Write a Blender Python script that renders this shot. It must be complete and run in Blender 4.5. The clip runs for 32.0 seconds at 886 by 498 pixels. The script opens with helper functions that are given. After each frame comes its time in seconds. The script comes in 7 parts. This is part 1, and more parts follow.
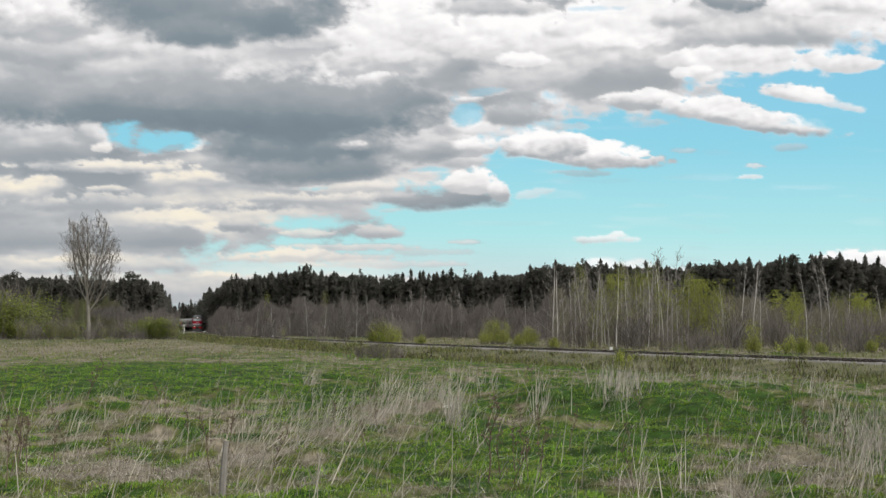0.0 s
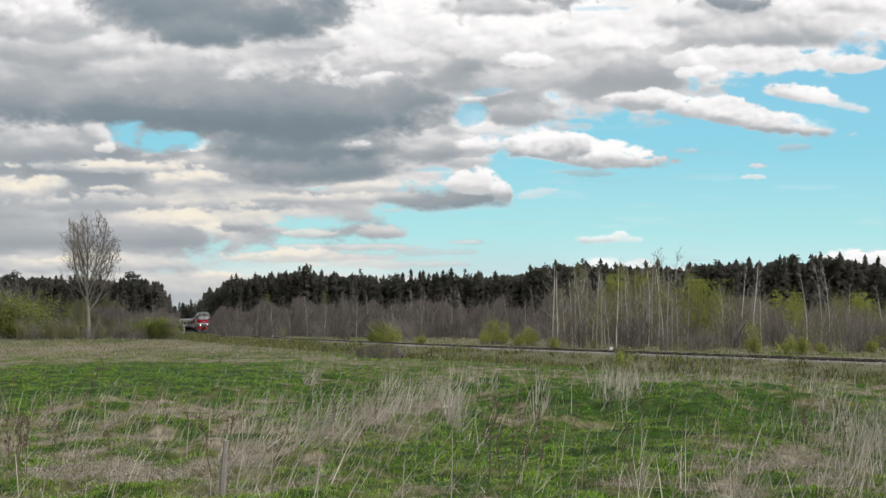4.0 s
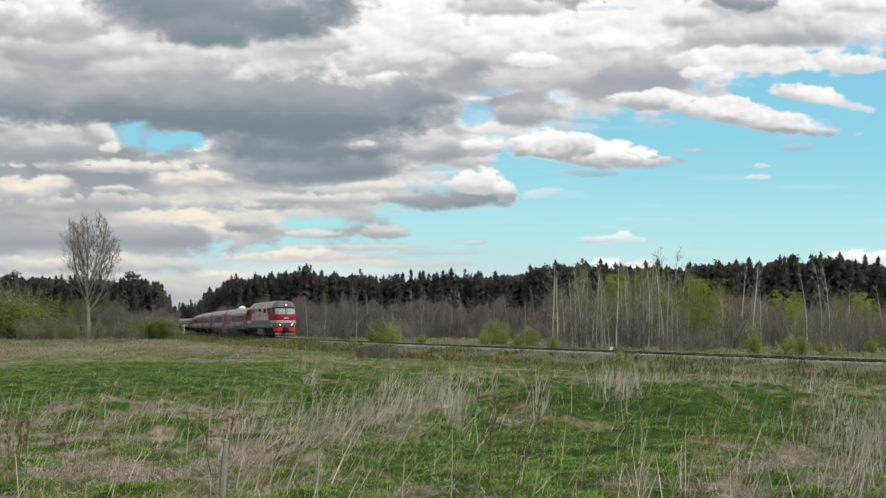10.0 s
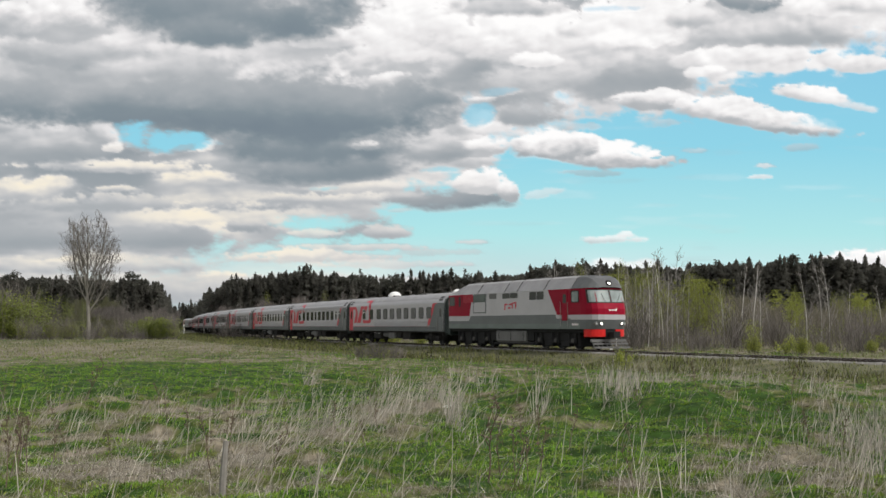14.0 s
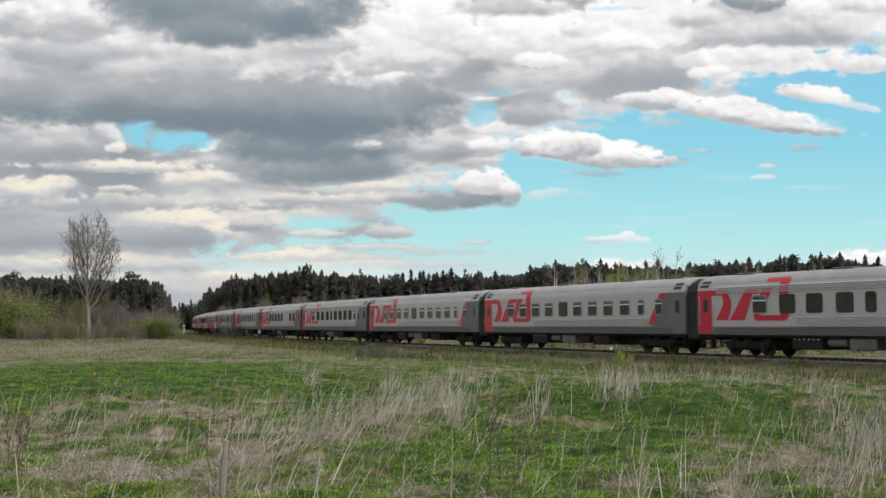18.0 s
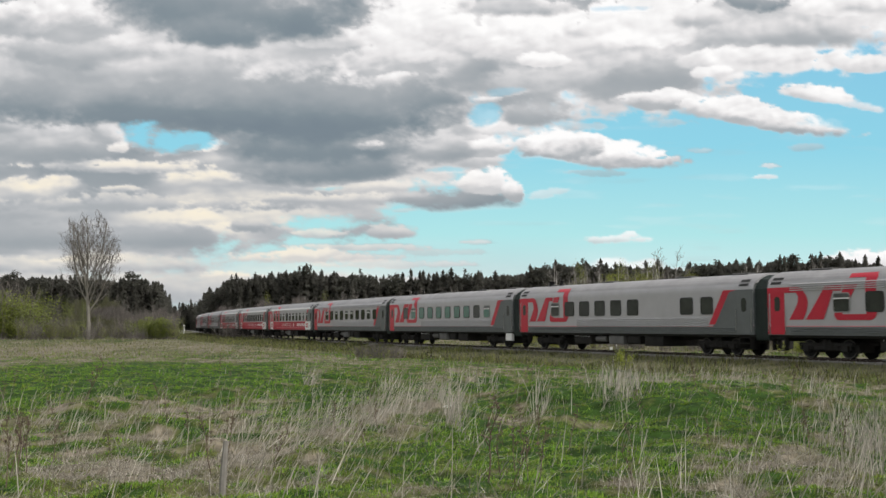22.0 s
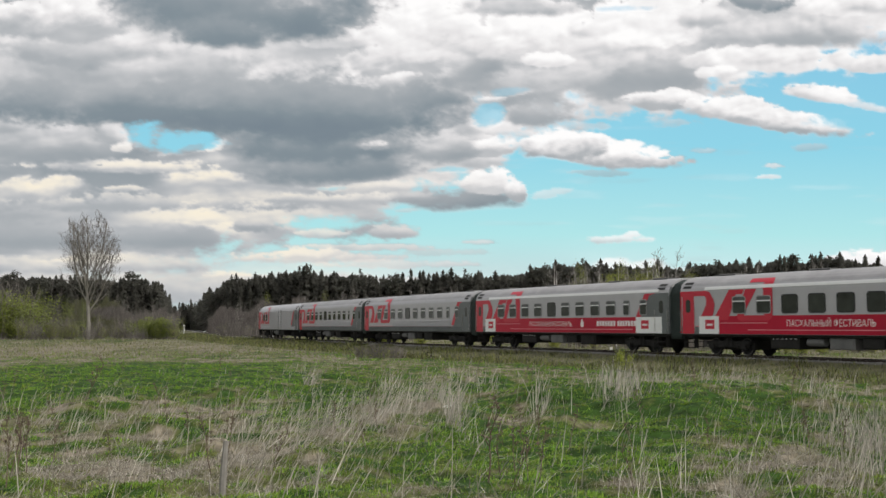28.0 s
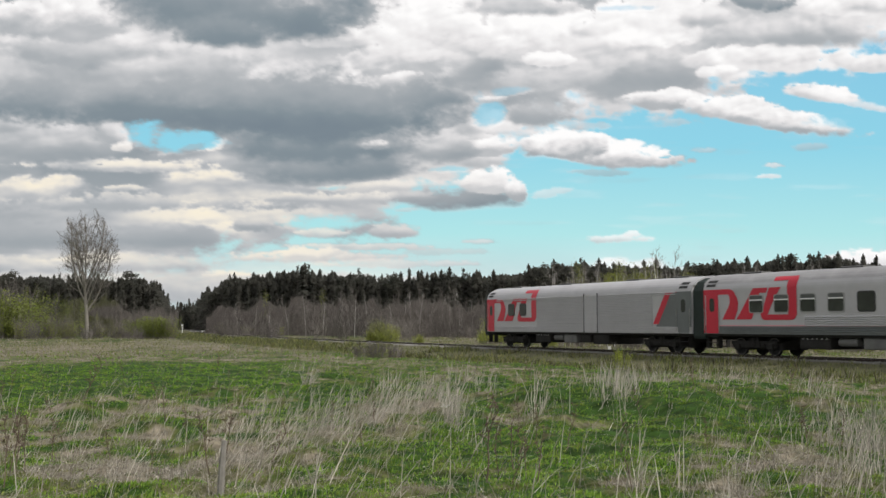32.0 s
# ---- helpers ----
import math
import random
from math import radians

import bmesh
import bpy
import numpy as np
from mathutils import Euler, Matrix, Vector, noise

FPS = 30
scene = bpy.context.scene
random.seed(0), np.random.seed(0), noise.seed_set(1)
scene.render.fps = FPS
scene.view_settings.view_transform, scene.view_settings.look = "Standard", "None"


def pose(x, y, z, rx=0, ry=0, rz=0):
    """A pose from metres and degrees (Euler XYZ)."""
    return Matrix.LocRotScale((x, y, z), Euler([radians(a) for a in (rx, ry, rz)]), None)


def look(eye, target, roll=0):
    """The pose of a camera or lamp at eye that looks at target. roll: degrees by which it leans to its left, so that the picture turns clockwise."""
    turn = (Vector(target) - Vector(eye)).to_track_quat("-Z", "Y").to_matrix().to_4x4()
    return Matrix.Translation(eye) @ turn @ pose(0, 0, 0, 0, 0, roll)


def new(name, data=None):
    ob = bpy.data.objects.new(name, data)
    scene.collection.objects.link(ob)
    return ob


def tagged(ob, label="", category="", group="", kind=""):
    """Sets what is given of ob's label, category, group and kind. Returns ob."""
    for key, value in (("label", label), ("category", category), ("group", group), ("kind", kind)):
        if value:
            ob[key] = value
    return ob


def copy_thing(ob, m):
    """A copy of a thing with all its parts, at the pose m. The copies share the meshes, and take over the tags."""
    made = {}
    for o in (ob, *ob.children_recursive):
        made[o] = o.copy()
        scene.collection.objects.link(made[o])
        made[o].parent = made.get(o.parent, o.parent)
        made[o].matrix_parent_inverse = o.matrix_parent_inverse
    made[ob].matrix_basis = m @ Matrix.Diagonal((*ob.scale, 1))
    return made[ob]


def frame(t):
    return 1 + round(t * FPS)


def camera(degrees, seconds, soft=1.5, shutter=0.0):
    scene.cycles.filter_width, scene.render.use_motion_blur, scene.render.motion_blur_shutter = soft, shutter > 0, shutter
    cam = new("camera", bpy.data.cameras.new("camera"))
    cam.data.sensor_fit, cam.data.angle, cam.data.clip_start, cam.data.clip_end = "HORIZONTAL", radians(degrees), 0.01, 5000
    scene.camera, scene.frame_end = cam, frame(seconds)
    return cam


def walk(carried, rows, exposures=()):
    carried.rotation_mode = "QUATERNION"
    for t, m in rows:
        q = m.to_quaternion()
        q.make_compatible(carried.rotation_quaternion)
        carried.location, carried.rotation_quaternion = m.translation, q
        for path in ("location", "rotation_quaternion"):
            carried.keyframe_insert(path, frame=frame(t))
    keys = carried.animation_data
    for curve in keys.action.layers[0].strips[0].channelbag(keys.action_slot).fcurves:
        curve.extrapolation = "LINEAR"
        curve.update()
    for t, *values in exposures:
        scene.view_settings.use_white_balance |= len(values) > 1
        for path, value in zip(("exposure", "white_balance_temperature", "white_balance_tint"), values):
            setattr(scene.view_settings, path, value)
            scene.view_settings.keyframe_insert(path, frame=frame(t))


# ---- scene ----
# ------------------------------------------------------------------ camera
EYE_H = 1.585            # eye above the rail tops; rail tops are z = 0
FOCAL = 1887.0           # sky-chart units for a slope of one
cam = camera(45.13, 32.0, soft=1.5, shutter=0.14)
PITCH = math.atan(136.27 / FOCAL)


def aim(yaw=0.0, up=0.0):
    return pose(0, 0, EYE_H, 90 + math.degrees(PITCH) + up, 0, yaw)


# a tripod, nudged a little as the recording is stopped
walk(cam, [(0.0, aim()), (15.0, aim()), (31.8, aim()), (31.9, aim()), (32.0, aim(-0.091, -0.03))])

# ------------------------------------------------------------------ light
SUN_AZ, SUN_EL = 126.0, 42.0      # degrees: clockwise from the view's axis, above the horizon
world = bpy.data.worlds.new("world")
scene.world = world
world.use_nodes = True
wt = world.node_tree
wt.nodes.clear()
w_out = wt.nodes.new("ShaderNodeOutputWorld")
w_bg = wt.nodes.new("ShaderNodeBackground")
w_sky = wt.nodes.new("ShaderNodeTexSky")
w_sky.sky_type = "NISHITA"
w_sky.sun_disc = False
w_sky.sun_elevation = radians(SUN_EL)
w_sky.sun_rotation = radians(SUN_AZ)
w_sky.dust_density = 2.0
w_co = wt.nodes.new("ShaderNodeTexCoord")
w_no = wt.nodes.new("ShaderNodeTexNoise")
w_no.inputs["Scale"].default_value = 3.0
w_no.inputs["Detail"].default_value = 6.0
w_rm = wt.nodes.new("ShaderNodeValToRGB")
w_rm.color_ramp.elements[0].position = 0.30
w_rm.color_ramp.elements[1].position = 0.52
w_mx = wt.nodes.new("ShaderNodeMix")
w_mx.data_type = "RGBA"
w_mx.inputs["B"].default_value = (5.6, 5.5, 5.3, 1)     # broken cloud, over the whole sky
wt.links.new(w_co.outputs["Generated"], w_no.inputs["Vector"])
wt.links.new(w_no.outputs["Fac"], w_rm.inputs["Fac"])
wt.links.new(w_rm.outputs["Color"], w_mx.inputs["Factor"])
wt.links.new(w_sky.outputs["Color"], w_mx.inputs["A"])
wt.links.new(w_mx.outputs["Result"], w_bg.inputs["Color"])
w_bg.inputs["Strength"].default_value = 0.13
wt.links.new(w_bg.outputs["Background"], w_out.inputs["Surface"])

sun_data = bpy.data.lights.new("sun", "SUN")
sun_data.energy = 2.3
sun_data.angle = radians(12)
sun_data.color = (1.0, 0.96, 0.89)
sun = new("sun", sun_data)
sun_dir = Vector((math.sin(radians(SUN_AZ)) * math.cos(radians(SUN_EL)),
                  math.cos(radians(SUN_AZ)) * math.cos(radians(SUN_EL)), math.sin(radians(SUN_EL))))
sun.matrix_world = look(sun_dir * 300, (0, 0, 0))
scene.view_settings.exposure = 0.0
# ------------------------------------------------------------------ materials
def mat(name, col, rough=0.6, metal=0.0, col2=None, grain=(20, 0.12), stain=(1.2, 0.15), bump=0.0,
        island=0.0, vary=0.0, glow=0.0, spec=0.5, thin=0.0):
    """Two scales of variation, per-piece and per-object variation, fine relief."""
    m = bpy.data.materials.new(name)
    m.use_nodes = True
    nt = m.node_tree
    n, l = nt.nodes, nt.links
    b = n["Principled BSDF"]
    b.inputs["Roughness"].default_value = rough
    b.inputs["Metallic"].default_value = metal
    b.inputs["Specular IOR Level"].default_value = spec
    co = n.new("ShaderNodeTexCoord")
    na, nb = n.new("ShaderNodeTexNoise"), n.new("ShaderNodeTexNoise")
    na.inputs["Scale"].default_value, na.inputs["Detail"].default_value = grain[0], 5
    nb.inputs["Scale"].default_value, nb.inputs["Detail"].default_value = stain[0], 4
    l.new(co.outputs["Object"], na.inputs["Vector"])
    l.new(co.outputs["Object"], nb.inputs["Vector"])

    def math_(op, a, bb):
        q = n.new("ShaderNodeMath")
        q.operation = op
        for i, x in enumerate((a, bb)):
            if isinstance(x, (int, float)):
                q.inputs[i].default_value = x
            else:
                l.new(x, q.inputs[i])
        return q.outputs[0]

    v = math_("ADD", 1.0, math_("MULTIPLY", math_("SUBTRACT", na.outputs["Fac"], 0.5), 2.6 * grain[1]))
    v = math_("ADD", v, math_("MULTIPLY", math_("SUBTRACT", nb.outputs["Fac"], 0.5), 2.6 * stain[1]))
    geo = n.new("ShaderNodeNewGeometry")
    inf = n.new("ShaderNodeObjectInfo")
    if island:
        v = math_("ADD", v, math_("MULTIPLY", math_("SUBTRACT", geo.outputs["Random Per Island"], 0.5), 2 * island))
    if vary:
        v = math_("ADD", v, math_("MULTIPLY", math_("SUBTRACT", inf.outputs["Random"], 0.5), 2 * vary))
    mx = n.new("ShaderNodeMix")
    mx.data_type = "RGBA"
    mx.inputs["A"].default_value = (*col, 1)
    mx.inputs["B"].default_value = (*(col2 or col), 1)
    if island:
        l.new(math_("FRACT", math_("MULTIPLY", geo.outputs["Random Per Island"], 7.3), 0), mx.inputs["Factor"])
    elif vary:
        l.new(math_("FRACT", math_("MULTIPLY", inf.outputs["Random"], 5.1), 0), mx.inputs["Factor"])
    else:
        l.new(nb.outputs["Fac"], mx.inputs["Factor"])
    sc = n.new("ShaderNodeVectorMath")
    sc.operation = "SCALE"
    l.new(mx.outputs["Result"], sc.inputs[0])
    l.new(v, sc.inputs["Scale"])
    l.new(sc.outputs[0], b.inputs["Base Color"])
    if bump:
        bp = n.new("ShaderNodeBump")
        bp.inputs["Strength"].default_value = bump
        bp.inputs["Distance"].default_value = 0.02
        l.new(na.outputs["Fac"], bp.inputs["Height"])
        l.new(bp.outputs["Normal"], b.inputs["Normal"])
    if glow:
        b.inputs["Emission Color"].default_value = (1, 0.95, 0.85, 1)
        b.inputs["Emission Strength"].default_value = glow
    if thin:
        b.inputs["Transmission Weight"].default_value = 0
        tr = n.new("ShaderNodeBsdfTranslucent")
        l.new(sc.outputs[0], tr.inputs["Color"])
        ms = n.new("ShaderNodeMixShader")
        ms.inputs["Fac"].default_value = thin
        l.new(b.outputs[0], ms.inputs[1])
        l.new(tr.outputs[0], ms.inputs[2])
        l.new(ms.outputs[0], n["Material Output"].inputs["Surface"])
    return m


M_LIGHT = mat("light grey paint", (0.445, 0.437, 0.458), 0.32, spec=0.5, grain=(3, 0.05), stain=(0.7, 0.10), vary=0.04)
M_BAND = mat("graphite paint", (0.14, 0.152, 0.155), 0.5, spec=0.3, grain=(4, 0.08), stain=(0.8, 0.16))
M_ROOF = mat("weathered roof paint", (0.295, 0.29, 0.30), 0.45, spec=0.5, grain=(5, 0.10), stain=(0.9, 0.28), vary=0.08)
M_CRIMSON = mat("crimson locomotive paint", (0.285, 0.006, 0.026), 0.5, spec=0.10, grain=(4, 0.06), stain=(0.8, 0.2))
M_BAND_L = mat("green grey skirt paint", (0.165, 0.195, 0.185), 0.55, spec=0.25, grain=(4, 0.1), stain=(0.8, 0.22))
M_ROOF_D = mat("dark cab roof paint", (0.125, 0.13, 0.135), 0.6, spec=0.25, grain=(5, 0.12), stain=(0.9, 0.3))
M_RED = mat("signal red paint", (0.54, 0.018, 0.044), 0.36, spec=0.35, grain=(4, 0.05), stain=(0.9, 0.12))
M_ORANGE = mat("orange red paint", (0.62, 0.022, 0.020), 0.45, spec=0.2, grain=(4, 0.05), stain=(1.5, 0.12))
M_BANNER = mat("crimson banner film", (0.45, 0.009, 0.036), 0.4, spec=0.2, grain=(2, 0.05), stain=(0.35, 0.25))
M_WHITE = mat("white film", (0.84, 0.84, 0.84), 0.4, grain=(6, 0.04), stain=(1, 0.08))
M_PALE = mat("pale lettering", (0.82, 0.74, 0.74), 0.5, grain=(6, 0.04), stain=(2, 0.1))
M_STRIPE = mat("rose stripe film", (0.66, 0.22, 0.26), 0.4, grain=(3, 0.06), stain=(0.5, 0.2))
M_BLACK = mat("sooty steel", (0.021, 0.021, 0.022), 0.7, spec=0.15, grain=(8, 0.25), stain=(1.5, 0.35), bump=0.2)
M_FRAME = mat("dusty underframe", (0.030, 0.029, 0.028), 0.85, spec=0.12, grain=(9, 0.2), stain=(1.3, 0.35), bump=0.2)
M_BOX = mat("dusty grey casing", (0.15, 0.15, 0.148), 0.7, spec=0.25, grain=(7, 0.12), stain=(1.2, 0.3))
M_RUBBER = mat("dark green rubber bellows", (0.018, 0.03, 0.027), 0.7, grain=(8, 0.2), stain=(1.5, 0.2))
M_GASKET = mat("black rubber", (0.012, 0.012, 0.012), 0.6)
M_STEEL = mat("worn steel", (0.42, 0.40, 0.38), 0.35, metal=0.9, grain=(14, 0.15), stain=(2, 0.25))
# darker than worn steel: shade beneath the vehicles is put into the colour
M_RIM = mat("wheel rim in painted shade", (0.07, 0.066, 0.062), 0.6, metal=0.3, grain=(12, 0.2))
M_RAIL = mat("rail side rust", (0.050, 0.038, 0.032), 0.7, metal=0.2, grain=(20, 0.2), stain=(1.5, 0.25))
M_BALLAST = mat("crushed stone", (0.21, 0.20, 0.185), 0.9, col2=(0.14, 0.13, 0.12), grain=(9, 0.35), stain=(0.6, 0.2), bump=0.6)
M_STONE = mat("pale crushed stone", (0.36, 0.345, 0.33), 0.9, col2=(0.21, 0.20, 0.19), grain=(30, 0.15), island=0.25)
M_SLEEPER = mat("weathered sleeper concrete", (0.30, 0.29, 0.28), 0.9, grain=(20, 0.2), stain=(2, 0.3), bump=0.3)
M_LAMP = mat("lit headlamp glass", (0.9, 0.9, 0.9), 0.2, glow=22.0)
M_LAMP_DIM = mat("clear lamp glass", (0.35, 0.37, 0.36), 0.15)
M_BARK_B = mat("birch bark", (0.62, 0.60, 0.575), 0.8, col2=(0.30, 0.285, 0.27), grain=(3.5, 0.35), stain=(0.5, 0.4), vary=0.35)
M_BARK = mat("grey brown bark", (0.155, 0.135, 0.125), 0.85, col2=(0.105, 0.09, 0.085), grain=(3, 0.25), stain=(0.5, 0.25), vary=0.2)
M_ASPEN = mat("pale aspen bark", (0.31, 0.29, 0.25), 0.8, col2=(0.155, 0.142, 0.128), grain=(1.5, 0.3), stain=(0.3, 0.35))
M_TWIG = mat("bare twigs", (0.185, 0.167, 0.152), 0.85, col2=(0.122, 0.108, 0.098), island=0.3, vary=0.15)
M_HAZE = mat("fine bare twigs", (0.158, 0.141, 0.132), 0.9, col2=(0.092, 0.082, 0.077), stain=(0.06, 0.35), grain=(0.5, 0.2), island=0.35, spec=0.1)
M_HAZE_O = mat("fine budding twigs", (0.185, 0.172, 0.125), 0.9, col2=(0.105, 0.096, 0.074), stain=(0.06, 0.35), grain=(0.5, 0.2), island=0.35, spec=0.1)
M_HAZE_G = mat("fine greening twigs", (0.118, 0.122, 0.066), 0.9, col2=(0.072, 0.070, 0.044), stain=(0.06, 0.5), grain=(0.5, 0.2), island=0.35, spec=0.1)
M_BANKG = mat("withered bank grass", (0.075, 0.078, 0.044), 0.8, col2=(0.128, 0.120, 0.082), grain=(2.0, 0.35), stain=(0.25, 0.3), island=0.4, spec=0.15)
M_TWIG_B = mat("pale birch branches", (0.33, 0.31, 0.29), 0.85, col2=(0.19, 0.175, 0.165), island=0.3, vary=0.15)
M_TWIG_A = mat("pale aspen twigs", (0.19, 0.172, 0.155), 0.85, col2=(0.12, 0.108, 0.098), island=0.3)
# both needle colours are raised towards grey to stand in for distance haze
M_NEEDLE = mat("spruce needles", (0.128, 0.126, 0.112), 0.95, thin=0.55, col2=(0.140, 0.138, 0.120), grain=(0.8, 0.15), island=0.12, vary=0.16, spec=0.05)
M_PINE = mat("pine needles", (0.130, 0.130, 0.114), 0.95, thin=0.55, col2=(0.142, 0.142, 0.122), grain=(0.8, 0.15), island=0.12, vary=0.16, spec=0.05)
M_LEAF = mat("young birch leaves", (0.225, 0.255, 0.055), 0.6, col2=(0.31, 0.335, 0.09), island=0.3, vary=0.15, thin=0.45, spec=0.2)
M_LEAF_Y = mat("fresh willow leaves", (0.32, 0.37, 0.065), 0.6, col2=(0.43, 0.47, 0.11), island=0.3, vary=0.1, thin=0.45, spec=0.2)
M_LEAF_D = mat("green willow leaves", (0.185, 0.225, 0.055), 0.6, col2=(0.26, 0.295, 0.085), island=0.3, vary=0.15, thin=0.45, spec=0.2)
# bright second colour paints sun highlights on blades; strong noise paints darker hollows
M_GRASS = mat("spring grass", (0.092, 0.216, 0.022), 0.6, col2=(0.278, 0.405, 0.062), grain=(2.6, 0.6), stain=(0.6, 0.5), island=0.35, thin=0.25, spec=0.2)
M_GRASS_F = mat("even spring grass", (0.128, 0.262, 0.026), 0.65, col2=(0.215, 0.350, 0.048), grain=(1.6, 0.35), stain=(0.5, 0.4), island=0.18, thin=0.25, spec=0.15)
M_GRASS_Y = mat("yellow green turf", (0.175, 0.25, 0.038), 0.6, col2=(0.32, 0.375, 0.078), grain=(2.6, 0.45), stain=(0.6, 0.4), island=0.3, thin=0.25, spec=0.2)
M_GRASS_O = mat("olive grass", (0.122, 0.160, 0.038), 0.7, col2=(0.220, 0.214, 0.086), grain=(2.5, 0.35), stain=(0.3, 0.25), island=0.4, thin=0.2, spec=0.2)
M_DRY = mat("dry grass", (0.335, 0.308, 0.255), 0.8, col2=(0.21, 0.19, 0.15), island=0.35, thin=0.15, spec=0.2)
M_STRAW = mat("pale straw stalk", (0.525, 0.49, 0.425), 0.7, col2=(0.31, 0.28, 0.24), island=0.3, spec=0.2)
M_WEED = mat("dead brown weed", (0.115, 0.085, 0.068), 0.85, col2=(0.19, 0.145, 0.11), island=0.3, spec=0.2)
M_WOODP = mat("weathered grey wood", (0.30, 0.28, 0.255), 0.85, col2=(0.20, 0.185, 0.17), grain=(14, 0.25), stain=(4, 0.25), bump=0.4)
M_POST = mat("chipped white paint", (0.72, 0.72, 0.70), 0.6, grain=(9, 0.08), stain=(3, 0.2))


def glass(name, col, rough=0.08):
    m = mat(name, col, rough, grain=(2, 0.2), stain=(0.9, 0.5), spec=0.12)
    return m


M_GLASS = glass("dark coach window glass", (0.045, 0.050, 0.042))
M_CURTAIN = mat("green curtain behind glass", (0.042, 0.150, 0.108), 0.12, grain=(3, 0.2), stain=(1.5, 0.3), spec=0.3)
# pale sky reflection on the cab glass is put into this base colour
M_CAB = mat("windscreen glass with painted reflection", (0.30, 0.345, 0.345), 0.38, grain=(1.5, 0.3), stain=(1.0, 0.5), spec=0.2)


# ------------------------------------------------------------------ mesh helpers
class Geo:
    """Vertices and faces of one mesh, with a material index a face."""

    def __init__(self):
        self.v, self.f, self.k = [], [], []

    def face(self, pts, k=0):
        n = len(self.v)
        self.v.extend(pts)
        self.f.append(tuple(range(n, n + len(pts))))
        self.k.append(k)

    def box(self, x0, x1, y0, y1, z0, z1, b=0.0, k=0):
        """A box whose edges along x are bevelled by b."""
        if b <= 0:
            prof = [(y0, z0), (y1, z0), (y1, z1), (y0, z1)]
        else:
            prof = [(y0 + b, z0), (y1 - b, z0), (y1, z0 + b), (y1, z1 - b), (y1 - b, z1), (y0 + b, z1), (y0, z1 - b), (y0, z0 + b)]
        self.sweep(prof, x0, x1, k)

    def sweep(self, prof, x0, x1, k=0, caps=True, ks=None):
        n, m = len(self.v), len(prof)
        self.v += [(x0, y, z) for y, z in prof] + [(x1, y, z) for y, z in prof]
        for i in range(m):
            j = (i + 1) % m
            self.f.append((n + i, n + m + i, n + m + j, n + j))
            self.k.append(ks[i] if ks else k)
        if caps:
            self.f += [tuple(range(n, n + m)), tuple(range(n + 2 * m - 1, n + m - 1, -1))]
            self.k += [k, k]

    def tube(self, p, q, r0, r1, n=5, caps=False, k=0):
        p, q = Vector(p), Vector(q)
        d = q - p
        if d.length < 1e-6:
            return
        d.normalize()
        a = d.orthogonal().normalized()
        b = d.cross(a)
        s = len(self.v)
        for c, r in ((p, r0), (q, r1)):
            for i in range(n):
                t = 2 * math.pi * i / n
                self.v.append(tuple(c + a * (r * math.cos(t)) + b * (r * math.sin(t))))
        for i in range(n):
            j = (i + 1) % n
            self.f.append((s + i, s + j, s + n + j, s + n + i))
            self.k.append(k)
        if caps:
            self.f += [tuple(range(s + n - 1, s - 1, -1)), tuple(range(s + n, s + 2 * n))]
            self.k += [k, k]

    def limb(self, pts, radii, n=5, k=0):
        """One unbroken tapering tube through the points."""
        s = len(self.v)
        for i, (p, r) in enumerate(zip(pts, radii)):
            d = (pts[min(i + 1, len(pts) - 1)] - pts[max(i - 1, 0)]).normalized()
            a = d.cross(Vector((0.31, 0.95, 0.05))).normalized()
            b = d.cross(a)
            for j in range(n):
                t = 2 * math.pi * j / n
                self.v.append(tuple(p + a * (r * math.cos(t)) + b * (r * math.sin(t))))
        for i in range(len(pts) - 1):
            for j in range(n):
                q = (j + 1) % n
                self.f.append((s + i * n + j, s + i * n + q, s + (i + 1) * n + q, s + (i + 1) * n + j))
                self.k.append(k)

    def mesh(self, name, mats):
        me = bpy.data.meshes.new(name)
        me.from_pydata([tuple(p) for p in self.v], [], self.f)
        for m in mats:
            me.materials.append(m)
        if any(self.k):
            me.polygons.foreach_set("material_index", self.k)
        me.update()
        return me


def part(name, geo, material, parent, label="", at=(0, 0, 0)):
    """One mesh under a thing or a part."""
    mats = material if isinstance(material, (list, tuple)) else [material]
    me = geo if isinstance(geo, bpy.types.Mesh) else geo.mesh(name, mats)
    ob = new(name, me)
    ob.parent = parent
    ob.location = at
    if label:
        ob["label"] = label
    return ob


def thing(name, label, category, group="", kind="", geo=None, material=None, m=None):
    if geo is None:
        ob = new(name)
    else:
        mats = material if isinstance(material, (list, tuple)) else [material]
        ob = new(name, geo.mesh(name, mats))
    if m is not None:
        ob.matrix_world = m
    return tagged(ob, label, category, group, kind)


def arrays(name, verts, faces, material, smooth=False):
    me = bpy.data.meshes.new(name)
    me.vertices.add(len(verts))
    me.vertices.foreach_set("co", np.asarray(verts, np.float32).ravel())
    faces = np.asarray(faces, np.int32)
    k = faces.shape[1]
    me.loops.add(faces.size)
    me.loops.foreach_set("vertex_index", faces.ravel())
    me.polygons.add(len(faces))
    me.polygons.foreach_set("loop_start", np.arange(0, faces.size, k, dtype=np.int32))
    me.materials.append(material)
    me.update(calc_edges=True)
    me.polygons.foreach_set("use_smooth", np.full(len(faces), smooth))
    return me


# smooth lattice noise on arrays
LATTICE = np.random.RandomState(11).rand(256, 256)


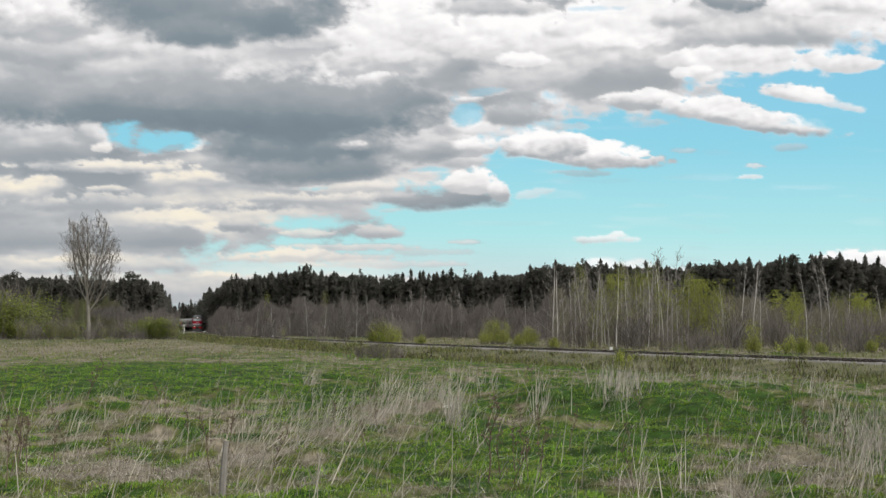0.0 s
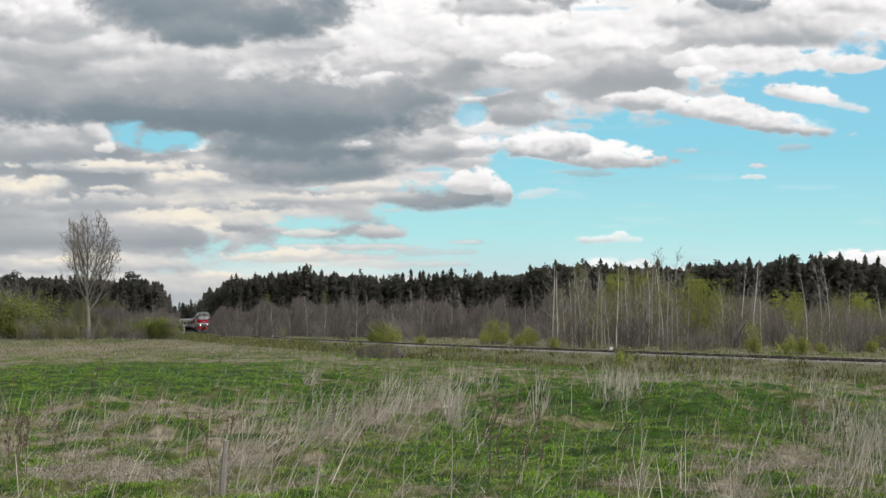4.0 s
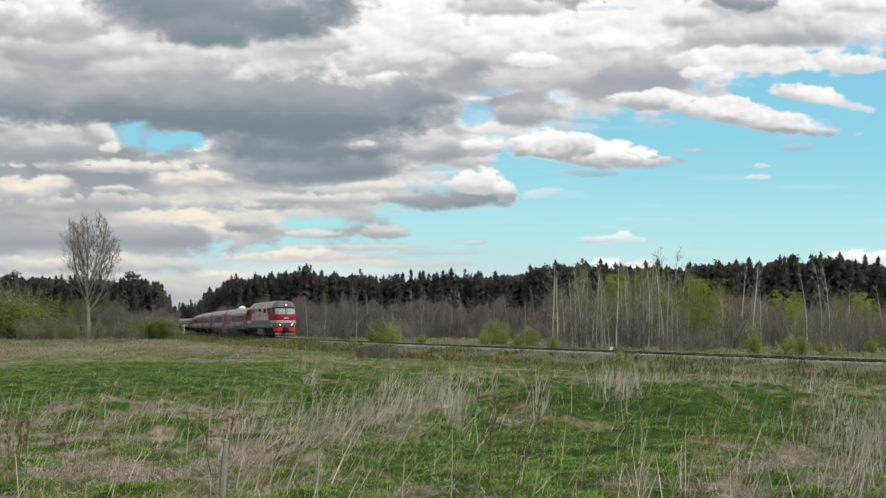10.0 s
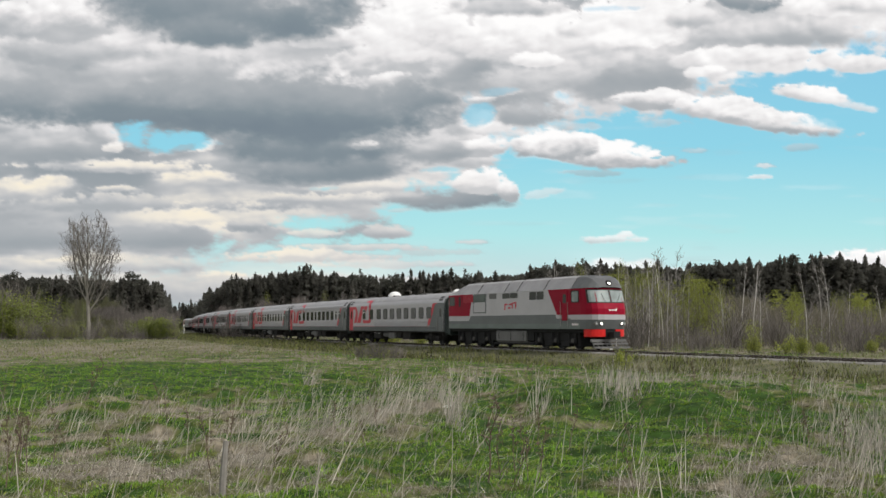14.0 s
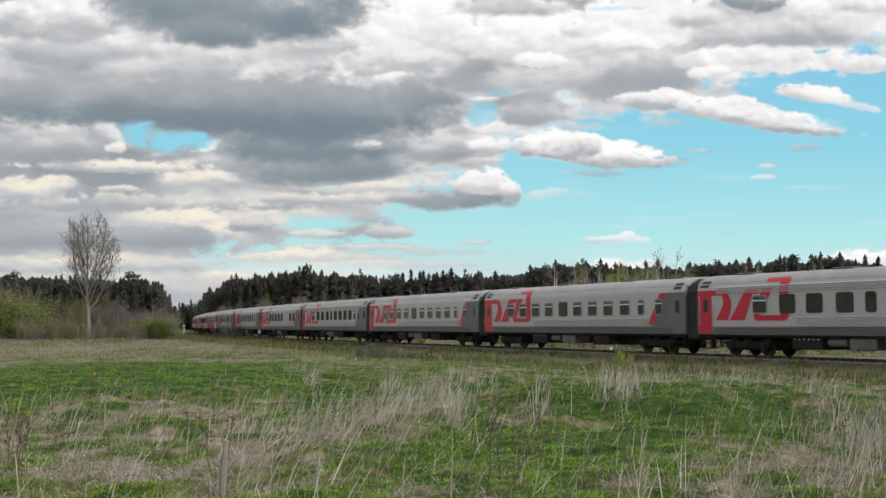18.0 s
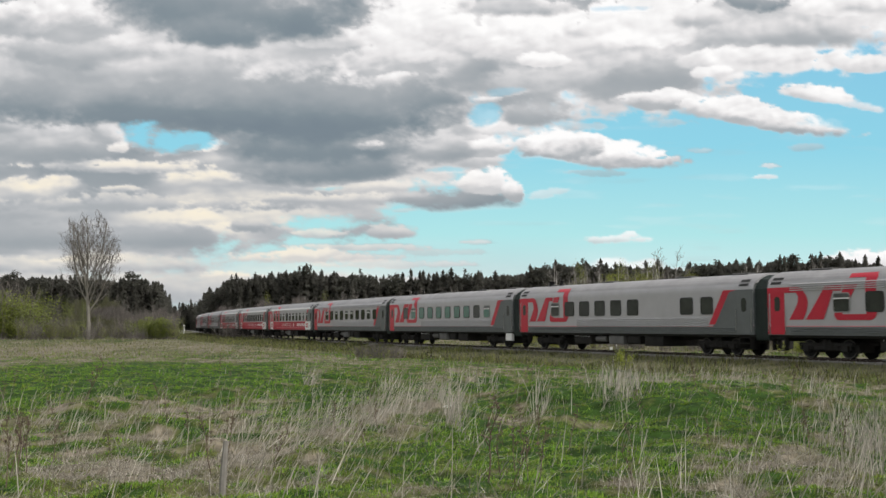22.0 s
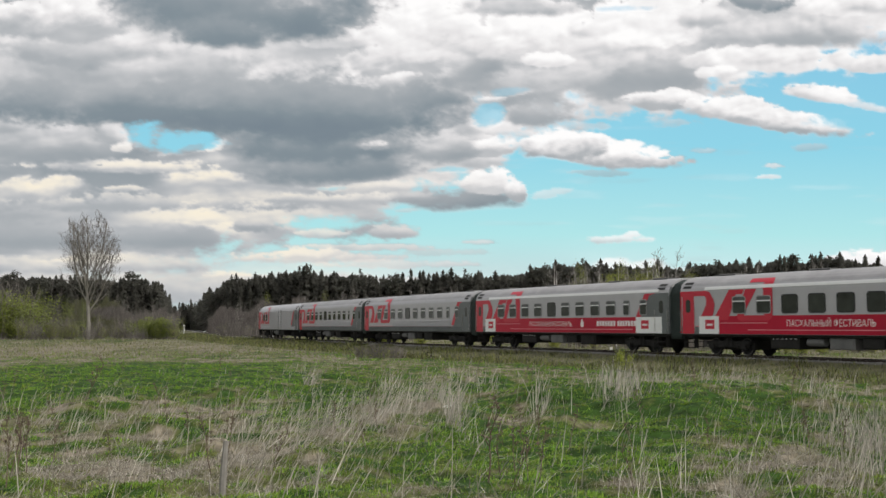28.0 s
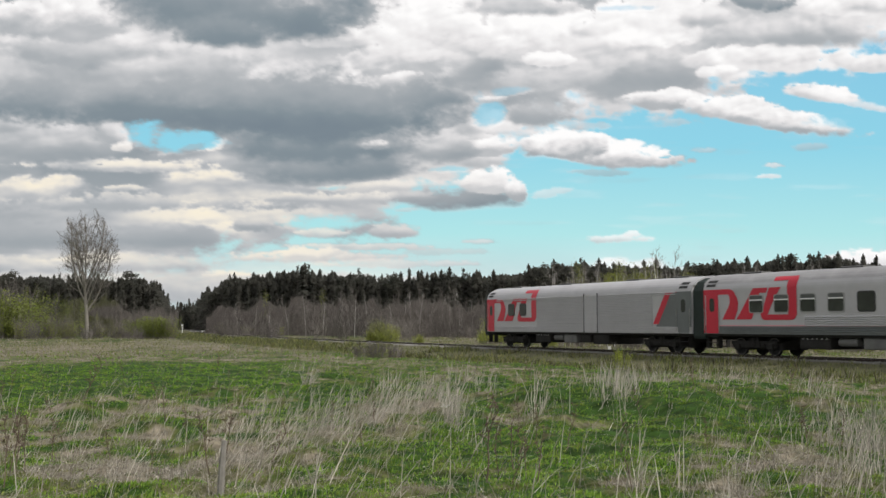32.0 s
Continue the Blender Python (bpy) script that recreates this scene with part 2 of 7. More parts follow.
def vnoise(x, y, seed=0):
    x, y = np.asarray(x, float) + 17.3 * seed, np.asarray(y, float) + 9.1 * seed
    xi, yi = np.floor(x).astype(int), np.floor(y).astype(int)
    fx, fy = x - xi, y - yi
    fx, fy = fx * fx * (3 - 2 * fx), fy * fy * (3 - 2 * fy)
    g = lambda i, j: LATTICE[(xi + i) % 256, (yi + j) % 256]
    return (g(0, 0) * (1 - fx) + g(1, 0) * fx) * (1 - fy) + (g(0, 1) * (1 - fx) + g(1, 1) * fx) * fy


def fbm(x, y, seed=0, octaves=5, gain=0.5):
    s, a, t = 0.0, 1.0, 0.0
    for i in range(octaves):
        s = s + a * vnoise(x * 2 ** i, y * 2 ** i, seed + 3 * i)
        t += a
        a *= gain
    return s / t


def smooth(a, b, x):
    t = np.clip((x - a) / (b - a), 0, 1)
    return t * t * (3 - 2 * t)
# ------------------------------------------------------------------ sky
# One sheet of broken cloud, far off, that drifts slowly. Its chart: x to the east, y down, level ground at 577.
def chart_to_world(x, y, d):
    c, s = math.cos(PITCH), math.sin(PITCH)
    xc, yc = (x - 784) / FOCAL, (441 - y) / FOCAL
    k = d / (c - yc * s)
    return xc * k, d, EYE_H + (s + yc * c) * k


def blobs(u, v, rows):
    out = 0.0
    for cx, cy, rx, ry, w in rows:
        out = out + w * np.exp(-((u - cx) / rx) ** 2 - ((v - cy) / ry) ** 2)
    return out


# cloud banks from the farthest to the nearest: x, y, half width, half height, tone of the crest, tone of the base, tilt
BANKS_FAR_A = [(250, 512, 640, 40, 0.3, 0.42, 0), (700, 510, 330, 22, 0.24, 0.32, 0), (165, 470, 260, 24, 0.2, 0.46, 0), (105, 462, 48, 8, 0.04, 0.3, 0), (405, 490, 62, 8, 0.04, 0.3, 0),
    (535, 456, 200, 15, 0.16, 0.34, 0), (640, 438, 150, 8, 0.16, 0.34, 0), (690, 405, 52, 11, 0.2, 0.5, 0), (560, 414, 48, 10, 0.2, 0.42, 0), (60, 418, 190, 34, 0.45, 0.7, 0),
    (270, 420, 150, 30, 0.5, 0.72, 0)]
BANKS_FAR_B = [(430, 396, 62, 20, 0.28, 0.7, 0), (345, 388, 62, 13, 0.05, 0.34, 0), (250, 362, 330, 22, 0.32, 0.56, 0), (640, 328, 190, 15, 0.12, 0.36, 0), (560, 352, 170, 15, 0.15, 0.44, 0),
    (60, 331, 95, 20, 0.03, 0.38, 0), (345, 316, 95, 22, 0.03, 0.36, 0), (205, 338, 60, 10, 0.1, 0.4, 0), (200, 296, 210, 17, 0.16, 0.4, 0), (60, 266, 165, 38, 0.34, 0.58, 0),
    (1115, 474, 100, 20, 0.0, 0.2, 0)]
BANKS_MID_A = [(1550, 462, 85, 22, 0.0, 0.22, 0), (1015, 480, 60, 10, 0.1, 0.2, 0), (1245, 478, 60, 11, 0.05, 0.2, 0), (1082, 425, 60, 9, 0.06, 0.32, 0), (1105, 418, 16, 8, 0.0, 0.2, 0),
    (1352, 293, 30, 6, 0.1, 0.25, 0), (1342, 313, 30, 6, 0.1, 0.25, 0), (962, 342, 52, 9, 0.2, 0.36, -12), (560, 298, 190, 42, 0.55, 0.8, 0), (790, 358, 130, 26, 0.6, 0.86, 0),
    (850, 328, 72, 27, 0.0, 0.34, 0), (900, 340, 26, 28, 0.0, 0.5, 0)]
BANKS_MID_B = [(720, 352, 50, 16, 0.35, 0.72, 0), (1050, 306, 70, 7, 0.45, 0.6, 0), (1040, 274, 150, 30, 0.0, 0.5, 6), (975, 262, 92, 34, 0.0, 0.55, 0), (838, 262, 62, 26, 0.02, 0.42, 0),
    (760, 262, 70, 46, 0.2, 0.6, 0), (895, 236, 34, 12, 0.25, 0.5, 0), (1222, 264, 34, 6, 0.25, 0.35, 0), (1425, 262, 40, 9, 0.4, 0.5, 0), (1165, 217, 50, 7, 0.3, 0.4, 0),
    (1035, 214, 50, 9, 0.35, 0.5, 0)]
BANKS_NEAR_A = [(540, 258, 190, 46, 0.55, 0.8, 0), (650, 255, 30, 16, 0.16, 0.5, 0), (930, 168, 100, 62, 0.3, 0.62, 0), (932, 205, 74, 34, 0.42, 0.58, 0), (770, 172, 60, 26, 0.35, 0.66, 0),
    (350, 178, 560, 84, 0.46, 0.84, 0), (80, 170, 260, 78, 0.45, 0.8, 0), (560, 200, 230, 84, 0.55, 0.88, 0), (1080, 140, 200, 58, 0.22, 0.52, 0), (1140, 136, 104, 44, 0.36, 0.55, 0)]
BANKS_NEAR_B = [(1160, 182, 90, 22, 0.08, 0.45, 0), (1268, 192, 95, 28, 0.02, 0.36, 0), (1362, 214, 130, 26, 0.03, 0.45, 8), (1412, 228, 104, 20, 0.2, 0.55, 6), (1430, 165, 80, 18, 0.05, 0.34, 5),
    (1490, 180, 75, 12, 0.1, 0.34, 12), (180, 240, 48, 26, 0.16, 0.45, 25), (200, 264, 24, 9, 0.02, 0.3, 0), (335, 270, 32, 8, 0.45, 0.62, -8), (376, 262, 26, 12, 0.12, 0.4, -25)]
BANKS_TOP_A = [(270, 122, 150, 34, 0.28, 0.46, 0), (100, 92, 180, 30, 0.36, 0.5, 0), (70, 30, 180, 62, 0.08, 0.44, 0), (700, 110, 130, 44, 0.1, 0.42, 0), (690, 138, 42, 12, 0.0, 0.3, -8),
    (570, 68, 90, 30, 0.0, 0.3, 0), (730, 50, 130, 80, 0.0, 0.14, 0), (930, 66, 200, 70, 0.0, 0.26, 0), (1330, 110, 180, 32, 0.05, 0.24, 0), (1130, 36, 140, 70, 0.0, 0.1, 0),
    (1245, 130, 40, 14, 0.0, 0.22, -6), (1400, 62, 240, 40, 0.22, 0.5, 0), (1520, 112, 70, 18, 0.1, 0.3, 0)]
BANKS_TOP_B = [(1500, 12, 160, 26, 0.0, 0.2, 0), (1220, 34, 70, 30, 0.15, 0.4, 0), (900, 14, 130, 26, 0.2, 0.5, 0), (395, 14, 285, 92, 0.66, 0.82, 0), (370, 58, 120, 42, 0.7, 0.82, 0),
    (1362, 14, 36, 16, 0.56, 0.78, -12), (1312, 2, 48, 22, 0.50, 0.70, 12), (620, -140, 700, 100, 0.2, 0.7, 0), (1320, -170, 500, 120, 0.1, 0.6, 0), (-130, -120, 400, 140, 0.2, 0.7, 0),
    (1770, 40, 160, 60, 0.1, 0.5, 0), (-180, 150, 260, 80, 0.2, 0.8, 0)]
# torn scraps that hang before the gaps
SCRAPS_A = [(690, 410, 56, 16, 0.2, 0.5, 0), (560, 414, 54, 12, 0.12, 0.4, 0), (630, 438, 150, 9, 0.12, 0.3, 0), (760, 446, 100, 9, 0.2, 0.32, 0), (840, 428, 46, 6, 0.12, 0.26, 0),
    (530, 450, 60, 16, 0.0, 0.3, 0), (400, 487, 56, 12, 0.0, 0.28, 0), (690, 468, 170, 10, 0.12, 0.28, 0)]
SCRAPS_B = [(330, 266, 26, 7, 0.5, 0.65, -8), (200, 262, 24, 13, 0.0, 0.3, 0), (860, 232, 30, 8, 0.15, 0.45, 0), (850, 176, 30, 7, 0.12, 0.4, 0), (700, 372, 30, 6, 0.3, 0.6, 0),
    (950, 110, 50, 22, 0.0, 0.2, 0), (1020, 228, 46, 10, 0.4, 0.5, 0)]
HOLES = [(238, 234, 46, 24, 1.0), (310, 252, 80, 19, 1.0), (262, 248, 46, 22, 1.0), (352, 256, 46, 12, 0.8), (842, 202, 30, 24, 0.75), (828, 172, 16, 12, 0.5), (880, 164, 36, 8, 0.4), (1090, 222, 110, 12, 1.0), (1190, 246, 60, 20, 0.8), (1515, 216, 110, 18, 0.9),
         (1520, 142, 110, 10, 0.9), (1350, 146, 90, 8, 0.9), (560, 392, 95, 17, 1.0), (575, 331, 36, 6, 0.7), (800, 405, 150, 22, 0.9), (1080, 16, 60, 6, 0.4), (780, 302, 40, 7, 0.7)]


def billow(x, y, seed, octaves, gain):
    """Rounded heaps with sharp creases between them."""
    s, a, t = 0.0, 1.0, 0.0
    for i in range(octaves):
        s, t = s + a * abs(2 * vnoise(x, y, seed + 3 * i) - 1), t + a
        x, y = 1.62 * x + 1.18 * y, 1.62 * y - 1.18 * x      # each octave turned against the last
        a *= gain
    return s / t


def drift_noise(x, y, seed, octaves, gain):
    s, a, t = 0.0, 1.0, 0.0
    for i in range(octaves):
        s, t = s + a * vnoise(x, y, seed + 3 * i), t + a
        x, y = 1.55 * x + 1.25 * y, 1.55 * y - 1.25 * x
        a *= gain
    return s / t


def make_sky():
    xs = np.arange(-340, 1910, 3.0)
    ys = np.arange(-330, 564, 2.5)
    u, v = np.meshgrid(xs, ys)
    d = 1 / (1 / 1500 - ys * 7.98e-7)
    east = u + 22.5 * FOCAL / d[:, None]              # the chart of the banks is that of 14 seconds
    vs = v + np.clip(v, 0, 600) ** 2 / 1500          # flatter towards the horizon
    big = drift_noise(u / 120, vs / 80, 1, 6, 0.55) - 0.5
    big2 = drift_noise(u / 120, vs / 80, 5, 6, 0.55) - 0.5
    fine = drift_noise(u / 40, vs / 30, 9, 5, 0.62) - 0.5
    tiny = drift_noise(u / 17, vs / 11, 12, 4, 0.6) - 0.5
    lump = drift_noise(u / 110, vs / 70, 21, 4, 0.45) - 0.5
    heap = billow((u + 0.35 * v) / 62, vs / 44, 24, 5, 0.55)
    heap = heap - heap.mean()
    calm = 1 - 0.5 * smooth(200, 520, v)
    uu, vv = east + 40 * big * calm, v + 20 * big2 * calm
    # lit and shaded flanks of the clouds, painted as offset noise differences
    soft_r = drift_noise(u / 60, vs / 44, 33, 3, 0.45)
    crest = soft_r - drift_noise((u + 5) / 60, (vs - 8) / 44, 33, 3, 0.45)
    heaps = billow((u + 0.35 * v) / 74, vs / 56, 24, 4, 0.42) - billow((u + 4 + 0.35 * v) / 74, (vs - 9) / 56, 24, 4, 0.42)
    edge = np.interp(uu, [-400, 0, 400, 600, 760, 900, 1170, 1400, 1568, 2200], [560, 545, 455, 400, 350, 250, 180, 130, 95, 60])
    cover = smooth(-0.35, 0.45, (edge - vv) / 60 + 2.2 * fine + 1.2 * lump)
    veil = drift_noise(u / 190, vs / 80, 71, 4, 0.45)
    cloud_shade = np.clip(0.30 + 0.16 * smooth(760, 420, u) * smooth(260, 120, v) + 0.10 * smooth(700, 350, u) * smooth(230, 330, v) + 0.95 * (veil - 0.5) + 0.45 * lump, 0.02, 0.66)

    def lay(rows, cover, cloud_shade, soft=0.38):
        for cx, cy, rx, ry, top, base, tilt in rows:
            c, s = math.cos(radians(tilt)), math.sin(radians(tilt))
            a = ((uu - cx) * c + (vv - cy) * s) / rx
            b = (-(uu - cx) * s + (vv - cy) * c) / ry
            b = np.where(b > 0, b * 1.3, b)               # flatter below
            white = top < 0.15
            if ry < 14:
                e = 1 - a * a - b * b + 1.5 * tiny + 0.9 * fine
                al = smooth(0.0, 0.7, e) * (0.75 if white else 0.5)
            elif white:
                e = 1 - a * a - b * b + np.where(b < 0, 1.0, 0.45) * (1.5 * heap + 0.8 * fine + 0.5 * tiny)
                al = smooth(0.0, soft, e) * (1 if soft < 0.5 else 0.8)
            else:
                e = 1 - a * a - b * b + np.where(b < 0, 0.9, 0.65) * (1.0 * fine + 0.8 * lump + (1.9 if ry < 24 else 0.5) * tiny)
                al = smooth(0.0, 0.8, e)
            tone = top + (base - top) * smooth(-0.6, 0.55, b + 0.55 * lump + 0.25 * fine + (0.9 * heap if white else 0))
            cover = 1 - (1 - cover) * (1 - al)
            cloud_shade = cloud_shade * (1 - al) + tone * al
        return cover, cloud_shade

    cover, cloud_shade = lay(BANKS_FAR_A + BANKS_FAR_B, cover, cloud_shade, 0.9)
    cover, cloud_shade = lay(BANKS_MID_A + BANKS_MID_B + BANKS_NEAR_A + BANKS_NEAR_B + BANKS_TOP_A + BANKS_TOP_B, cover, cloud_shade)
    for cx, cy, rx, ry, w in HOLES:
        e = 1 - ((uu - cx) / rx) ** 2 - ((vv - cy) / ry) ** 2 + 1.3 * fine + 1.4 * heap + 1.0 * tiny
        al = smooth(-0.1, 1.0, e) * w
        cover = cover * (1 - al)
        cloud_shade = cloud_shade - 0.10 * smooth(-0.8, 0.0, e) * (1 - al) * smooth(cy - 8, cy + 10, vv)
    cover, cloud_shade = lay(SCRAPS_A + SCRAPS_B, cover, cloud_shade)
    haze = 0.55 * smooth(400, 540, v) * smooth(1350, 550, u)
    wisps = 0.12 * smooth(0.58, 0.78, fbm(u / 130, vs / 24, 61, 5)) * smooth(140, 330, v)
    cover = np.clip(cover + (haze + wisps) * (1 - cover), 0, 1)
    # the painted relief light goes into the cloud tone here
    bright = smooth(0.55, 0.2, cloud_shade)
    cloud_shade = cloud_shade - 0.26 * crest * (1.1 - cloud_shade) - 0.36 * heaps * bright * (1 - 0.5 * smooth(250, 450, v)) + 0.12 * lump
    low = smooth(270, 380, v) * smooth(1000, 700, u)      # paler tone, less contrast low in the west
    cloud_shade = np.clip(cloud_shade + low * (0.40 * (0.42 - cloud_shade)), 0, 1)
    glow = smooth(0.45, 0.1, cloud_shade)
    X, Y, Z = chart_to_world(u, v, np.repeat(d[:, None], len(xs), 1))
    nx = len(xs)
    i = (np.arange(len(ys) - 1)[:, None] * nx + np.arange(nx - 1)[None]).ravel()
    faces = np.stack([i, i + 1, i + nx + 1, i + nx], 1)
    m = bpy.data.materials.new("cloudy sky")
    me = arrays("sky_backdrop", np.stack([X, Y, Z], -1).reshape(-1, 3), faces, m, True)
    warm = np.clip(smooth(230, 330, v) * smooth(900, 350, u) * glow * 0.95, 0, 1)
    for name, val in (("cover", cover), ("cloud_shade", cloud_shade), ("rise", (577 - v) / 577), ("warm", warm)):
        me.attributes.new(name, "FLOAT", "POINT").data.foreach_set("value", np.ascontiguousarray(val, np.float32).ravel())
    m.use_nodes = True
    m.cycles.emission_sampling = "NONE"
    n, l = m.node_tree.nodes, m.node_tree.links
    n.clear()
    out, em = n.new("ShaderNodeOutputMaterial"), n.new("ShaderNodeEmission")

    def attr(name):
        a = n.new("ShaderNodeAttribute")
        a.attribute_name = name
        return a.outputs["Fac"]

    def ramp(src, stops):
        r = n.new("ShaderNodeValToRGB")
        l.new(src, r.inputs["Fac"])
        e = r.color_ramp.elements
        while len(e) < len(stops):
            e.new(0.5)
        for q, (pos, col) in zip(e, stops):
            q.position, q.color = pos, (*col, 1)
        return r.outputs["Color"]

    def mix(f, a, b):
        q = n.new("ShaderNodeMix")
        q.data_type = "RGBA"
        l.new(f, q.inputs["Factor"])
        for s, x in (("A", a), ("B", b)):
            if isinstance(x, tuple):
                q.inputs[s].default_value = (*x, 1)
            else:
                l.new(x, q.inputs[s])
        return q.outputs["Result"]

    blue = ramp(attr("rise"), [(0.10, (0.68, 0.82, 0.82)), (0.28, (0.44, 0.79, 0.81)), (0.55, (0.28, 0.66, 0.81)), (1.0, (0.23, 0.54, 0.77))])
    grey = ramp(attr("cloud_shade"), [(0.0, (1.0, 0.99, 0.985)), (0.2, (0.79, 0.775, 0.78)), (0.48, (0.422, 0.445, 0.467)), (0.78, (0.229, 0.278, 0.314)), (1.0, (0.168, 0.215, 0.262))])
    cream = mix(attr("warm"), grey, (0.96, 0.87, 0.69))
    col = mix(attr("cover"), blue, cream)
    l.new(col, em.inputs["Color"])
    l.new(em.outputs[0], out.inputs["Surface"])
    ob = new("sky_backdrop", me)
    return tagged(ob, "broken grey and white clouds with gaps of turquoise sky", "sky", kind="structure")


sky_sheet = make_sky()
# ------------------------------------------------------------------ the line of the track
# heading (clockwise from straight towards the eye) and curvature along the line; s runs the way the train runs
CURVE_S = [-900, -430, -425, -340, -330, -300, -200, -120, -60, 0, 60, 460]
CURVE_K = [0.0, 0.0, -0.0025, -0.0025, 0.0002196, 0.0002191, 0.0007159, 0.0010136, 0.001438, 0.0009973, 0.0009365, 0.0009365]
S_ARR = np.arange(-900, 460, 0.5)
_k = np.interp(S_ARR, CURVE_S, CURVE_K)
_i0 = int(np.argmin(abs(S_ARR)))
TH_ARR = np.cumsum(_k) * 0.5
TH_ARR = TH_ARR - TH_ARR[_i0] + 0.495814
X_ARR = np.cumsum(np.sin(TH_ARR)) * 0.5
Y_ARR = np.cumsum(-np.cos(TH_ARR)) * 0.5
X_ARR = X_ARR - X_ARR[_i0] + 23.681582
Y_ARR = Y_ARR - Y_ARR[_i0] + 44.825917


def on_line(s, off=0.0):
    """Plan position at s, off metres to the eye's side of the centre line, and the heading."""
    th = np.interp(s, S_ARR, TH_ARR)
    return (np.interp(s, S_ARR, X_ARR) - np.cos(th) * off, np.interp(s, S_ARR, Y_ARR) - np.sin(th) * off, th)


RUN_T = [0.0, 3.0, 6.0, 9.0, 11.0, 13.0, 14.5, 17.0, 19.0, 21.0, 23.0, 25.0, 28.0, 29.0, 30.0, 32.0]
RUN_S = [-326.90, -266.51, -206.51, -146.99, -107.60, -68.37, -38.63, 11.38, 51.00, 90.23, 130.12, 169.31, 226.11, 245.08, 264.20, 301.83]
_t, _s = np.array(RUN_T), np.array(RUN_S)
_h = np.diff(_t)
_m = np.diff(_s) / _h
_v = np.concatenate([[_m[0]], (_m[:-1] * _h[1:] + _m[1:] * _h[:-1]) / (_h[1:] + _h[:-1]), [_m[-1]]])


def run(t):
    """Where the coupling behind the locomotive is at t seconds."""
    i = int(np.clip(np.searchsorted(_t, t) - 1, 0, len(_h) - 1))
    q = (t - _t[i]) / _h[i]
    a, b, c, d = _s[i], _s[i + 1], _v[i] * _h[i], _v[i + 1] * _h[i]
    return a * (2 * q ** 3 - 3 * q ** 2 + 1) + c * (q ** 3 - 2 * q ** 2 + q) + b * (3 * q ** 2 - 2 * q ** 3) + d * (q ** 3 - q ** 2)


# ------------------------------------------------------------------ ground
FIELD = -0.65


def spot(slope, d):
    """The place d metres ahead, at that slope to the right."""
    return slope * d, d


# dry (+) and green (-) patches of the meadow: bearing and drop below the horizon as on the sky chart, half sizes, weight
PATCH_A = [(200, 672, 330, 34, -1.2), (150, 618, 300, 14, 0.9), (430, 622, 170, 12, 0.6), (180, 738, 250, 7, 0.4), (430, 748, 60, 8, 0.4), (320, 776, 60, 17, -1.5), (200, 846, 190, 24, 1.15),
           (250, 884, 200, 9, -0.9), (560, 765, 120, 28, 0.5), (700, 735, 90, 22, 0.45), (430, 812, 60, 20, 0.6), (480, 852, 90, 18, 0.25), (600, 690, 90, 22, -0.4), (880, 690, 60, 10, -0.8)]
PATCH_B = [(905, 739, 55, 8, 1.4), (1060, 727, 90, 14, -1.5), (1250, 700, 180, 18, -1.1), (900, 785, 190, 35, -0.9), (1130, 790, 80, 40, -0.9), (1310, 830, 110, 22, 0.9), (1370, 805, 40, 15, 0.9),
           (1520, 790, 60, 70, 0.7), (720, 856, 120, 12, 0.7), (1080, 690, 60, 14, 0.5), (30, 780, 60, 30, 0.4), (1450, 860, 60, 14, 0.5), (640, 650, 120, 9, 0.5), (1350, 745, 140, 25, -0.7)]


def on_field(rows):
    """Chart patches laid on the level field: x, y, half sizes, weight."""
    out = []
    for cx, cy, rx, ry, w in rows:
        d = (EYE_H - FIELD) * FOCAL / (cy - 577.3)
        out.append(((cx - 784) / FOCAL * d, d, rx / FOCAL * d, d * ry / (cy - 577.3), w))
    return out


PATCHES = on_field(PATCH_A) + on_field(PATCH_B)


def dryness(x, y):
    """0 green, 1 dry."""
    q = 0.33 + 0.9 * (fbm(x / 2.2, y / 3.6, 41, 4) - 0.5) + 1.5 * (fbm(x / 0.50, y / 0.62, 43, 3) - 0.5) + 0.5 * (fbm(x / 9, y / 14, 47, 3) - 0.5)
    q = q + 0.12 * smooth(60, 140, y) + 0.45 * blobs(x, y, PATCHES)
    beyond = (x - 14) * 0.89 + (y - 62) * 0.456
    q = q + 0.22 * smooth(4, 12, beyond) * smooth(-20, 5, x)
    return np.clip(0.5 + 1.25 * (q - 0.46), 0, 1)


def ground_z(x, y):
    x, y = np.asarray(x, float), np.asarray(y, float)
    z = FIELD + 0.10 * (fbm(x / 5, y / 5, 51, 4) - 0.5) + 0.30 * (fbm(x / 16, y / 16, 57, 3) - 0.5) * smooth(6, 30, np.hypot(x, y))
    # a flat green hummock with a steep near side, the hollow beside it, and a low bench across the field
    z = z + 0.42 * np.exp(-((x - 6.4) / 4.4) ** 4) * smooth(24.6, 28.4, y + 0.6 * np.sin(x * 1.3)) * smooth(40, 31, y) - 0.14 * np.exp(-((x - 1.7) / 1.3) ** 2 - ((y - 26.2) / 1.8) ** 2)
    z = z - 0.13 * smooth(26.6, 25.4, y + 0.5 * np.sin(x * 0.9)) * smooth(-3.0, -5.0, x) * smooth(16, 22, y)
    lumps = 0.34 * (fbm(x / 0.85, y / 0.85, 53, 3) - 0.5) + 0.62 * np.maximum(0, fbm(x / 1.7, y / 1.7, 58, 3) - 0.5)
    z = z + lumps * smooth(75, 30, y) * smooth(4, 11, y)
    far = smooth(350, 900, np.hypot(x, y))
    return z * (1 - far) + far * (FIELD + 1.5 * (fbm(x / 200, y / 200, 61, 3) - 0.5))


def graded(a, n, near, far):
    q = np.linspace(0, 1, n)
    return near + (far - near) * q ** a


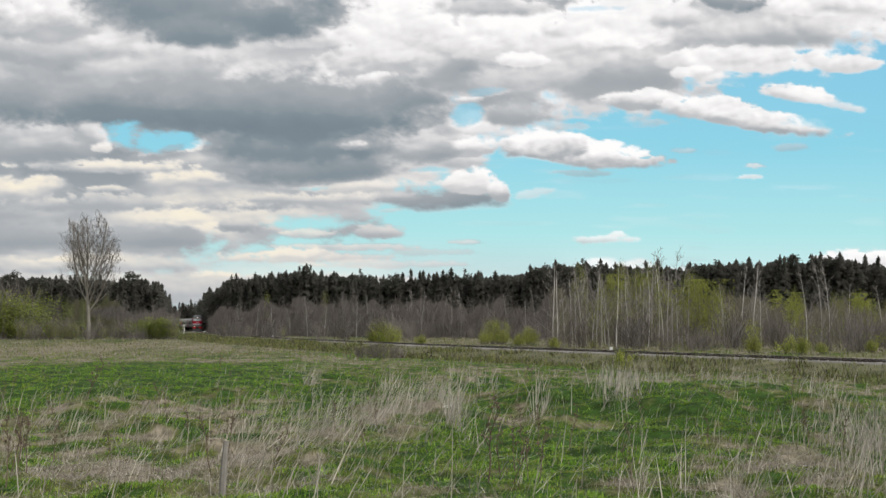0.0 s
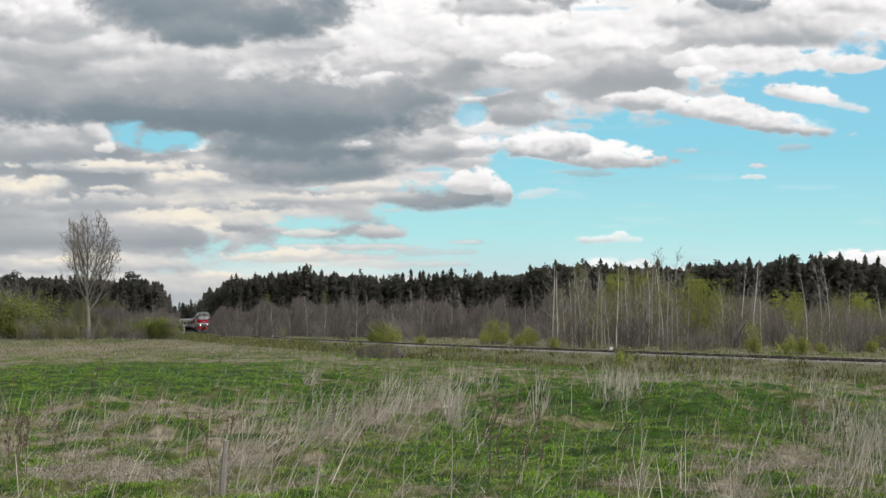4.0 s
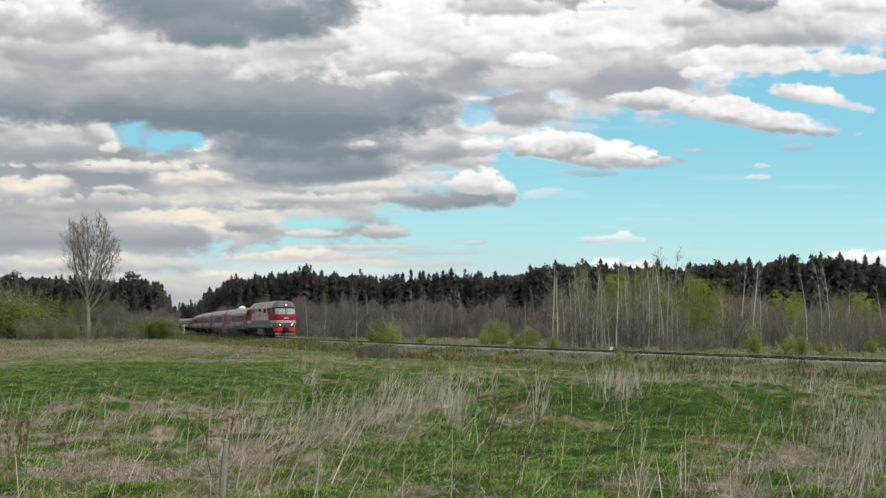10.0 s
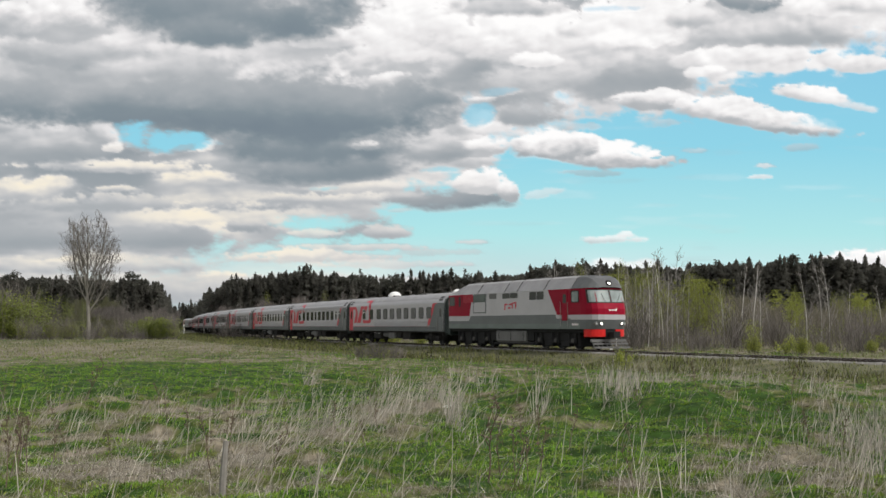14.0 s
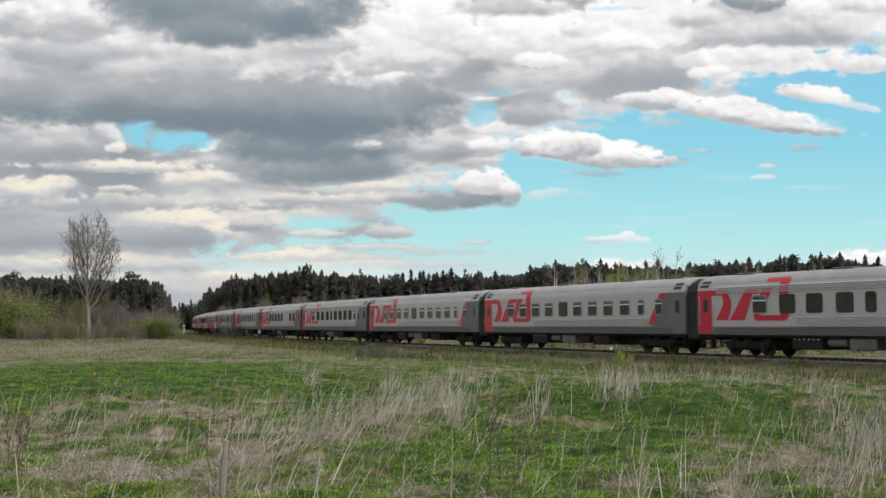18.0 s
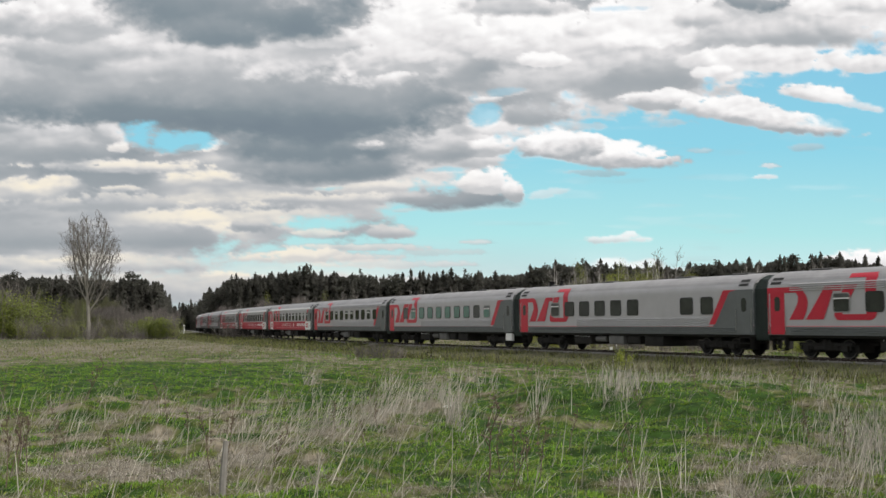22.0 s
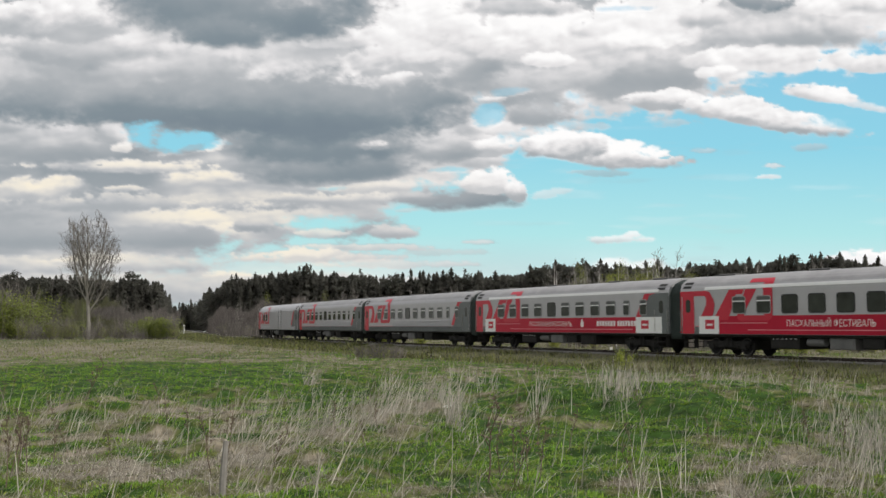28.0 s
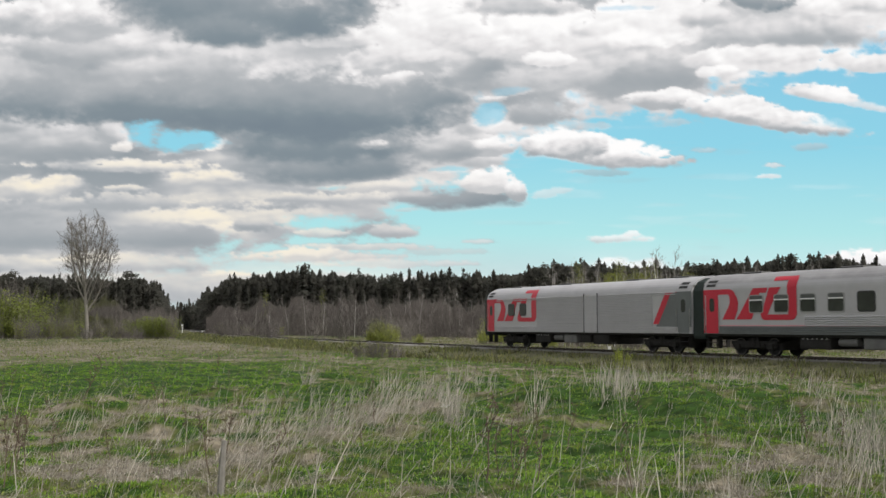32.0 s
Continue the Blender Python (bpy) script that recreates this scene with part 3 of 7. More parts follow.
def make_ground():
    ys = np.concatenate([-graded(3, 24, 0, 4800)[::-1][:-1], np.arange(0, 11, 0.5), np.arange(11, 34, 0.12), np.arange(34, 70, 0.4), np.arange(70, 140, 1.4), 140 + graded(3, 60, 0, 4800)])
    xp = np.concatenate([np.arange(0, 10, 0.12), np.arange(10, 30, 0.5), np.arange(30, 70, 1.4), 70 + graded(3, 50, 0, 4800)])
    xs = np.concatenate([-xp[::-1][:-1], xp])
    x, y = np.meshgrid(xs, ys)
    z = ground_z(x, y)
    nx = len(xs)
    i = (np.arange(len(ys) - 1)[:, None] * nx + np.arange(nx - 1)[None]).ravel()
    faces = np.stack([i, i + 1, i + nx + 1, i + nx], 1)
    m = bpy.data.materials.new("meadow soil and turf with painted shade")
    me = arrays("ground", np.stack([x, y, z], -1).reshape(-1, 3), faces, m, True)
    me.attributes.new("dry", "FLOAT", "POINT").data.foreach_set("value", dryness(x, y).astype(np.float32).ravel())
    m.use_nodes = True
    n, l = m.node_tree.nodes, m.node_tree.links
    b = n["Principled BSDF"]
    b.inputs["Roughness"].default_value = 0.95
    b.inputs["Specular IOR Level"].default_value = 0.15
    at = n.new("ShaderNodeAttribute")
    at.attribute_name = "dry"
    co = n.new("ShaderNodeTexCoord")
    fine, mid = n.new("ShaderNodeTexNoise"), n.new("ShaderNodeTexNoise")
    fine.inputs["Scale"].default_value, fine.inputs["Detail"].default_value = 4.0, 9
    mid.inputs["Scale"].default_value, mid.inputs["Detail"].default_value = 1.1, 6
    for q in (fine, mid):
        l.new(co.outputs["Object"], q.inputs["Vector"])
    add = n.new("ShaderNodeMath")
    add.operation = "MULTIPLY_ADD"
    l.new(mid.outputs["Fac"], add.inputs[0])
    add.inputs[1].default_value = 0.9
    l.new(at.outputs["Fac"], add.inputs[2])
    sub = n.new("ShaderNodeMath")
    sub.operation = "SUBTRACT"
    l.new(add.outputs[0], sub.inputs[0])
    sub.inputs[1].default_value = 0.45
    rm = n.new("ShaderNodeValToRGB")
    e = rm.color_ramp.elements
    e.new(0.5)
    # the two dark greens include painted shade of gaps among the blades
    for q, (pos, col) in zip(e, [(0.2, (0.032, 0.070, 0.012, 1)), (0.5, (0.098, 0.110, 0.036, 1)), (0.9, (0.23, 0.20, 0.15, 1))]):
        q.position, q.color = pos, col
    l.new(sub.outputs[0], rm.inputs["Fac"])
    sc = n.new("ShaderNodeVectorMath")
    sc.operation = "SCALE"
    mul = n.new("ShaderNodeMath")
    mul.operation = "MULTIPLY_ADD"
    l.new(fine.outputs["Fac"], mul.inputs[0])
    mul.inputs[1].default_value, mul.inputs[2].default_value = 2.6, -0.35
    l.new(rm.outputs["Color"], sc.inputs[0])
    l.new(mul.outputs[0], sc.inputs["Scale"])
    l.new(sc.outputs[0], b.inputs["Base Color"])
    bp = n.new("ShaderNodeBump")
    bp.inputs["Strength"].default_value, bp.inputs["Distance"].default_value = 0.8, 0.08
    l.new(fine.outputs["Fac"], bp.inputs["Height"])
    l.new(bp.outputs["Normal"], b.inputs["Normal"])
    ob = new("ground", me)
    return tagged(ob, "rough spring meadow of green and dead grass", "ground", kind="structure")


make_ground()


# ------------------------------------------------------------------ railway
def swept(name, prof, s0, s1, step, material, wobble=0.0, close=False):
    """A profile of (offset, height) drawn along the line."""
    ss = np.arange(s0, s1 + step / 2, step)
    off, hh = np.array([p[0] for p in prof]), np.array([p[1] for p in prof])
    S, O = np.meshgrid(ss, off, indexing="ij")
    X, Y, _ = on_line(S, O)
    Z = np.repeat(hh[None], len(ss), 0)
    if wobble:
        Z = Z + wobble * (fbm(X / 0.9, Y / 0.9, 71, 3) - 0.5) * 2
    n, k = len(off), len(off) if close else len(off) - 1
    f = [(i * n + j, i * n + (j + 1) % n, (i + 1) * n + (j + 1) % n, (i + 1) * n + j) for i in range(len(ss) - 1) for j in range(k)]
    return arrays(name, np.stack([X, Y, Z], -1).reshape(-1, 3), f, material, not close)


M_BANK = mat("thin grassy bank", (0.082, 0.095, 0.036), 0.95, col2=(0.13, 0.115, 0.066), grain=(4, 0.6), stain=(0.7, 0.5), bump=0.8)
bank = new("embankment", swept("embankment", [(9.0, -0.95), (5.0, -0.62), (3.2, -0.37), (1.8, -0.185), (1.5, -0.17), (-1.7, -0.35), (-3.2, -0.45), (-5.5, -0.68), (-9, -0.95)],
                               -640, 330, 2.0, M_BANK, 0.05))
tagged(bank, "low railway bank with thin dead grass", "embankment", kind="structure")
track = tagged(new("railway_track"), "single railway track on pale crushed stone", "railway track", kind="structure")
part("ballast_bed", swept("ballast_bed", [(2.15, -0.38), (1.5, -0.12), (1.05, -0.095), (0.86, -0.165), (0, -0.205), (-1.6, -0.215), (-2.6, -0.34), (-6.5, -0.55)], -640, 330, 1.0, M_BALLAST, 0.025), None, track)
for side in (0.76, -0.76):
    prof = [(side - 0.075, -0.18), (side + 0.075, -0.18), (side + 0.075, -0.165), (side + 0.012, -0.13), (side + 0.012, -0.05), (side + 0.036, -0.035),
            (side + 0.036, -0.004), (side - 0.036, -0.004), (side - 0.036, -0.035), (side - 0.012, -0.05), (side - 0.012, -0.13), (side - 0.075, -0.165)]
    rail = part("rail", swept("rail", prof, -640, 330, 2.0, M_RAIL, close=True), None, track, "rusty rail with a bright worn head")
    part("rail_head", swept("rail_head", [(side + 0.03, -0.003), (side + 0.025, 0.0), (side - 0.025, 0.0), (side - 0.03, -0.003)], -640, 330, 2.0, M_STEEL), None, rail)
# ------------------------------------------------------------------ rolling stock
# A vehicle's x runs forwards from its rear coupling, y to its left, z up from the rail tops.
CAR = 24.54


def side_y(z, half=1.53, knee=3.45, top=4.40):
    """Half width of a coach at height z."""
    if z <= knee:
        return half
    q = min(1.0, (z - knee) / (top - knee))
    return half * (1 - q ** 2.1) ** (1 / 1.9)


def patch(g, sgn, rows, off=0.012, n=1, k=0, half=1.535):
    """A film that follows the body side: rows of (z, x0, x1)."""
    for (z0, a0, b0), (z1, a1, b1) in zip(rows, rows[1:]):
        for i in range(n):
            p, q = i / n, (i + 1) / n
            za, zb = z0 + (z1 - z0) * p, z0 + (z1 - z0) * q
            ya, yb = side_y(za, half) + off, side_y(zb, half) + off
            pts = [(a0 + (a1 - a0) * p, sgn * ya, za), (b0 + (b1 - b0) * p, sgn * ya, za),
                   (b0 + (b1 - b0) * q, sgn * yb, zb), (a0 + (a1 - a0) * q, sgn * yb, zb)]
            g.face(pts if sgn < 0 else pts[::-1], k)


def rounded(x0, x1, z0, z1, r, n=3):
    pts = []
    for cx, cz, a in ((x1 - r, z0 + r, -90), (x1 - r, z1 - r, 0), (x0 + r, z1 - r, 90), (x0 + r, z0 + r, 180)):
        for i in range(n + 1):
            t = radians(a + 90 * i / n)
            pts.append((cx + r * math.cos(t), cz + r * math.sin(t)))
    return pts


def plate(g, sgn, pts, y0, y1, k=0):
    """A flat panel on a side, from the wall at y0 out to y1."""
    inner, outer = [(x, sgn * y0, z) for x, z in pts], [(x, sgn * y1, z) for x, z in pts]
    g.face(outer if sgn < 0 else outer[::-1], k)
    for i in range(len(pts)):
        j = (i + 1) % len(pts)
        q = [inner[i], inner[j], outer[j], outer[i]]
        g.face(q if sgn < 0 else q[::-1], k)


def ring(g, sgn, outer, inner, y0, y1, k=0):
    n = len(outer)
    for i in range(n):
        j = (i + 1) % n
        for q in ([(outer[i][0], y1, outer[i][1]), (outer[j][0], y1, outer[j][1]), (inner[j][0], y1, inner[j][1]), (inner[i][0], y1, inner[i][1])],
                  [(outer[i][0], y0, outer[i][1]), (outer[j][0], y0, outer[j][1]), (outer[j][0], y1, outer[j][1]), (outer[i][0], y1, outer[i][1])],
                  [(inner[j][0], y0, inner[j][1]), (inner[i][0], y0, inner[i][1]), (inner[i][0], y1, inner[i][1]), (inner[j][0], y1, inner[j][1])]):
            q = [(a, sgn * b, c) for a, b, c in q]
            g.face(q if sgn < 0 else q[::-1], k)


def window(parent, sgn, x, w, z0, z1, pane_mat, transom=False, half=1.53):
    g = Geo()
    o, i = rounded(x - w / 2 - 0.05, x + w / 2 + 0.05, z0 - 0.05, z1 + 0.05, 0.15), rounded(x - w / 2, x + w / 2, z0, z1, 0.11)
    ring(g, sgn, o, i, half, half + 0.036)
    wd = part("window", g, M_GASKET if not transom else M_FRAMEG, parent)
    if transom:
        zt = z0 + (z1 - z0) * 0.70
        g = Geo()
        g.face([(px, sgn * (half + 0.027), pz) for px, pz in (rounded(x - w / 2, x + w / 2, z0, zt, 0.1) if sgn < 0 else rounded(x - w / 2, x + w / 2, z0, zt, 0.1)[::-1])])
        part("pane", g, pane_mat, wd)
        g = Geo()
        g.face([(px, sgn * (half + 0.026), pz) for px, pz in (rounded(x - w / 2, x + w / 2, zt + 0.05, z1, 0.1) if sgn < 0 else rounded(x - w / 2, x + w / 2, zt + 0.05, z1, 0.1)[::-1])])
        part("vent_pane", g, M_VENT, wd)
        g = Geo()
        g.box(x - w / 2, x + w / 2, min(sgn * half, sgn * (half + 0.040)), max(sgn * half, sgn * (half + 0.040)), zt, zt + 0.06)
        part("transom", g, M_WHITE, wd, "pale window bar")
    else:
        g = Geo()
        g.face([(px, sgn * (half + 0.027), pz) for px, pz in (i if sgn < 0 else i[::-1])])
        part("pane", g, pane_mat, wd)
    return wd


M_FRAMEG = mat("grey window frame", (0.30, 0.30, 0.30), 0.5)
M_VENT = glass("vent pane", (0.12, 0.125, 0.125))


def wheelset(parent, x, r, name="wheelset"):
    g = Geo()
    g.tube((0, -0.98, 0), (0, 0.98, 0), 0.08, 0.08, 8, True)
    for sg in (-1, 1):
        for y0, y1, ra, rb in ((0.70, 0.735, r + 0.03, r + 0.03), (0.735, 0.83, r, r - 0.006)):
            n = 20
            for a, b, rr in ((y0, y1, (ra, rb)),):
                g.tube((0, sg * a, 0), (0, sg * b, 0), rr[0], rr[1], n, True)
        # spokes of the plate wheel, as shallow ribs, and the rim, painted dark as in shade
        for i in range(6):
            t = math.pi * i / 3
            g.tube((0.12 * math.cos(t), sg * 0.84, 0.12 * math.sin(t)), ((r - 0.13) * math.cos(t), sg * 0.84, (r - 0.13) * math.sin(t)), 0.03, 0.02, 4, True)
        for i in range(16):
            t0, t1 = 2 * math.pi * i / 16, 2 * math.pi * (i + 1) / 16
            pts = [((r - 0.07) * math.cos(t0), sg * 0.836, (r - 0.07) * math.sin(t0)), ((r - 0.01) * math.cos(t0), sg * 0.836, (r - 0.01) * math.sin(t0)),
                   ((r - 0.01) * math.cos(t1), sg * 0.836, (r - 0.01) * math.sin(t1)), ((r - 0.07) * math.cos(t1), sg * 0.836, (r - 0.07) * math.sin(t1))]
            g.face(pts, 1)
    return part(name, g, [M_BLACK, M_RIM], parent, at=(x, 0, r))


def bogie(parent, x, r=0.475, base=(1.2, -1.2), length=3.3):
    g = Geo()
    if len(base) == 3:      # the locomotive's deep frames, springs and brake gear
        for sg in (-1, 1):
            g.box(-2.85, 2.85, *sorted((sg * 1.0, sg * 1.22)), 0.58, 1.20, 0.05)
            for bx in (-2.75, 2.75):
                g.box(bx - 0.16, bx + 0.16, *sorted((sg * 0.7, sg * 1.2)), 0.22, 0.9, 0.05)
                g.tube((bx, sg * 1.24, 0.9), (bx * 0.97, sg * 0.85, 0.15), 0.03, 0.03, 5, True)
            for bx in (-2.15, 0, 2.15):
                g.box(bx - 0.42, bx + 0.42, *sorted((sg * 1.12, sg * 1.30)), 0.40, 0.82, 0.06)
                for dx in (-0.36, 0.36):
                    g.tube((bx + dx, sg * 1.27, 0.62), (bx + dx, sg * 1.27, 1.12), 0.10, 0.10, 8, True)
            for bx in (-1.07, 1.07):
                g.box(bx - 0.50, bx + 0.50, *sorted((sg * 0.9, sg * 1.2)), 0.20, 0.75, 0.05)
                g.tube((bx - 0.6, sg * 1.15, 0.5), (bx + 0.6, sg * 1.15, 0.5), 0.06, 0.06, 6, True)
        g.box(-2.8, 2.8, -0.66, 0.66, 0.22, 1.15, 0.05)
    else:
        g.box(-1.5, 1.5, -0.6, 0.6, 0.30, 0.95, 0.05)
    for sg in (-1, 1):
        y0, y1 = sorted((sg * 0.96, sg * 1.10))
        g.box(-length / 2, length / 2, y0, y1, 0.60, 0.78, 0.03)
        g.box(-0.75, 0.75, y0, y1, 0.40, 0.62, 0.03)
        for bx in base:
            g.box(bx - 0.17, bx + 0.17, *sorted((sg * 0.93, sg * 1.14)), r - 0.15, r + 0.18, 0.03)
            for dx in (-0.30, 0.30):
                g.tube((bx + dx, sg * 1.03, r - 0.05), (bx + dx, sg * 1.03, r + 0.30), 0.085, 0.085, 8, True)
        g.tube((0, sg * 1.05, 0.45), (0, sg * 1.05, 0.95), 0.14, 0.14, 10, True)
        g.tube((0.45, sg * 1.12, 0.45), (0.35, sg * 1.16, 0.95), 0.05, 0.05, 6, True)
        for bx in base:
            g.box(bx + 0.42, bx + 0.62, *sorted((sg * 0.72, sg * 0.9)), r - 0.18, r + 0.2, 0.02)
    g.box(-0.3, 0.3, -1.05, 1.05, 0.62, 0.98, 0.05)
    for e in (-1, 1):
        g.box(e * length / 2 - 0.06, e * length / 2 + 0.06, -1.0, 1.0, 0.62, 0.76)
    b = part("bogie", g, M_BLACK if len(base) == 3 else M_FRAME, parent, at=(x, 0, 0))
    names = ["leading_wheelset", "middle_wheelset", "trailing_wheelset"] if len(base) == 3 else ["leading_wheelset", "trailing_wheelset"]
    for bx, nm in zip(base, names):
        wheelset(b, bx, r, nm)
    if len(base) == 3:
        for bx in base:
            for sg in (-1, 1):
                g = Geo()
                g.tube((bx, sg * 1.28, r), (bx, sg * 1.36, r), 0.17, 0.14, 10, True)
                part("axle_box", g, M_RIM, b, "round dark axle box cover")
    return b


def swoosh(parent, sgn, wide=1.0, top=3.52):
    """The red marking at a coach's rear end: plain bands, an arch, two slanted bars and a hook up to the roof."""
    def patch_(g, sgn, rows, off, n=1):
        patch(g, sgn, [(z, 0.5 + (a - 0.5) * wide, 0.5 + (b - 0.5) * wide) for z, a, b in rows], off, n)

    g = Geo()
    patch_(g, sgn, [(3.24, 0.50, 2.62), (top, 0.50, 2.62)], 0.017)
    patch_(g, sgn, [(1.90, 2.02, 2.98), (2.35, 2.36, 3.22), (2.75, 2.62, 3.30), (3.05, 2.62, 3.20), (top - 0.08, 2.40, 2.90), (top, 2.30, 2.62)], 0.0165)
    patch_(g, sgn, [(1.18, 0.50, 0.60), (3.24, 0.50, 0.60)], 0.0168)
    part("arch_marking", g, M_RED, parent, "red arched band")
    g = Geo()
    patch_(g, sgn, [(1.90, 3.12, 4.30), (2.30, 3.48, 4.50), (top, 4.42, 5.05)], 0.0172)
    patch_(g, sgn, [(3.26, 4.95, 5.42), (top, 5.02, 5.52)], 0.0171)
    part("slanted_marking", g, M_RED, parent, "red slanted bar")
    g = Geo()
    patch_(g, sgn, [(1.86, 5.22, 7.25), (1.96, 5.05, 7.45), (2.14, 4.98, 7.56)], 0.0174)
    patch_(g, sgn, [(2.14, 4.98, 5.50), (2.55, 5.20, 5.72), (top, 5.62, 6.45)], 0.0173)
    patch_(g, sgn, [(2.14, 6.95, 7.56), (top, 6.90, 7.56)], 0.0172, 3)
    patch_(g, sgn, [(top, 6.90, 7.56), (3.86, 6.90, 7.58)], 0.017, 6)
    patch_(g, sgn, [(3.86, 5.85, 7.58), (4.08, 5.80, 7.45)], 0.017, 6)
    part("hook_marking", g, M_RED, parent, "red hooked band up to the roof")


def coach(kind, name="passenger_coach", label="", dome=False, banner=""):
    c = thing(name, label, "train coach", "coaches of the passenger train")
    half = 1.53
    # body shell, with graphite lower band and light grey upper side
    zs = [1.13, 1.22, 1.55, 1.595, 2.1, 3.3, 3.45]
    prof = [(side_y(z), z) for z in zs]
    ks = [1, 1, 2, 0, 0, 0]
    arc = [(side_y(3.45 + 0.95 * q), 3.45 + 0.95 * q) for q in (0.12, 0.25, 0.4)]
    pr = prof + arc
    ks = ks + [0, 0, 0, 0]
    left = [(-y, z) for y, z in reversed(pr)]
    full = pr + left
    kk = ks[:len(pr) - 1] + [0] + list(reversed(ks[:len(pr) - 1])) + [1]
    g = Geo()
    g.sweep(full, 0.48, 24.06, 1, True, kk)
    part("body", g, [M_LIGHT, M_BAND, M_STRIPE] if kind != "baggage" else [M_LIGHT, M_LIGHT, M_LIGHT], c)
    g = Geo()
    ra = [(side_y(3.45 + 0.95 * q) + 0.006, 3.45 + 0.95 * q) for q in (0.40, 0.55, 0.7, 0.82, 0.91, 0.97, 1.0)]
    rp = ra + [(-y, z) for y, z in reversed(ra[:-1])]
    if abs(ra[-1][0]) < 0.05:
        rp = ra[:-1] + [(0, 4.40)] + [(-y, z) for y, z in reversed(ra[:-1])]
    g.sweep(rp, 0.40, 24.14, 0)
    roof = part("roof", g, M_ROOF if kind != "baggage" else M_LIGHT, c, "weathered grey rounded roof")
    for x0 in (2.4, 9.0, 16.5, 21.2):
        g = Geo()
        g.box(x0, x0 + 1.3, -0.42, 0.42, 4.37, 4.46, 0.04)
        part("roof_vent", g, M_BOX, roof)
    for e, x0 in (("rear", 0.62), ("front", 22.9)):
        for sg in (-1, 1):
            for z in (3.68, 3.90):
                g = Geo()
                patch(g, sg, [(z, x0 + 0.05, x0 + 0.75), (z + 0.14, x0 + 0.05, x0 + 0.75)], 0.014)
                part("air_grille", g, M_GASKET, c, "black air inlet grille")
    for x0, x1 in ((-0.02, 0.46), (24.08, 24.56)):
        g = Geo()
        for i in range(4):
            a, b = x0 + (x1 - x0) * i / 4, x0 + (x1 - x0) * (i + 1) / 4 - 0.03
            g.sweep([(1.36, 0.85), (1.42, 1.0), (1.42, 3.5), (1.15, 4.0), (0.6, 4.24), (-0.6, 4.24), (-1.15, 4.0), (-1.42, 3.5), (-1.42, 1.0), (-1.36, 0.85)], a, b)
        part("gangway_bellows", g, M_RUBBER, c, "dark green rubber bellows")
    for sg in (-1, 1):
        g = Geo()
        plate(g, sg, rounded(0.68, 1.62, 1.16, 3.36, 0.06), half, half + 0.02)
        d = part("door", g, M_RED, c, "red end door")
        g = Geo()
        plate(g, sg, rounded(0.96, 1.34, 2.32, 3.06, 0.16), half + 0.02, half + 0.026)
        part("door_pane", g, M_GLASS, d)
        g = Geo()
        patch(g, sg, [(1.50, 20.9, 24.05), (3.50, 22.15, 24.05)], 0.015)
        part("dark_end_panel", g, M_BAND, c, "graphite end panel")
        g = Geo()
        plate(g, sg, rounded(22.88, 23.84, 1.16, 3.36, 0.06), half, half + 0.022)
        d = part("door", g, M_BAND, c, "graphite end door")
        g = Geo()
        plate(g, sg, rounded(23.16, 23.54, 2.32, 3.06, 0.16), half + 0.022, half + 0.028)
        part("door_pane", g, M_GLASS, d)
        g = Geo()
        patch(g, sg, [(1.66, 20.62, 21.12), (3.40, 21.72, 22.25), (3.50, 21.80, 22.85)], 0.019)
        part("slanted_stripe", g, M_RED, c, "red slanted stripe")
        for x in (0.56, 1.72, 22.78, 23.94):
            g = Geo()
            g.tube((x, sg * (half + 0.06), 1.3), (x, sg * (half + 0.06), 2.5), 0.016, 0.016, 5, True)
            part("handrail", g, M_STEEL, c)
        for x0 in (0.72, 22.92):
            g = Geo()
            for z in (0.35, 0.65, 0.95):
                g.box(x0, x0 + 0.85, *sorted((sg * 1.2, sg * 1.5)), z, z + 0.04)
            for x1 in (x0, x0 + 0.82):
                g.box(x1, x1 + 0.03, *sorted((sg * 1.2, sg * 1.5)), 0.35, 1.02)
            part("entrance_step", g, M_FRAME, c)
        # pressed ribs
        g = Geo()
        zr = [1.28 + 0.105 * i for i in range(8)] + ([3.36, 3.46, 3.56, 3.66] if kind in ("open", "sleeper") else [])
        if kind == "baggage":
            zr = [1.28 + 0.105 * i for i in range(22)]
        for z in zr:
            if banner and z < 2.15:
                continue
            y = side_y(z)
            for a, b in (((2.0, 22.7),) if z < 1.55 or z > 3.3 else ((7.7, 20.55),)):
                k = 1 if z < 1.55 and kind != "baggage" else 0
                g.sweep([(sg * (y - 0.01), z - 0.034), (sg * (y + 0.055), z - 0.022), (sg * (y + 0.050), z + 0.004), (sg * (y - 0.01), z + 0.040)][::sg], a, b, k)
        part("pressed_ribs", g, [M_LIGHT, M_BAND], c)
        swoosh(c, sg, {"staff": 0.89, "diner": 0.88, "green": 0.89, "sleeper": 0.87, "open": 0.95, "plain": 0.95}.get(kind, 1.0))
        # windows
        wins = []
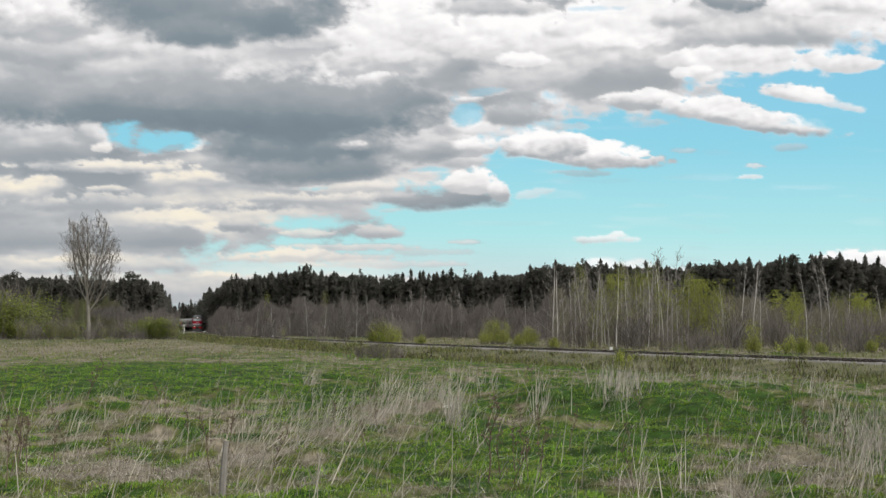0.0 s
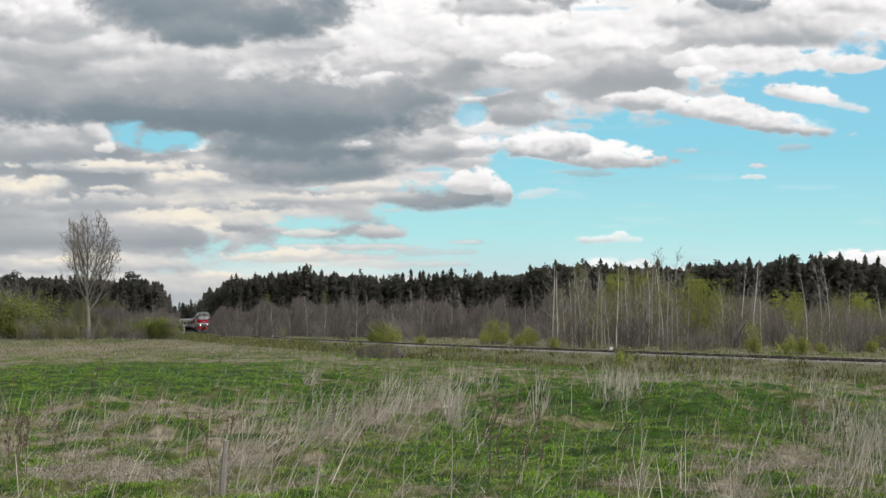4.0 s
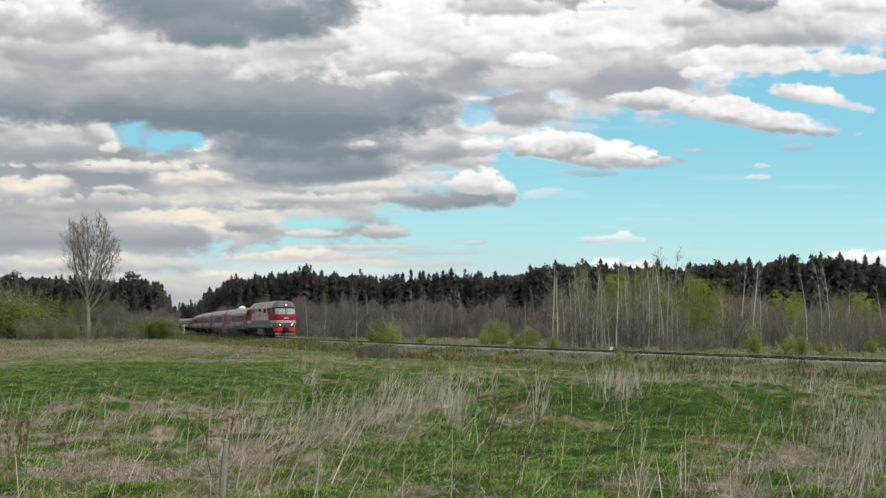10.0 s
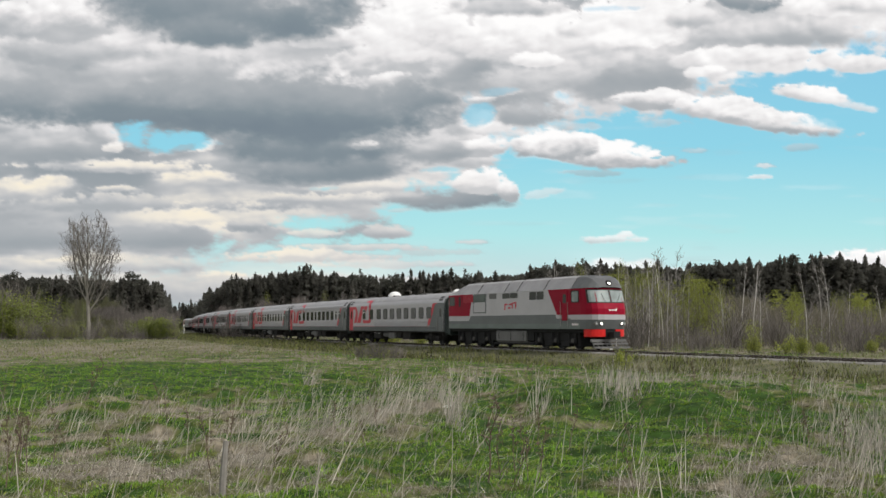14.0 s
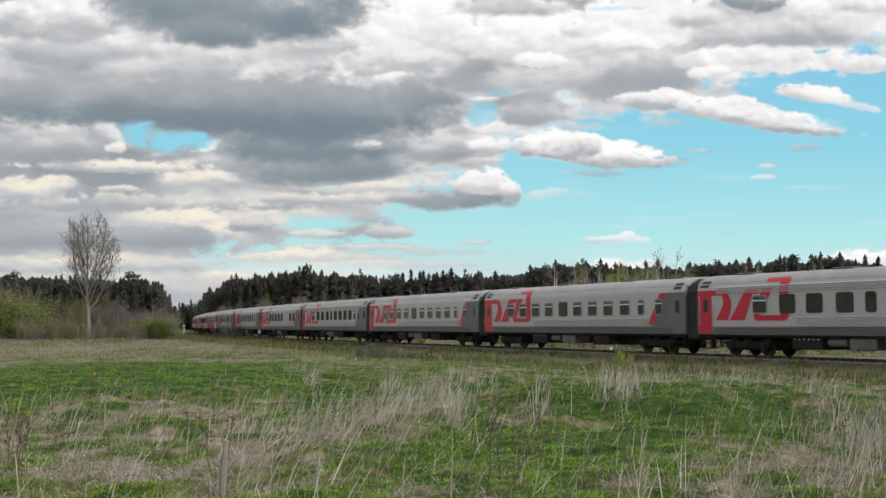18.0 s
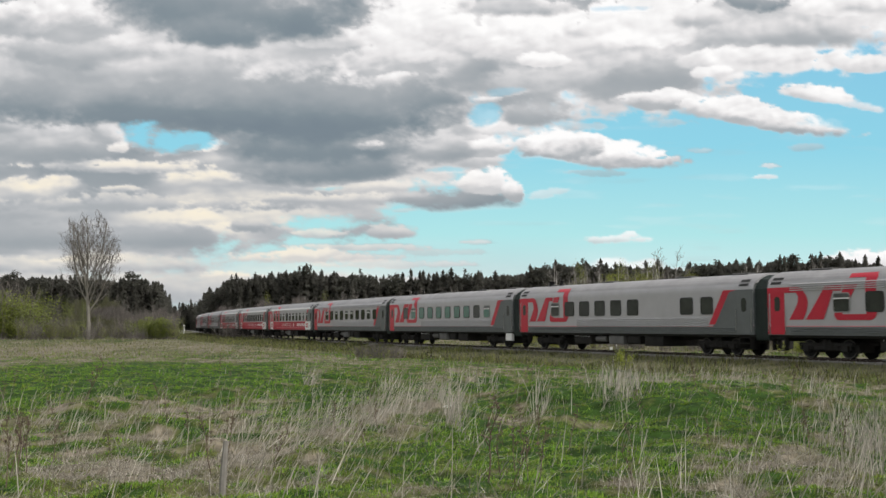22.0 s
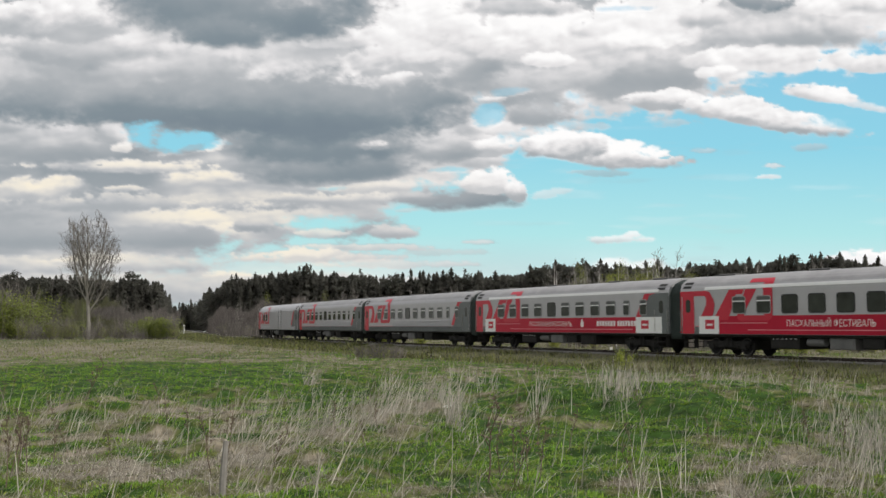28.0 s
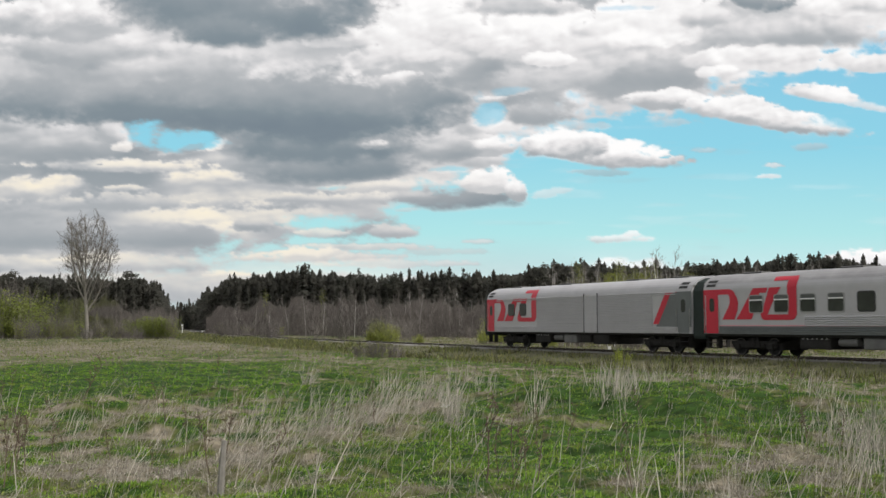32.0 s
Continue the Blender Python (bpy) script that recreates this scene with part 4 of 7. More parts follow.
        if kind == "baggage":
            wins = [(4.15, 0.8, 0), (5.75, 0.8, 0)]
        elif kind == "diner":
            wins = [(5.15, 0.95, 1)] + [(6.88 + 1.72 * i, 1.0, 0) for i in range(5)] + [(18.75, 1.0, 0), (20.45, 0.9, 0)]
        elif kind == "staff":
            wins = [(4.9, 0.75, 1), (6.9, 0.8, 0)] + [(8.92 + 1.72 * i, 0.92, 0) for i in range(8)]
        elif kind == "open":
            wins = [(5.2, 0.92, 1), (7.1, 0.92, 0), (8.85, 0.92, 0), (10.7, 0.92, 0), (12.2, 0.5, 0)] + [(13.75 + 1.69 * i, 0.92, 0) for i in range(4)] + [(20.3, 0.52, 1), (21.55, 0.5, 1)]
        elif kind == "sleeper":
            wins = [(5.37 + 1.73 * i, 0.95, 1 if i in (0, 2, 4, 5, 8) else 0) for i in range(10)]
        elif kind == "broad":
            wins = [(5.15, 0.9, 1), (6.93, 0.95, 1)] + [(8.7 + 1.755 * i, 0.97, 0) for i in range(7)] + [(20.9, 0.95, 1)]
        else:
            wins = [(4.45 + 1.73 * i, 0.92, 1) for i in range(4)] + [(11.4, 0.92, 2)] + [(13.13 + 1.73 * i, 0.92, 1) for i in range(4)] + [(19.95, 0.52, 1), (21.65, 0.62, 1)]
        if kind == "green":
            wins = [(4.30 + 1.745 * i, 0.92, 1 if i in (1, 9) else 0) for i in range(10)]
        for i, (x, w, tr) in enumerate(wins):
            pm = M_GLASS
            if kind == "green":
                pm = M_GLASS if i in (0, 8) else M_CURTAIN
            z0, z1 = (2.27, 3.12) if tr == 1 else (2.27, 3.14)
            if kind == "baggage":
                z0, z1 = 2.32, 3.1
            window(c, sg, x, w, z0, z1, pm, tr == 1)
        if kind == "baggage":
            g = Geo()
            for x in (13.45, 14.95):
                g.box(x - 0.03, x + 0.03, *sorted((sg * half, sg * (half + 0.05))), 1.16, 3.62)
            part("sliding_door_post", g, M_FRAME, c)
            g = Geo()
            plate(g, sg, rounded(13.5, 14.9, 1.2, 3.55, 0.04), half, half + 0.02)
            part("sliding_door", g, M_LIGHT, c, "light grey sliding luggage door")
        if banner:
            g = Geo()
            patch(g, sg, [(1.16, 3.62, 20.92), (2.12, 3.62, 20.92)], 0.016)
            part("banner_film", g, M_BANNER, c, "crimson advertising film along the waist")
            g = Geo()
            for z in (1.36, 1.72):
                patch(g, sg, [(z, 5.8 if z < 1.5 else 3.7, 20.6 if z < 1.5 else 7.2), (z + 0.045, 5.8 if z < 1.5 else 3.7, 20.6 if z < 1.5 else 7.2)], 0.024)
            part("banner_stripe", g, M_STRIPE, c)
            g = Geo()
            for a, b in ((2.05, 3.62), (20.92, 23.42)):
                patch(g, sg, [(1.16, a, b), (2.12, a, b)], 0.026)
            part("white_panel", g, M_WHITE, c, "white film panel")
            g = Geo()
            for a in (2.55, 21.45):
                patch(g, sg, [(1.42, a, a + 0.72), (1.92, a, a + 0.72)], 0.029)
            part("red_emblem", g, M_RED, c, "small red square emblem")
            g = Geo()
            for a in (2.55, 21.45):
                patch(g, sg, [(1.60, a + 0.12, a + 0.60), (1.72, a + 0.12, a + 0.60)], 0.032)
            part("emblem_bar", g, M_PALE, c)
            g = Geo()
            patch(g, sg, [(3.56, 2.5, 23.1), (3.74, 2.5, 23.1)], 0.02, 2)
            part("cornice_film", g, M_WHITE, c, "white film strip under the roof")
            # the festival's title; the second line is only bars
            cu = bpy.data.curves.new("lettering", "FONT")
            cu.body = "ПАСХАЛЬНЫЙ ФЕСТИВАЛЬ"
            cu.size = 0.46
            cu.align_x = "CENTER"
            tmp = new("lettering", cu)
            bpy.context.view_layer.update()
            me = bpy.data.meshes.new_from_object(tmp.evaluated_get(bpy.context.evaluated_depsgraph_get()))
            bpy.data.objects.remove(tmp)
            wid = max(v.co.x for v in me.vertices) - min(v.co.x for v in me.vertices)
            f = 5.4 / wid
            for v in me.vertices:
                x, z = v.co.x * f, v.co.y
                v.co = (11.2 - sg * x if sg > 0 else 11.2 + x, sg * (half + 0.025), 1.56 + z)
            me.materials.clear()
            me.materials.append(M_PALE)
            part("lettering", me, None, c, "pale capital letters")
            g = Geo()
            x = 16.8
            for w in (0.42, 0.36, 0.40, 0.36, 0.36, 0.42, 0.34, 0.0, 0.34, 0.36, 0.34, 0.32, 0.42, 0.36, 0.36):
                if w:
                    patch(g, sg, [(1.58, x, x + w * 0.62), (1.90, x, x + w * 0.62)], 0.024)
                x += (w or 0.2) * 0.78
            part("lettering_bars", g, M_PALE, c)
            g = Geo()
            patch(g, sg, [(1.52, 15.0, 15.3), (1.75, 14.95, 15.35), (1.95, 15.08, 15.22), (2.04, 15.12, 15.18)], 0.024)
            part("banner_emblem", g, M_PALE, c)
    if kind == "green":
        g = Geo()
        g.box(22.95, 23.85, -1.52, -1.30, 0.52, 1.06, 0.03)
        part("step_box", g, M_WHITE, c, "white box under the end door")
    # underframe and gear
    g = Geo()
    g.box(0.5, 24.04, -1.42, 1.42, 1.0, 1.13, 0.03)
    g.box(0.5, 24.04, -0.25, 0.25, 0.8, 1.0, 0.03)
    part("underframe", g, M_FRAME, c)
    rnd = random.Random(len(kind))
    x = 7.2
    for w, zb, name_, m_ in ((1.9, 0.42, "battery_box", M_FRAME), (1.1, 0.55, "air_tank", M_BOX), (1.5, 0.45, "equipment_box", M_BOX), (1.2, 0.5, "water_tank", M_FRAME), (1.7, 0.40, "equipment_box", M_FRAME)):
        g = Geo()
        if name_ == "air_tank":
            g.tube((x, 1.1, 0.78), (x + w, 1.1, 0.78), 0.2, 0.2, 10, True)
            part(name_, g, m_, c)
            g = Geo()
            g.tube((x, -1.1, 0.78), (x + w, -1.1, 0.78), 0.2, 0.2, 10, True)
        else:
            g.box(x, x + w, -1.35, 1.35, zb, 1.0, 0.04)
            for sg in (-1, 1):
                g.box(x + 0.1, x + w - 0.1, *sorted((sg * 1.35, sg * 1.37)), zb + 0.1, 0.92)
        eq = part(name_, g, m_, c)
        if name_ == "battery_box":
            g = Geo()
            for sg in (-1, 1):
                for i in range(6):
                    g.tube((x + 0.2 + i * 0.3, sg * 1.37, 0.93), (x + 0.2 + i * 0.3, sg * 1.40, 0.93), 0.03, 0.03, 6, True)
            part("vent_cap", g, M_WHITE, eq)
        x += w + rnd.uniform(0.25, 0.5)
    for e, a in ((-1, 0.5), (1, 24.04)):
        g = Geo()
        g.box(*sorted((a, a + e * 0.5)), -0.14, 0.14, 0.92, 1.16, 0.04)
        g.box(*sorted((a + e * 0.2, a + e * 0.49)), -0.24, 0.24, 0.88, 1.2, 0.05)
        part("coupler", g, M_BLACK, c)
    for x in (3.77, 20.77):
        bogie(c, x)
    if kind in ("diner", "green"):
        for x, r, h in ((2.9, 0.20, 0.24), (4.1, 0.15, 0.26)) if kind == "diner" else ((3.7, 0.16, 0.2), (5.4, 0.10, 0.3)):
            g = Geo()
            g.tube((x, -0.3, 4.30), (x, -0.3, 4.40 + h), r, r * 0.8, 10, True)
            g.tube((x, -0.3, 4.40 + h), (x, -0.3, 4.45 + h), r * 1.4, r * 1.2, 10, True)
            part("roof_pipe", g, M_BLACK, roof, "short dark roof ventilator")
    if dome:
        for x in (9.2, 23.3):
            g = Geo()
            rr = 0.62 if x < 15 else 0.33
            for i in range(5):
                a0, a1 = math.pi / 2 * i / 5, math.pi / 2 * (i + 1) / 5
                g.tube((x, 0, 4.42 + 0.45 * rr / 0.62 * math.sin(a0)), (x, 0, 4.42 + 0.45 * rr / 0.62 * math.sin(a1)), rr * math.cos(a0), max(0.02, rr * math.cos(a1)), 16)
            g.tube((x, 0, 4.36), (x, 0, 4.43), rr * 1.05, rr * 1.05, 16, True)
            part("aerial_dome", g, M_WHITE, roof, "white aerial dome")
    return c


def locomotive():
    c = thing("diesel_locomotive", "red and grey diesel locomotive with lit headlamps", "locomotive")
    H = 1.54
    # lower body, then the sloping roof
    g = Geo()
    g.sweep([(H, 1.38), (H, 2.02), (H, 2.10), (H, 4.06), (-H, 4.06), (-H, 2.10), (-H, 2.02), (-H, 1.38)], 0.42, 18.6, 1, True, [1, 1, 0, 0, 0, 1, 1, 1])
    part("body", g, [M_LIGHT, M_BAND], c)
    rp = [(H + 0.01, 4.05), (1.02, 4.80), (0.72, 4.94), (-0.72, 4.94), (-1.02, 4.80), (-H - 0.01, 4.05)]
    for a, b in ((2.5, 5.30), (5.50, 9.50), (9.70, 11.40), (11.60, 15.10), (15.30, 18.66)):
        g = Geo()
        g.sweep(rp, a, b)
        part("roof_panel", g, M_ROOF, c)
    g = Geo()
    g.sweep([(y * 0.985, z - 0.03) for y, z in rp], 2.4, 18.8)
    part("roof_frame", g, M_GASKET, c)
    g = Geo()        # the rear roof end slopes down
    n0 = len(g.v)
    low = [(H + 0.005, 4.05), (1.3, 4.15), (0.72, 4.3), (-0.72, 4.3), (-1.3, 4.15), (-H - 0.005, 4.05)]
    g.v += [(0.42, y, z) for y, z in low] + [(2.48, y, z) for y, z in rp]
    for i in range(5):
        g.f.append((n0 + i, n0 + 6 + i, n0 + 7 + i, n0 + 1 + i))
        g.k.append(0)
    g.f += [(n0, n0 + 1, n0 + 2, n0 + 3, n0 + 4, n0 + 5)]
    g.k += [0]
    part("rear_roof", g, M_ROOF, c)
    for x0, x1, zz in ((3.2, 4.2, 5.02), (7.2, 8.6, 5.0), (12.2, 13.8, 5.02), (16.0, 16.8, 5.0)):
        g = Geo()
        g.box(x0, x1, -0.5, 0.5, 4.92, zz, 0.03)
        part("roof_hatch", g, M_BOX, c)
    # cab: rings that round off towards the nose
    def cab_ring(x_low, x_mid, x_top, h):
        return [(x_low, -h, 1.38), (x_mid, -h, 2.0), (x_mid, -h, 2.32), (x_mid, -h, 2.7), (x_top, -h * 0.985, 4.06),
                (x_top, h * 0.985, 4.06), (x_mid, h, 2.7), (x_mid, h, 2.32), (x_mid, h, 2.0), (x_low, h, 1.38)]
    nose = [(0.2, 20.95, 21.22, 20.70), (0.6, 20.93, 21.19, 20.68), (1.02, 20.83, 21.06, 20.58), (1.30, 20.60, 20.80, 20.38), (1.47, 20.20, 20.35, 20.02), (H, 19.75, 19.85, 19.65)]
    rings = [cab_ring(18.6, 18.6, 18.6, H)] + [cab_ring(a, b, c_, h) for h, a, b, c_ in reversed(nose)]

    def nose_x(y, k):
        """How far forward the nose reaches: k 1 at its foot, 2 at its middle, 3 under the roof."""
        return float(np.interp(abs(y), [r[0] for r in nose], [r[k] for r in nose]))
    g = Geo()
    kseg = [1, 3, 2, 2, 2, 2, 2, 3, 1, 1]
    for a, b in zip(rings, rings[1:]):
        for i in range(9):
            g.face([a[i], b[i], b[i + 1], a[i + 1]], kseg[i])
    last = rings[-1]
    for i in range(4):
        g.face([last[i], last[9 - i], last[8 - i], last[i + 1]], kseg[i])
    cab = part("cab", g, [M_LIGHT, M_BAND, M_CRIMSON, M_LIGHT], c, "bright red cab with a pale waist band")
    # cab roof, sloping forwards with a rounded brow
    g = Geo()
    sect = [(18.76, rp), (19.9, [(H + 0.01, 4.05), (1.05, 4.78), (0.72, 4.90), (-0.72, 4.90), (-1.05, 4.78), (-H - 0.01, 4.05)]),
            (20.40, [(1.36, 4.06), (1.0, 4.62), (0.66, 4.74), (-0.66, 4.74), (-1.0, 4.62), (-1.36, 4.06)]),
            (20.74, [(1.02, 4.07), (0.82, 4.32), (0.55, 4.42), (-0.55, 4.42), (-0.82, 4.32), (-1.02, 4.07)]),
            (20.86, [(0.9, 4.05), (0.7, 4.08), (0.5, 4.1), (-0.5, 4.1), (-0.7, 4.08), (-0.9, 4.05)])]
    for (xa, pa), (xb, pb) in zip(sect, sect[1:]):
        for i in range(5):
            g.face([(xa, *pa[i]), (xa, *pa[i + 1]), (xb, *pb[i + 1]), (xb, *pb[i])][::-1])
    part("cab_roof", g, M_ROOF_D, c, "darker grey cab roof")
    # top headlamp
    g = Geo()
    g.tube((20.5, 0, 4.36), (20.82, 0, 4.36), 0.21, 0.19, 12, True)
    hl = part("top_headlamp", g, M_BLACK, c, "round headlamp above the windscreen")
    g = Geo()
    g.tube((20.825, 0, 4.36), (20.835, 0, 4.36), 0.05, 0.05, 12, True)
    part("lamp_glass", g, M_LAMP, hl)
    # windscreens
    for sg in (-1, 1):
        g = Geo()
        def scr(y, z):
            q = (z - 2.7) / 1.36
            return (nose_x(y, 2) * (1 - q) + nose_x(y, 3) * q + 0.02, y, z)
        cols = [0.05, 0.45, 0.85, 1.10, 1.28, 1.38]
        for i in range(5):
            a, b = sg * cols[i], sg * cols[i + 1]
            q = [scr(a, 3.14), scr(b, 3.14), scr(b, 3.90), scr(a, 3.90)]
            g.face(q if sg > 0 else q[::-1])
        ws = part("windscreen", g, M_CAB, cab, "windscreen with a pale reflection painted on")
        g = Geo()
        for i in range(5):
            a, b = sg * cols[i], sg * cols[i + 1]
            for z0, z1 in ((3.08, 3.14), (3.90, 3.96)):
                q = [scr(a, z0), scr(b, z0), scr(b, z1), scr(a, z1)]
                q = [(x + 0.008, y, z) for x, y, z in q]
                g.face(q if sg > 0 else q[::-1])
        for y0 in (sg * 0.01, sg * 1.36):
            q = [scr(y0, 3.08), scr(y0 + sg * 0.06, 3.08), scr(y0 + sg * 0.06, 3.96), scr(y0, 3.96)]
            q = [(x + 0.008, y, z) for x, y, z in q]
            g.face(q if sg > 0 else q[::-1])
        part("screen_gasket", g, M_GASKET, cab)
        g = Geo()
        g.tube((21.10, sg * 0.45, 3.12), (20.98, sg * 0.75, 3.7), 0.012, 0.012, 4, True)
        part("wiper", g, M_GASKET, cab)
        # headlamps low on the nose
        g = Geo()
        for yy in (0.78, 1.08):
            xx = 21.04 if yy < 1 else 20.92
            g.tube((xx - 0.25, sg * yy, 1.74), (xx + 0.06, sg * yy, 1.74), 0.16, 0.14, 10, True)
        hl = part("headlamp", g, M_BOX, c, "lit round headlamp in a grey housing")
        g = Geo()
        g.tube((21.105, sg * 0.78, 1.74), (21.115, sg * 0.78, 1.74), 0.045, 0.045, 10, True)
        part("lamp_glass", g, M_LAMP, hl)
        g = Geo()
        g.tube((20.985, sg * 1.08, 1.74), (20.995, sg * 1.08, 1.74), 0.07, 0.07, 10, True)
        part("marker_lamp", g, M_LAMP_DIM, hl)
        # red skirt beside the coupler
        g = Geo()
        ys = [0.40, 0.65, 0.90, 1.10, 1.28, 1.42]
        for a, b in zip(ys, ys[1:]):
            pa, pb = nose_x(a, 1) + 0.03, nose_x(b, 1) + 0.03
            for q in ([(pa, sg * a, 0.90), (pb, sg * b, 0.90), (pb, sg * b, 1.37), (pa, sg * a, 1.37)], [(pa, sg * a, 0.90), (20.1, sg * a, 0.84), (20.1, sg * b, 0.84), (pb, sg * b, 0.90)]):
                g.face(q if sg > 0 else q[::-1])
        for y in (0.40, 1.42):
            x1 = nose_x(y, 1) + 0.03
            q = [(20.0, sg * y, 0.84), (x1, sg * y, 0.90), (x1, sg * y, 1.37), (20.0, sg * y, 1.37)]
            g.face(q if (sg < 0) == (y > 1) else q[::-1])
        part("bumper_skirt", g, M_ORANGE, c, "orange-red skirt under the nose")
        # cab side window and door
        g = Geo()
        ring(g, sg, rounded(18.72, 19.62, 3.12, 3.92, 0.1), rounded(18.79, 19.55, 3.19, 3.85, 0.08), H, H + 0.025)
        w = part("cab_window", g, M_GASKET, c)
        g = Geo()
        plate(g, sg, rounded(18.79, 19.55, 3.19, 3.85, 0.08), H, H + 0.012)
        part("pane", g, M_CAB, w)
        g = Geo()
        plate(g, sg, rounded(17.55, 18.25, 1.95, 3.95, 0.08), H + 0.006, H + 0.025)
        d = part("cab_door", g, M_CRIMSON, c, "red cab door")
        g = Geo()
        plate(g, sg, rounded(17.7, 18.1, 3.1, 3.7, 0.08), H + 0.025, H + 0.03)
        part("pane", g, M_GLASS, d)
        for x in (17.45, 18.35):
            g = Geo()
            g.tube((x, sg * (H + 0.06), 1.5), (x, sg * (H + 0.06), 3.2), 0.018, 0.018, 5, True)
            part("handrail", g, M_STEEL, c)
        # red side fields
        g = Geo()
        def fld(rows, off=0.006):
            for (z0, a0, b0), (z1, a1, b1) in zip(rows, rows[1:]):
                q = [(a0, sg * (H + off), z0), (b0, sg * (H + off), z0), (b1, sg * (H + off), z1), (a1, sg * (H + off), z1)]
                g.face(q if sg < 0 else q[::-1])
        fld([(2.32, 16.95, 18.62), (4.05, 15.75, 18.62)])
        fld([(2.32, 18.6, 19.7), (2.7, 18.6, 19.7)], 0.004)
        part("side_field", g, M_CRIMSON, c, "red slanting field behind the cab")
        g = Geo()
        fld([(2.36, 0.44, 4.05), (3.25, 0.44, 4.35), (4.05, 0.44, 4.62)])
        part("rear_field", g, M_CRIMSON, c, "red field at the rear end")
        g = Geo()
        fld([(1.98, 0.44, 4.0), (2.34, 0.44, 4.1)], 0.008)
        part("rear_band", g, M_LIGHT, c)
        g = Geo()
        fld([(1.74, 3.75, 17.05), (2.36, 4.3, 16.75)], 0.009)
        part("waist_band", g, M_BAND, c)
        g = Geo()
        fld([(1.40, 0.44, 19.72), (1.75, 0.44, 19.75)], 0.0095)
        part("lower_band", g, M_BAND_L, c, "paler green-grey skirt band")
        g = Geo()
        fld([(2.08, 16.9, 19.82), (2.31, 16.75, 19.82)], 0.010)
        part("pale_band", g, M_LIGHT, c)
        # louvres and engine-room windows
        for a, b, z0, z1, mm, nm in ((3.0, 4.7, 3.42, 3.98, M_BANNER, "red_louvre"), (4.85, 6.65, 3.4, 4.0, M_BAND_L, "louvre"), (4.78, 6.76, 2.62, 3.36, M_LIGHT, "side_hatch"),
                                 (7.35, 8.45, 3.62, 4.0, M_BOX, "side_panel"), (9.4, 10.45, 3.6, 3.98, M_GLASS, "engine_room_window"), (10.55, 11.6, 3.6, 3.98, M_GLASS, "engine_room_window"),
                                 (13.3, 14.2, 3.42, 3.98, M_GLASS, "engine_room_window"), (14.3, 15.2, 3.42, 3.98, M_GLASS, "engine_room_window"), (0.55, 1.5, 3.2, 3.9, M_GLASS, "rear_window"), (2.2, 2.55, 3.1, 3.9, M_GASKET, "rear_door_pane")):
            g = Geo()
            plate(g, sg, rounded(a, b, z0, z1, 0.04), H, H + 0.02)
            p = part(nm, g, mm, c)
            if "louvre" in nm:
                g = Geo()
                for i in range(7):
                    z = z0 + 0.04 + i * (z1 - z0 - 0.06) / 7
                    g.box(a + 0.05, b - 0.05, *sorted((sg * (H + 0.018), sg * (H + 0.05))), z, z + 0.03)
                part("slat", g, mm, p)
        g = Geo()
        ring(g, sg, rounded(4.72, 6.82, 2.56, 4.03, 0.04), rounded(4.80, 6.74, 2.64, 3.95, 0.03), H, H + 0.03)
        part("hatch_frame", g, M_BAND, c, "dark frame round the radiator hatch")
        # small red side emblem, plain bars
        g = Geo()
        for a, b, z0, z1 in ((9.65, 9.82, 2.75, 3.22), (9.82, 10.15, 3.1, 3.22), (10.2, 10.55, 2.85, 2.97), (10.3, 10.85, 3.1, 3.22), (10.75, 10.92, 2.85, 3.3), (11.0, 11.35, 3.2, 3.32), (11.25, 11.4, 2.85, 3.3)):
            q = [(a, sg * (H + 0.011), z0), (b, sg * (H + 0.011), z0), (b + 0.05, sg * (H + 0.011), z1), (a + 0.05, sg * (H + 0.011), z1)]
            g.face(q if sg < 0 else q[::-1])
        part("side_emblem", g, M_RED, c)
        g = Geo()
        for i in range(4):
            x = 18.8 + i * 0.2
            q = [(x, sg * (H + 0.011), 1.62), (x + 0.14, sg * (H + 0.011), 1.62), (x + 0.14, sg * (H + 0.011), 1.76), (x, sg * (H + 0.011), 1.76)]
            g.face(q if sg < 0 else q[::-1])
        part("number_bars", g, M_PALE, c)
    g = Geo()
    for a, b in ((-0.30, -0.12), (-0.08, 0.08), (0.12, 0.32)):
        g.face([(21.235, a, 2.58), (21.235, b, 2.58), (21.20, b, 2.74), (21.20, a, 2.74)])
    part("nose_emblem", g, M_WHITE, c, "white bars on the nose")
    g = Geo()
    g.box(20.9, 21.5, -0.16, 0.16, 0.88, 1.2, 0.04)
    g.box(21.2, 21.7, -0.26, 0.26, 0.82, 1.24, 0.05)
    part("coupler", g, M_BLACK, c)
    g = Geo()
    for i in range(9):
        y = -1.3 + i * 0.325
        g.tube((20.75, y, 0.62), (21.25 - 0.15 * abs(y), y, 0.16), 0.03, 0.03, 5, True)
    g.box(20.6, 20.8, -1.35, 1.35, 0.55, 0.72, 0.03)
    for xx, zz in ((21.15, 0.14), (20.95, 0.38)):
        g.box(xx - 0.03, xx + 0.06, -1.35, 1.35, zz, zz + 0.12, 0.02)
    part("pilot_grating", g, M_BOX, c, "grey track guard")
    g = Geo()
    g.box(0.45, 20.5, -1.35, 1.35, 1.15, 1.38, 0.03)
    g.box(20.4, 20.9, -0.42, 0.42, 0.8, 1.38, 0.03)
    part("underframe", g, M_BLACK, c)
    g = Geo()
    g.box(8.2, 12.6, -1.42, 1.42, 0.38, 1.32, 0.14)
    t = part("fuel_tank", g, M_BOX, c, "grey fuel tank")
    g = Geo()
    g.box(7.6, 13.4, -1.28, 1.28, 0.24, 0.40, 0.04)
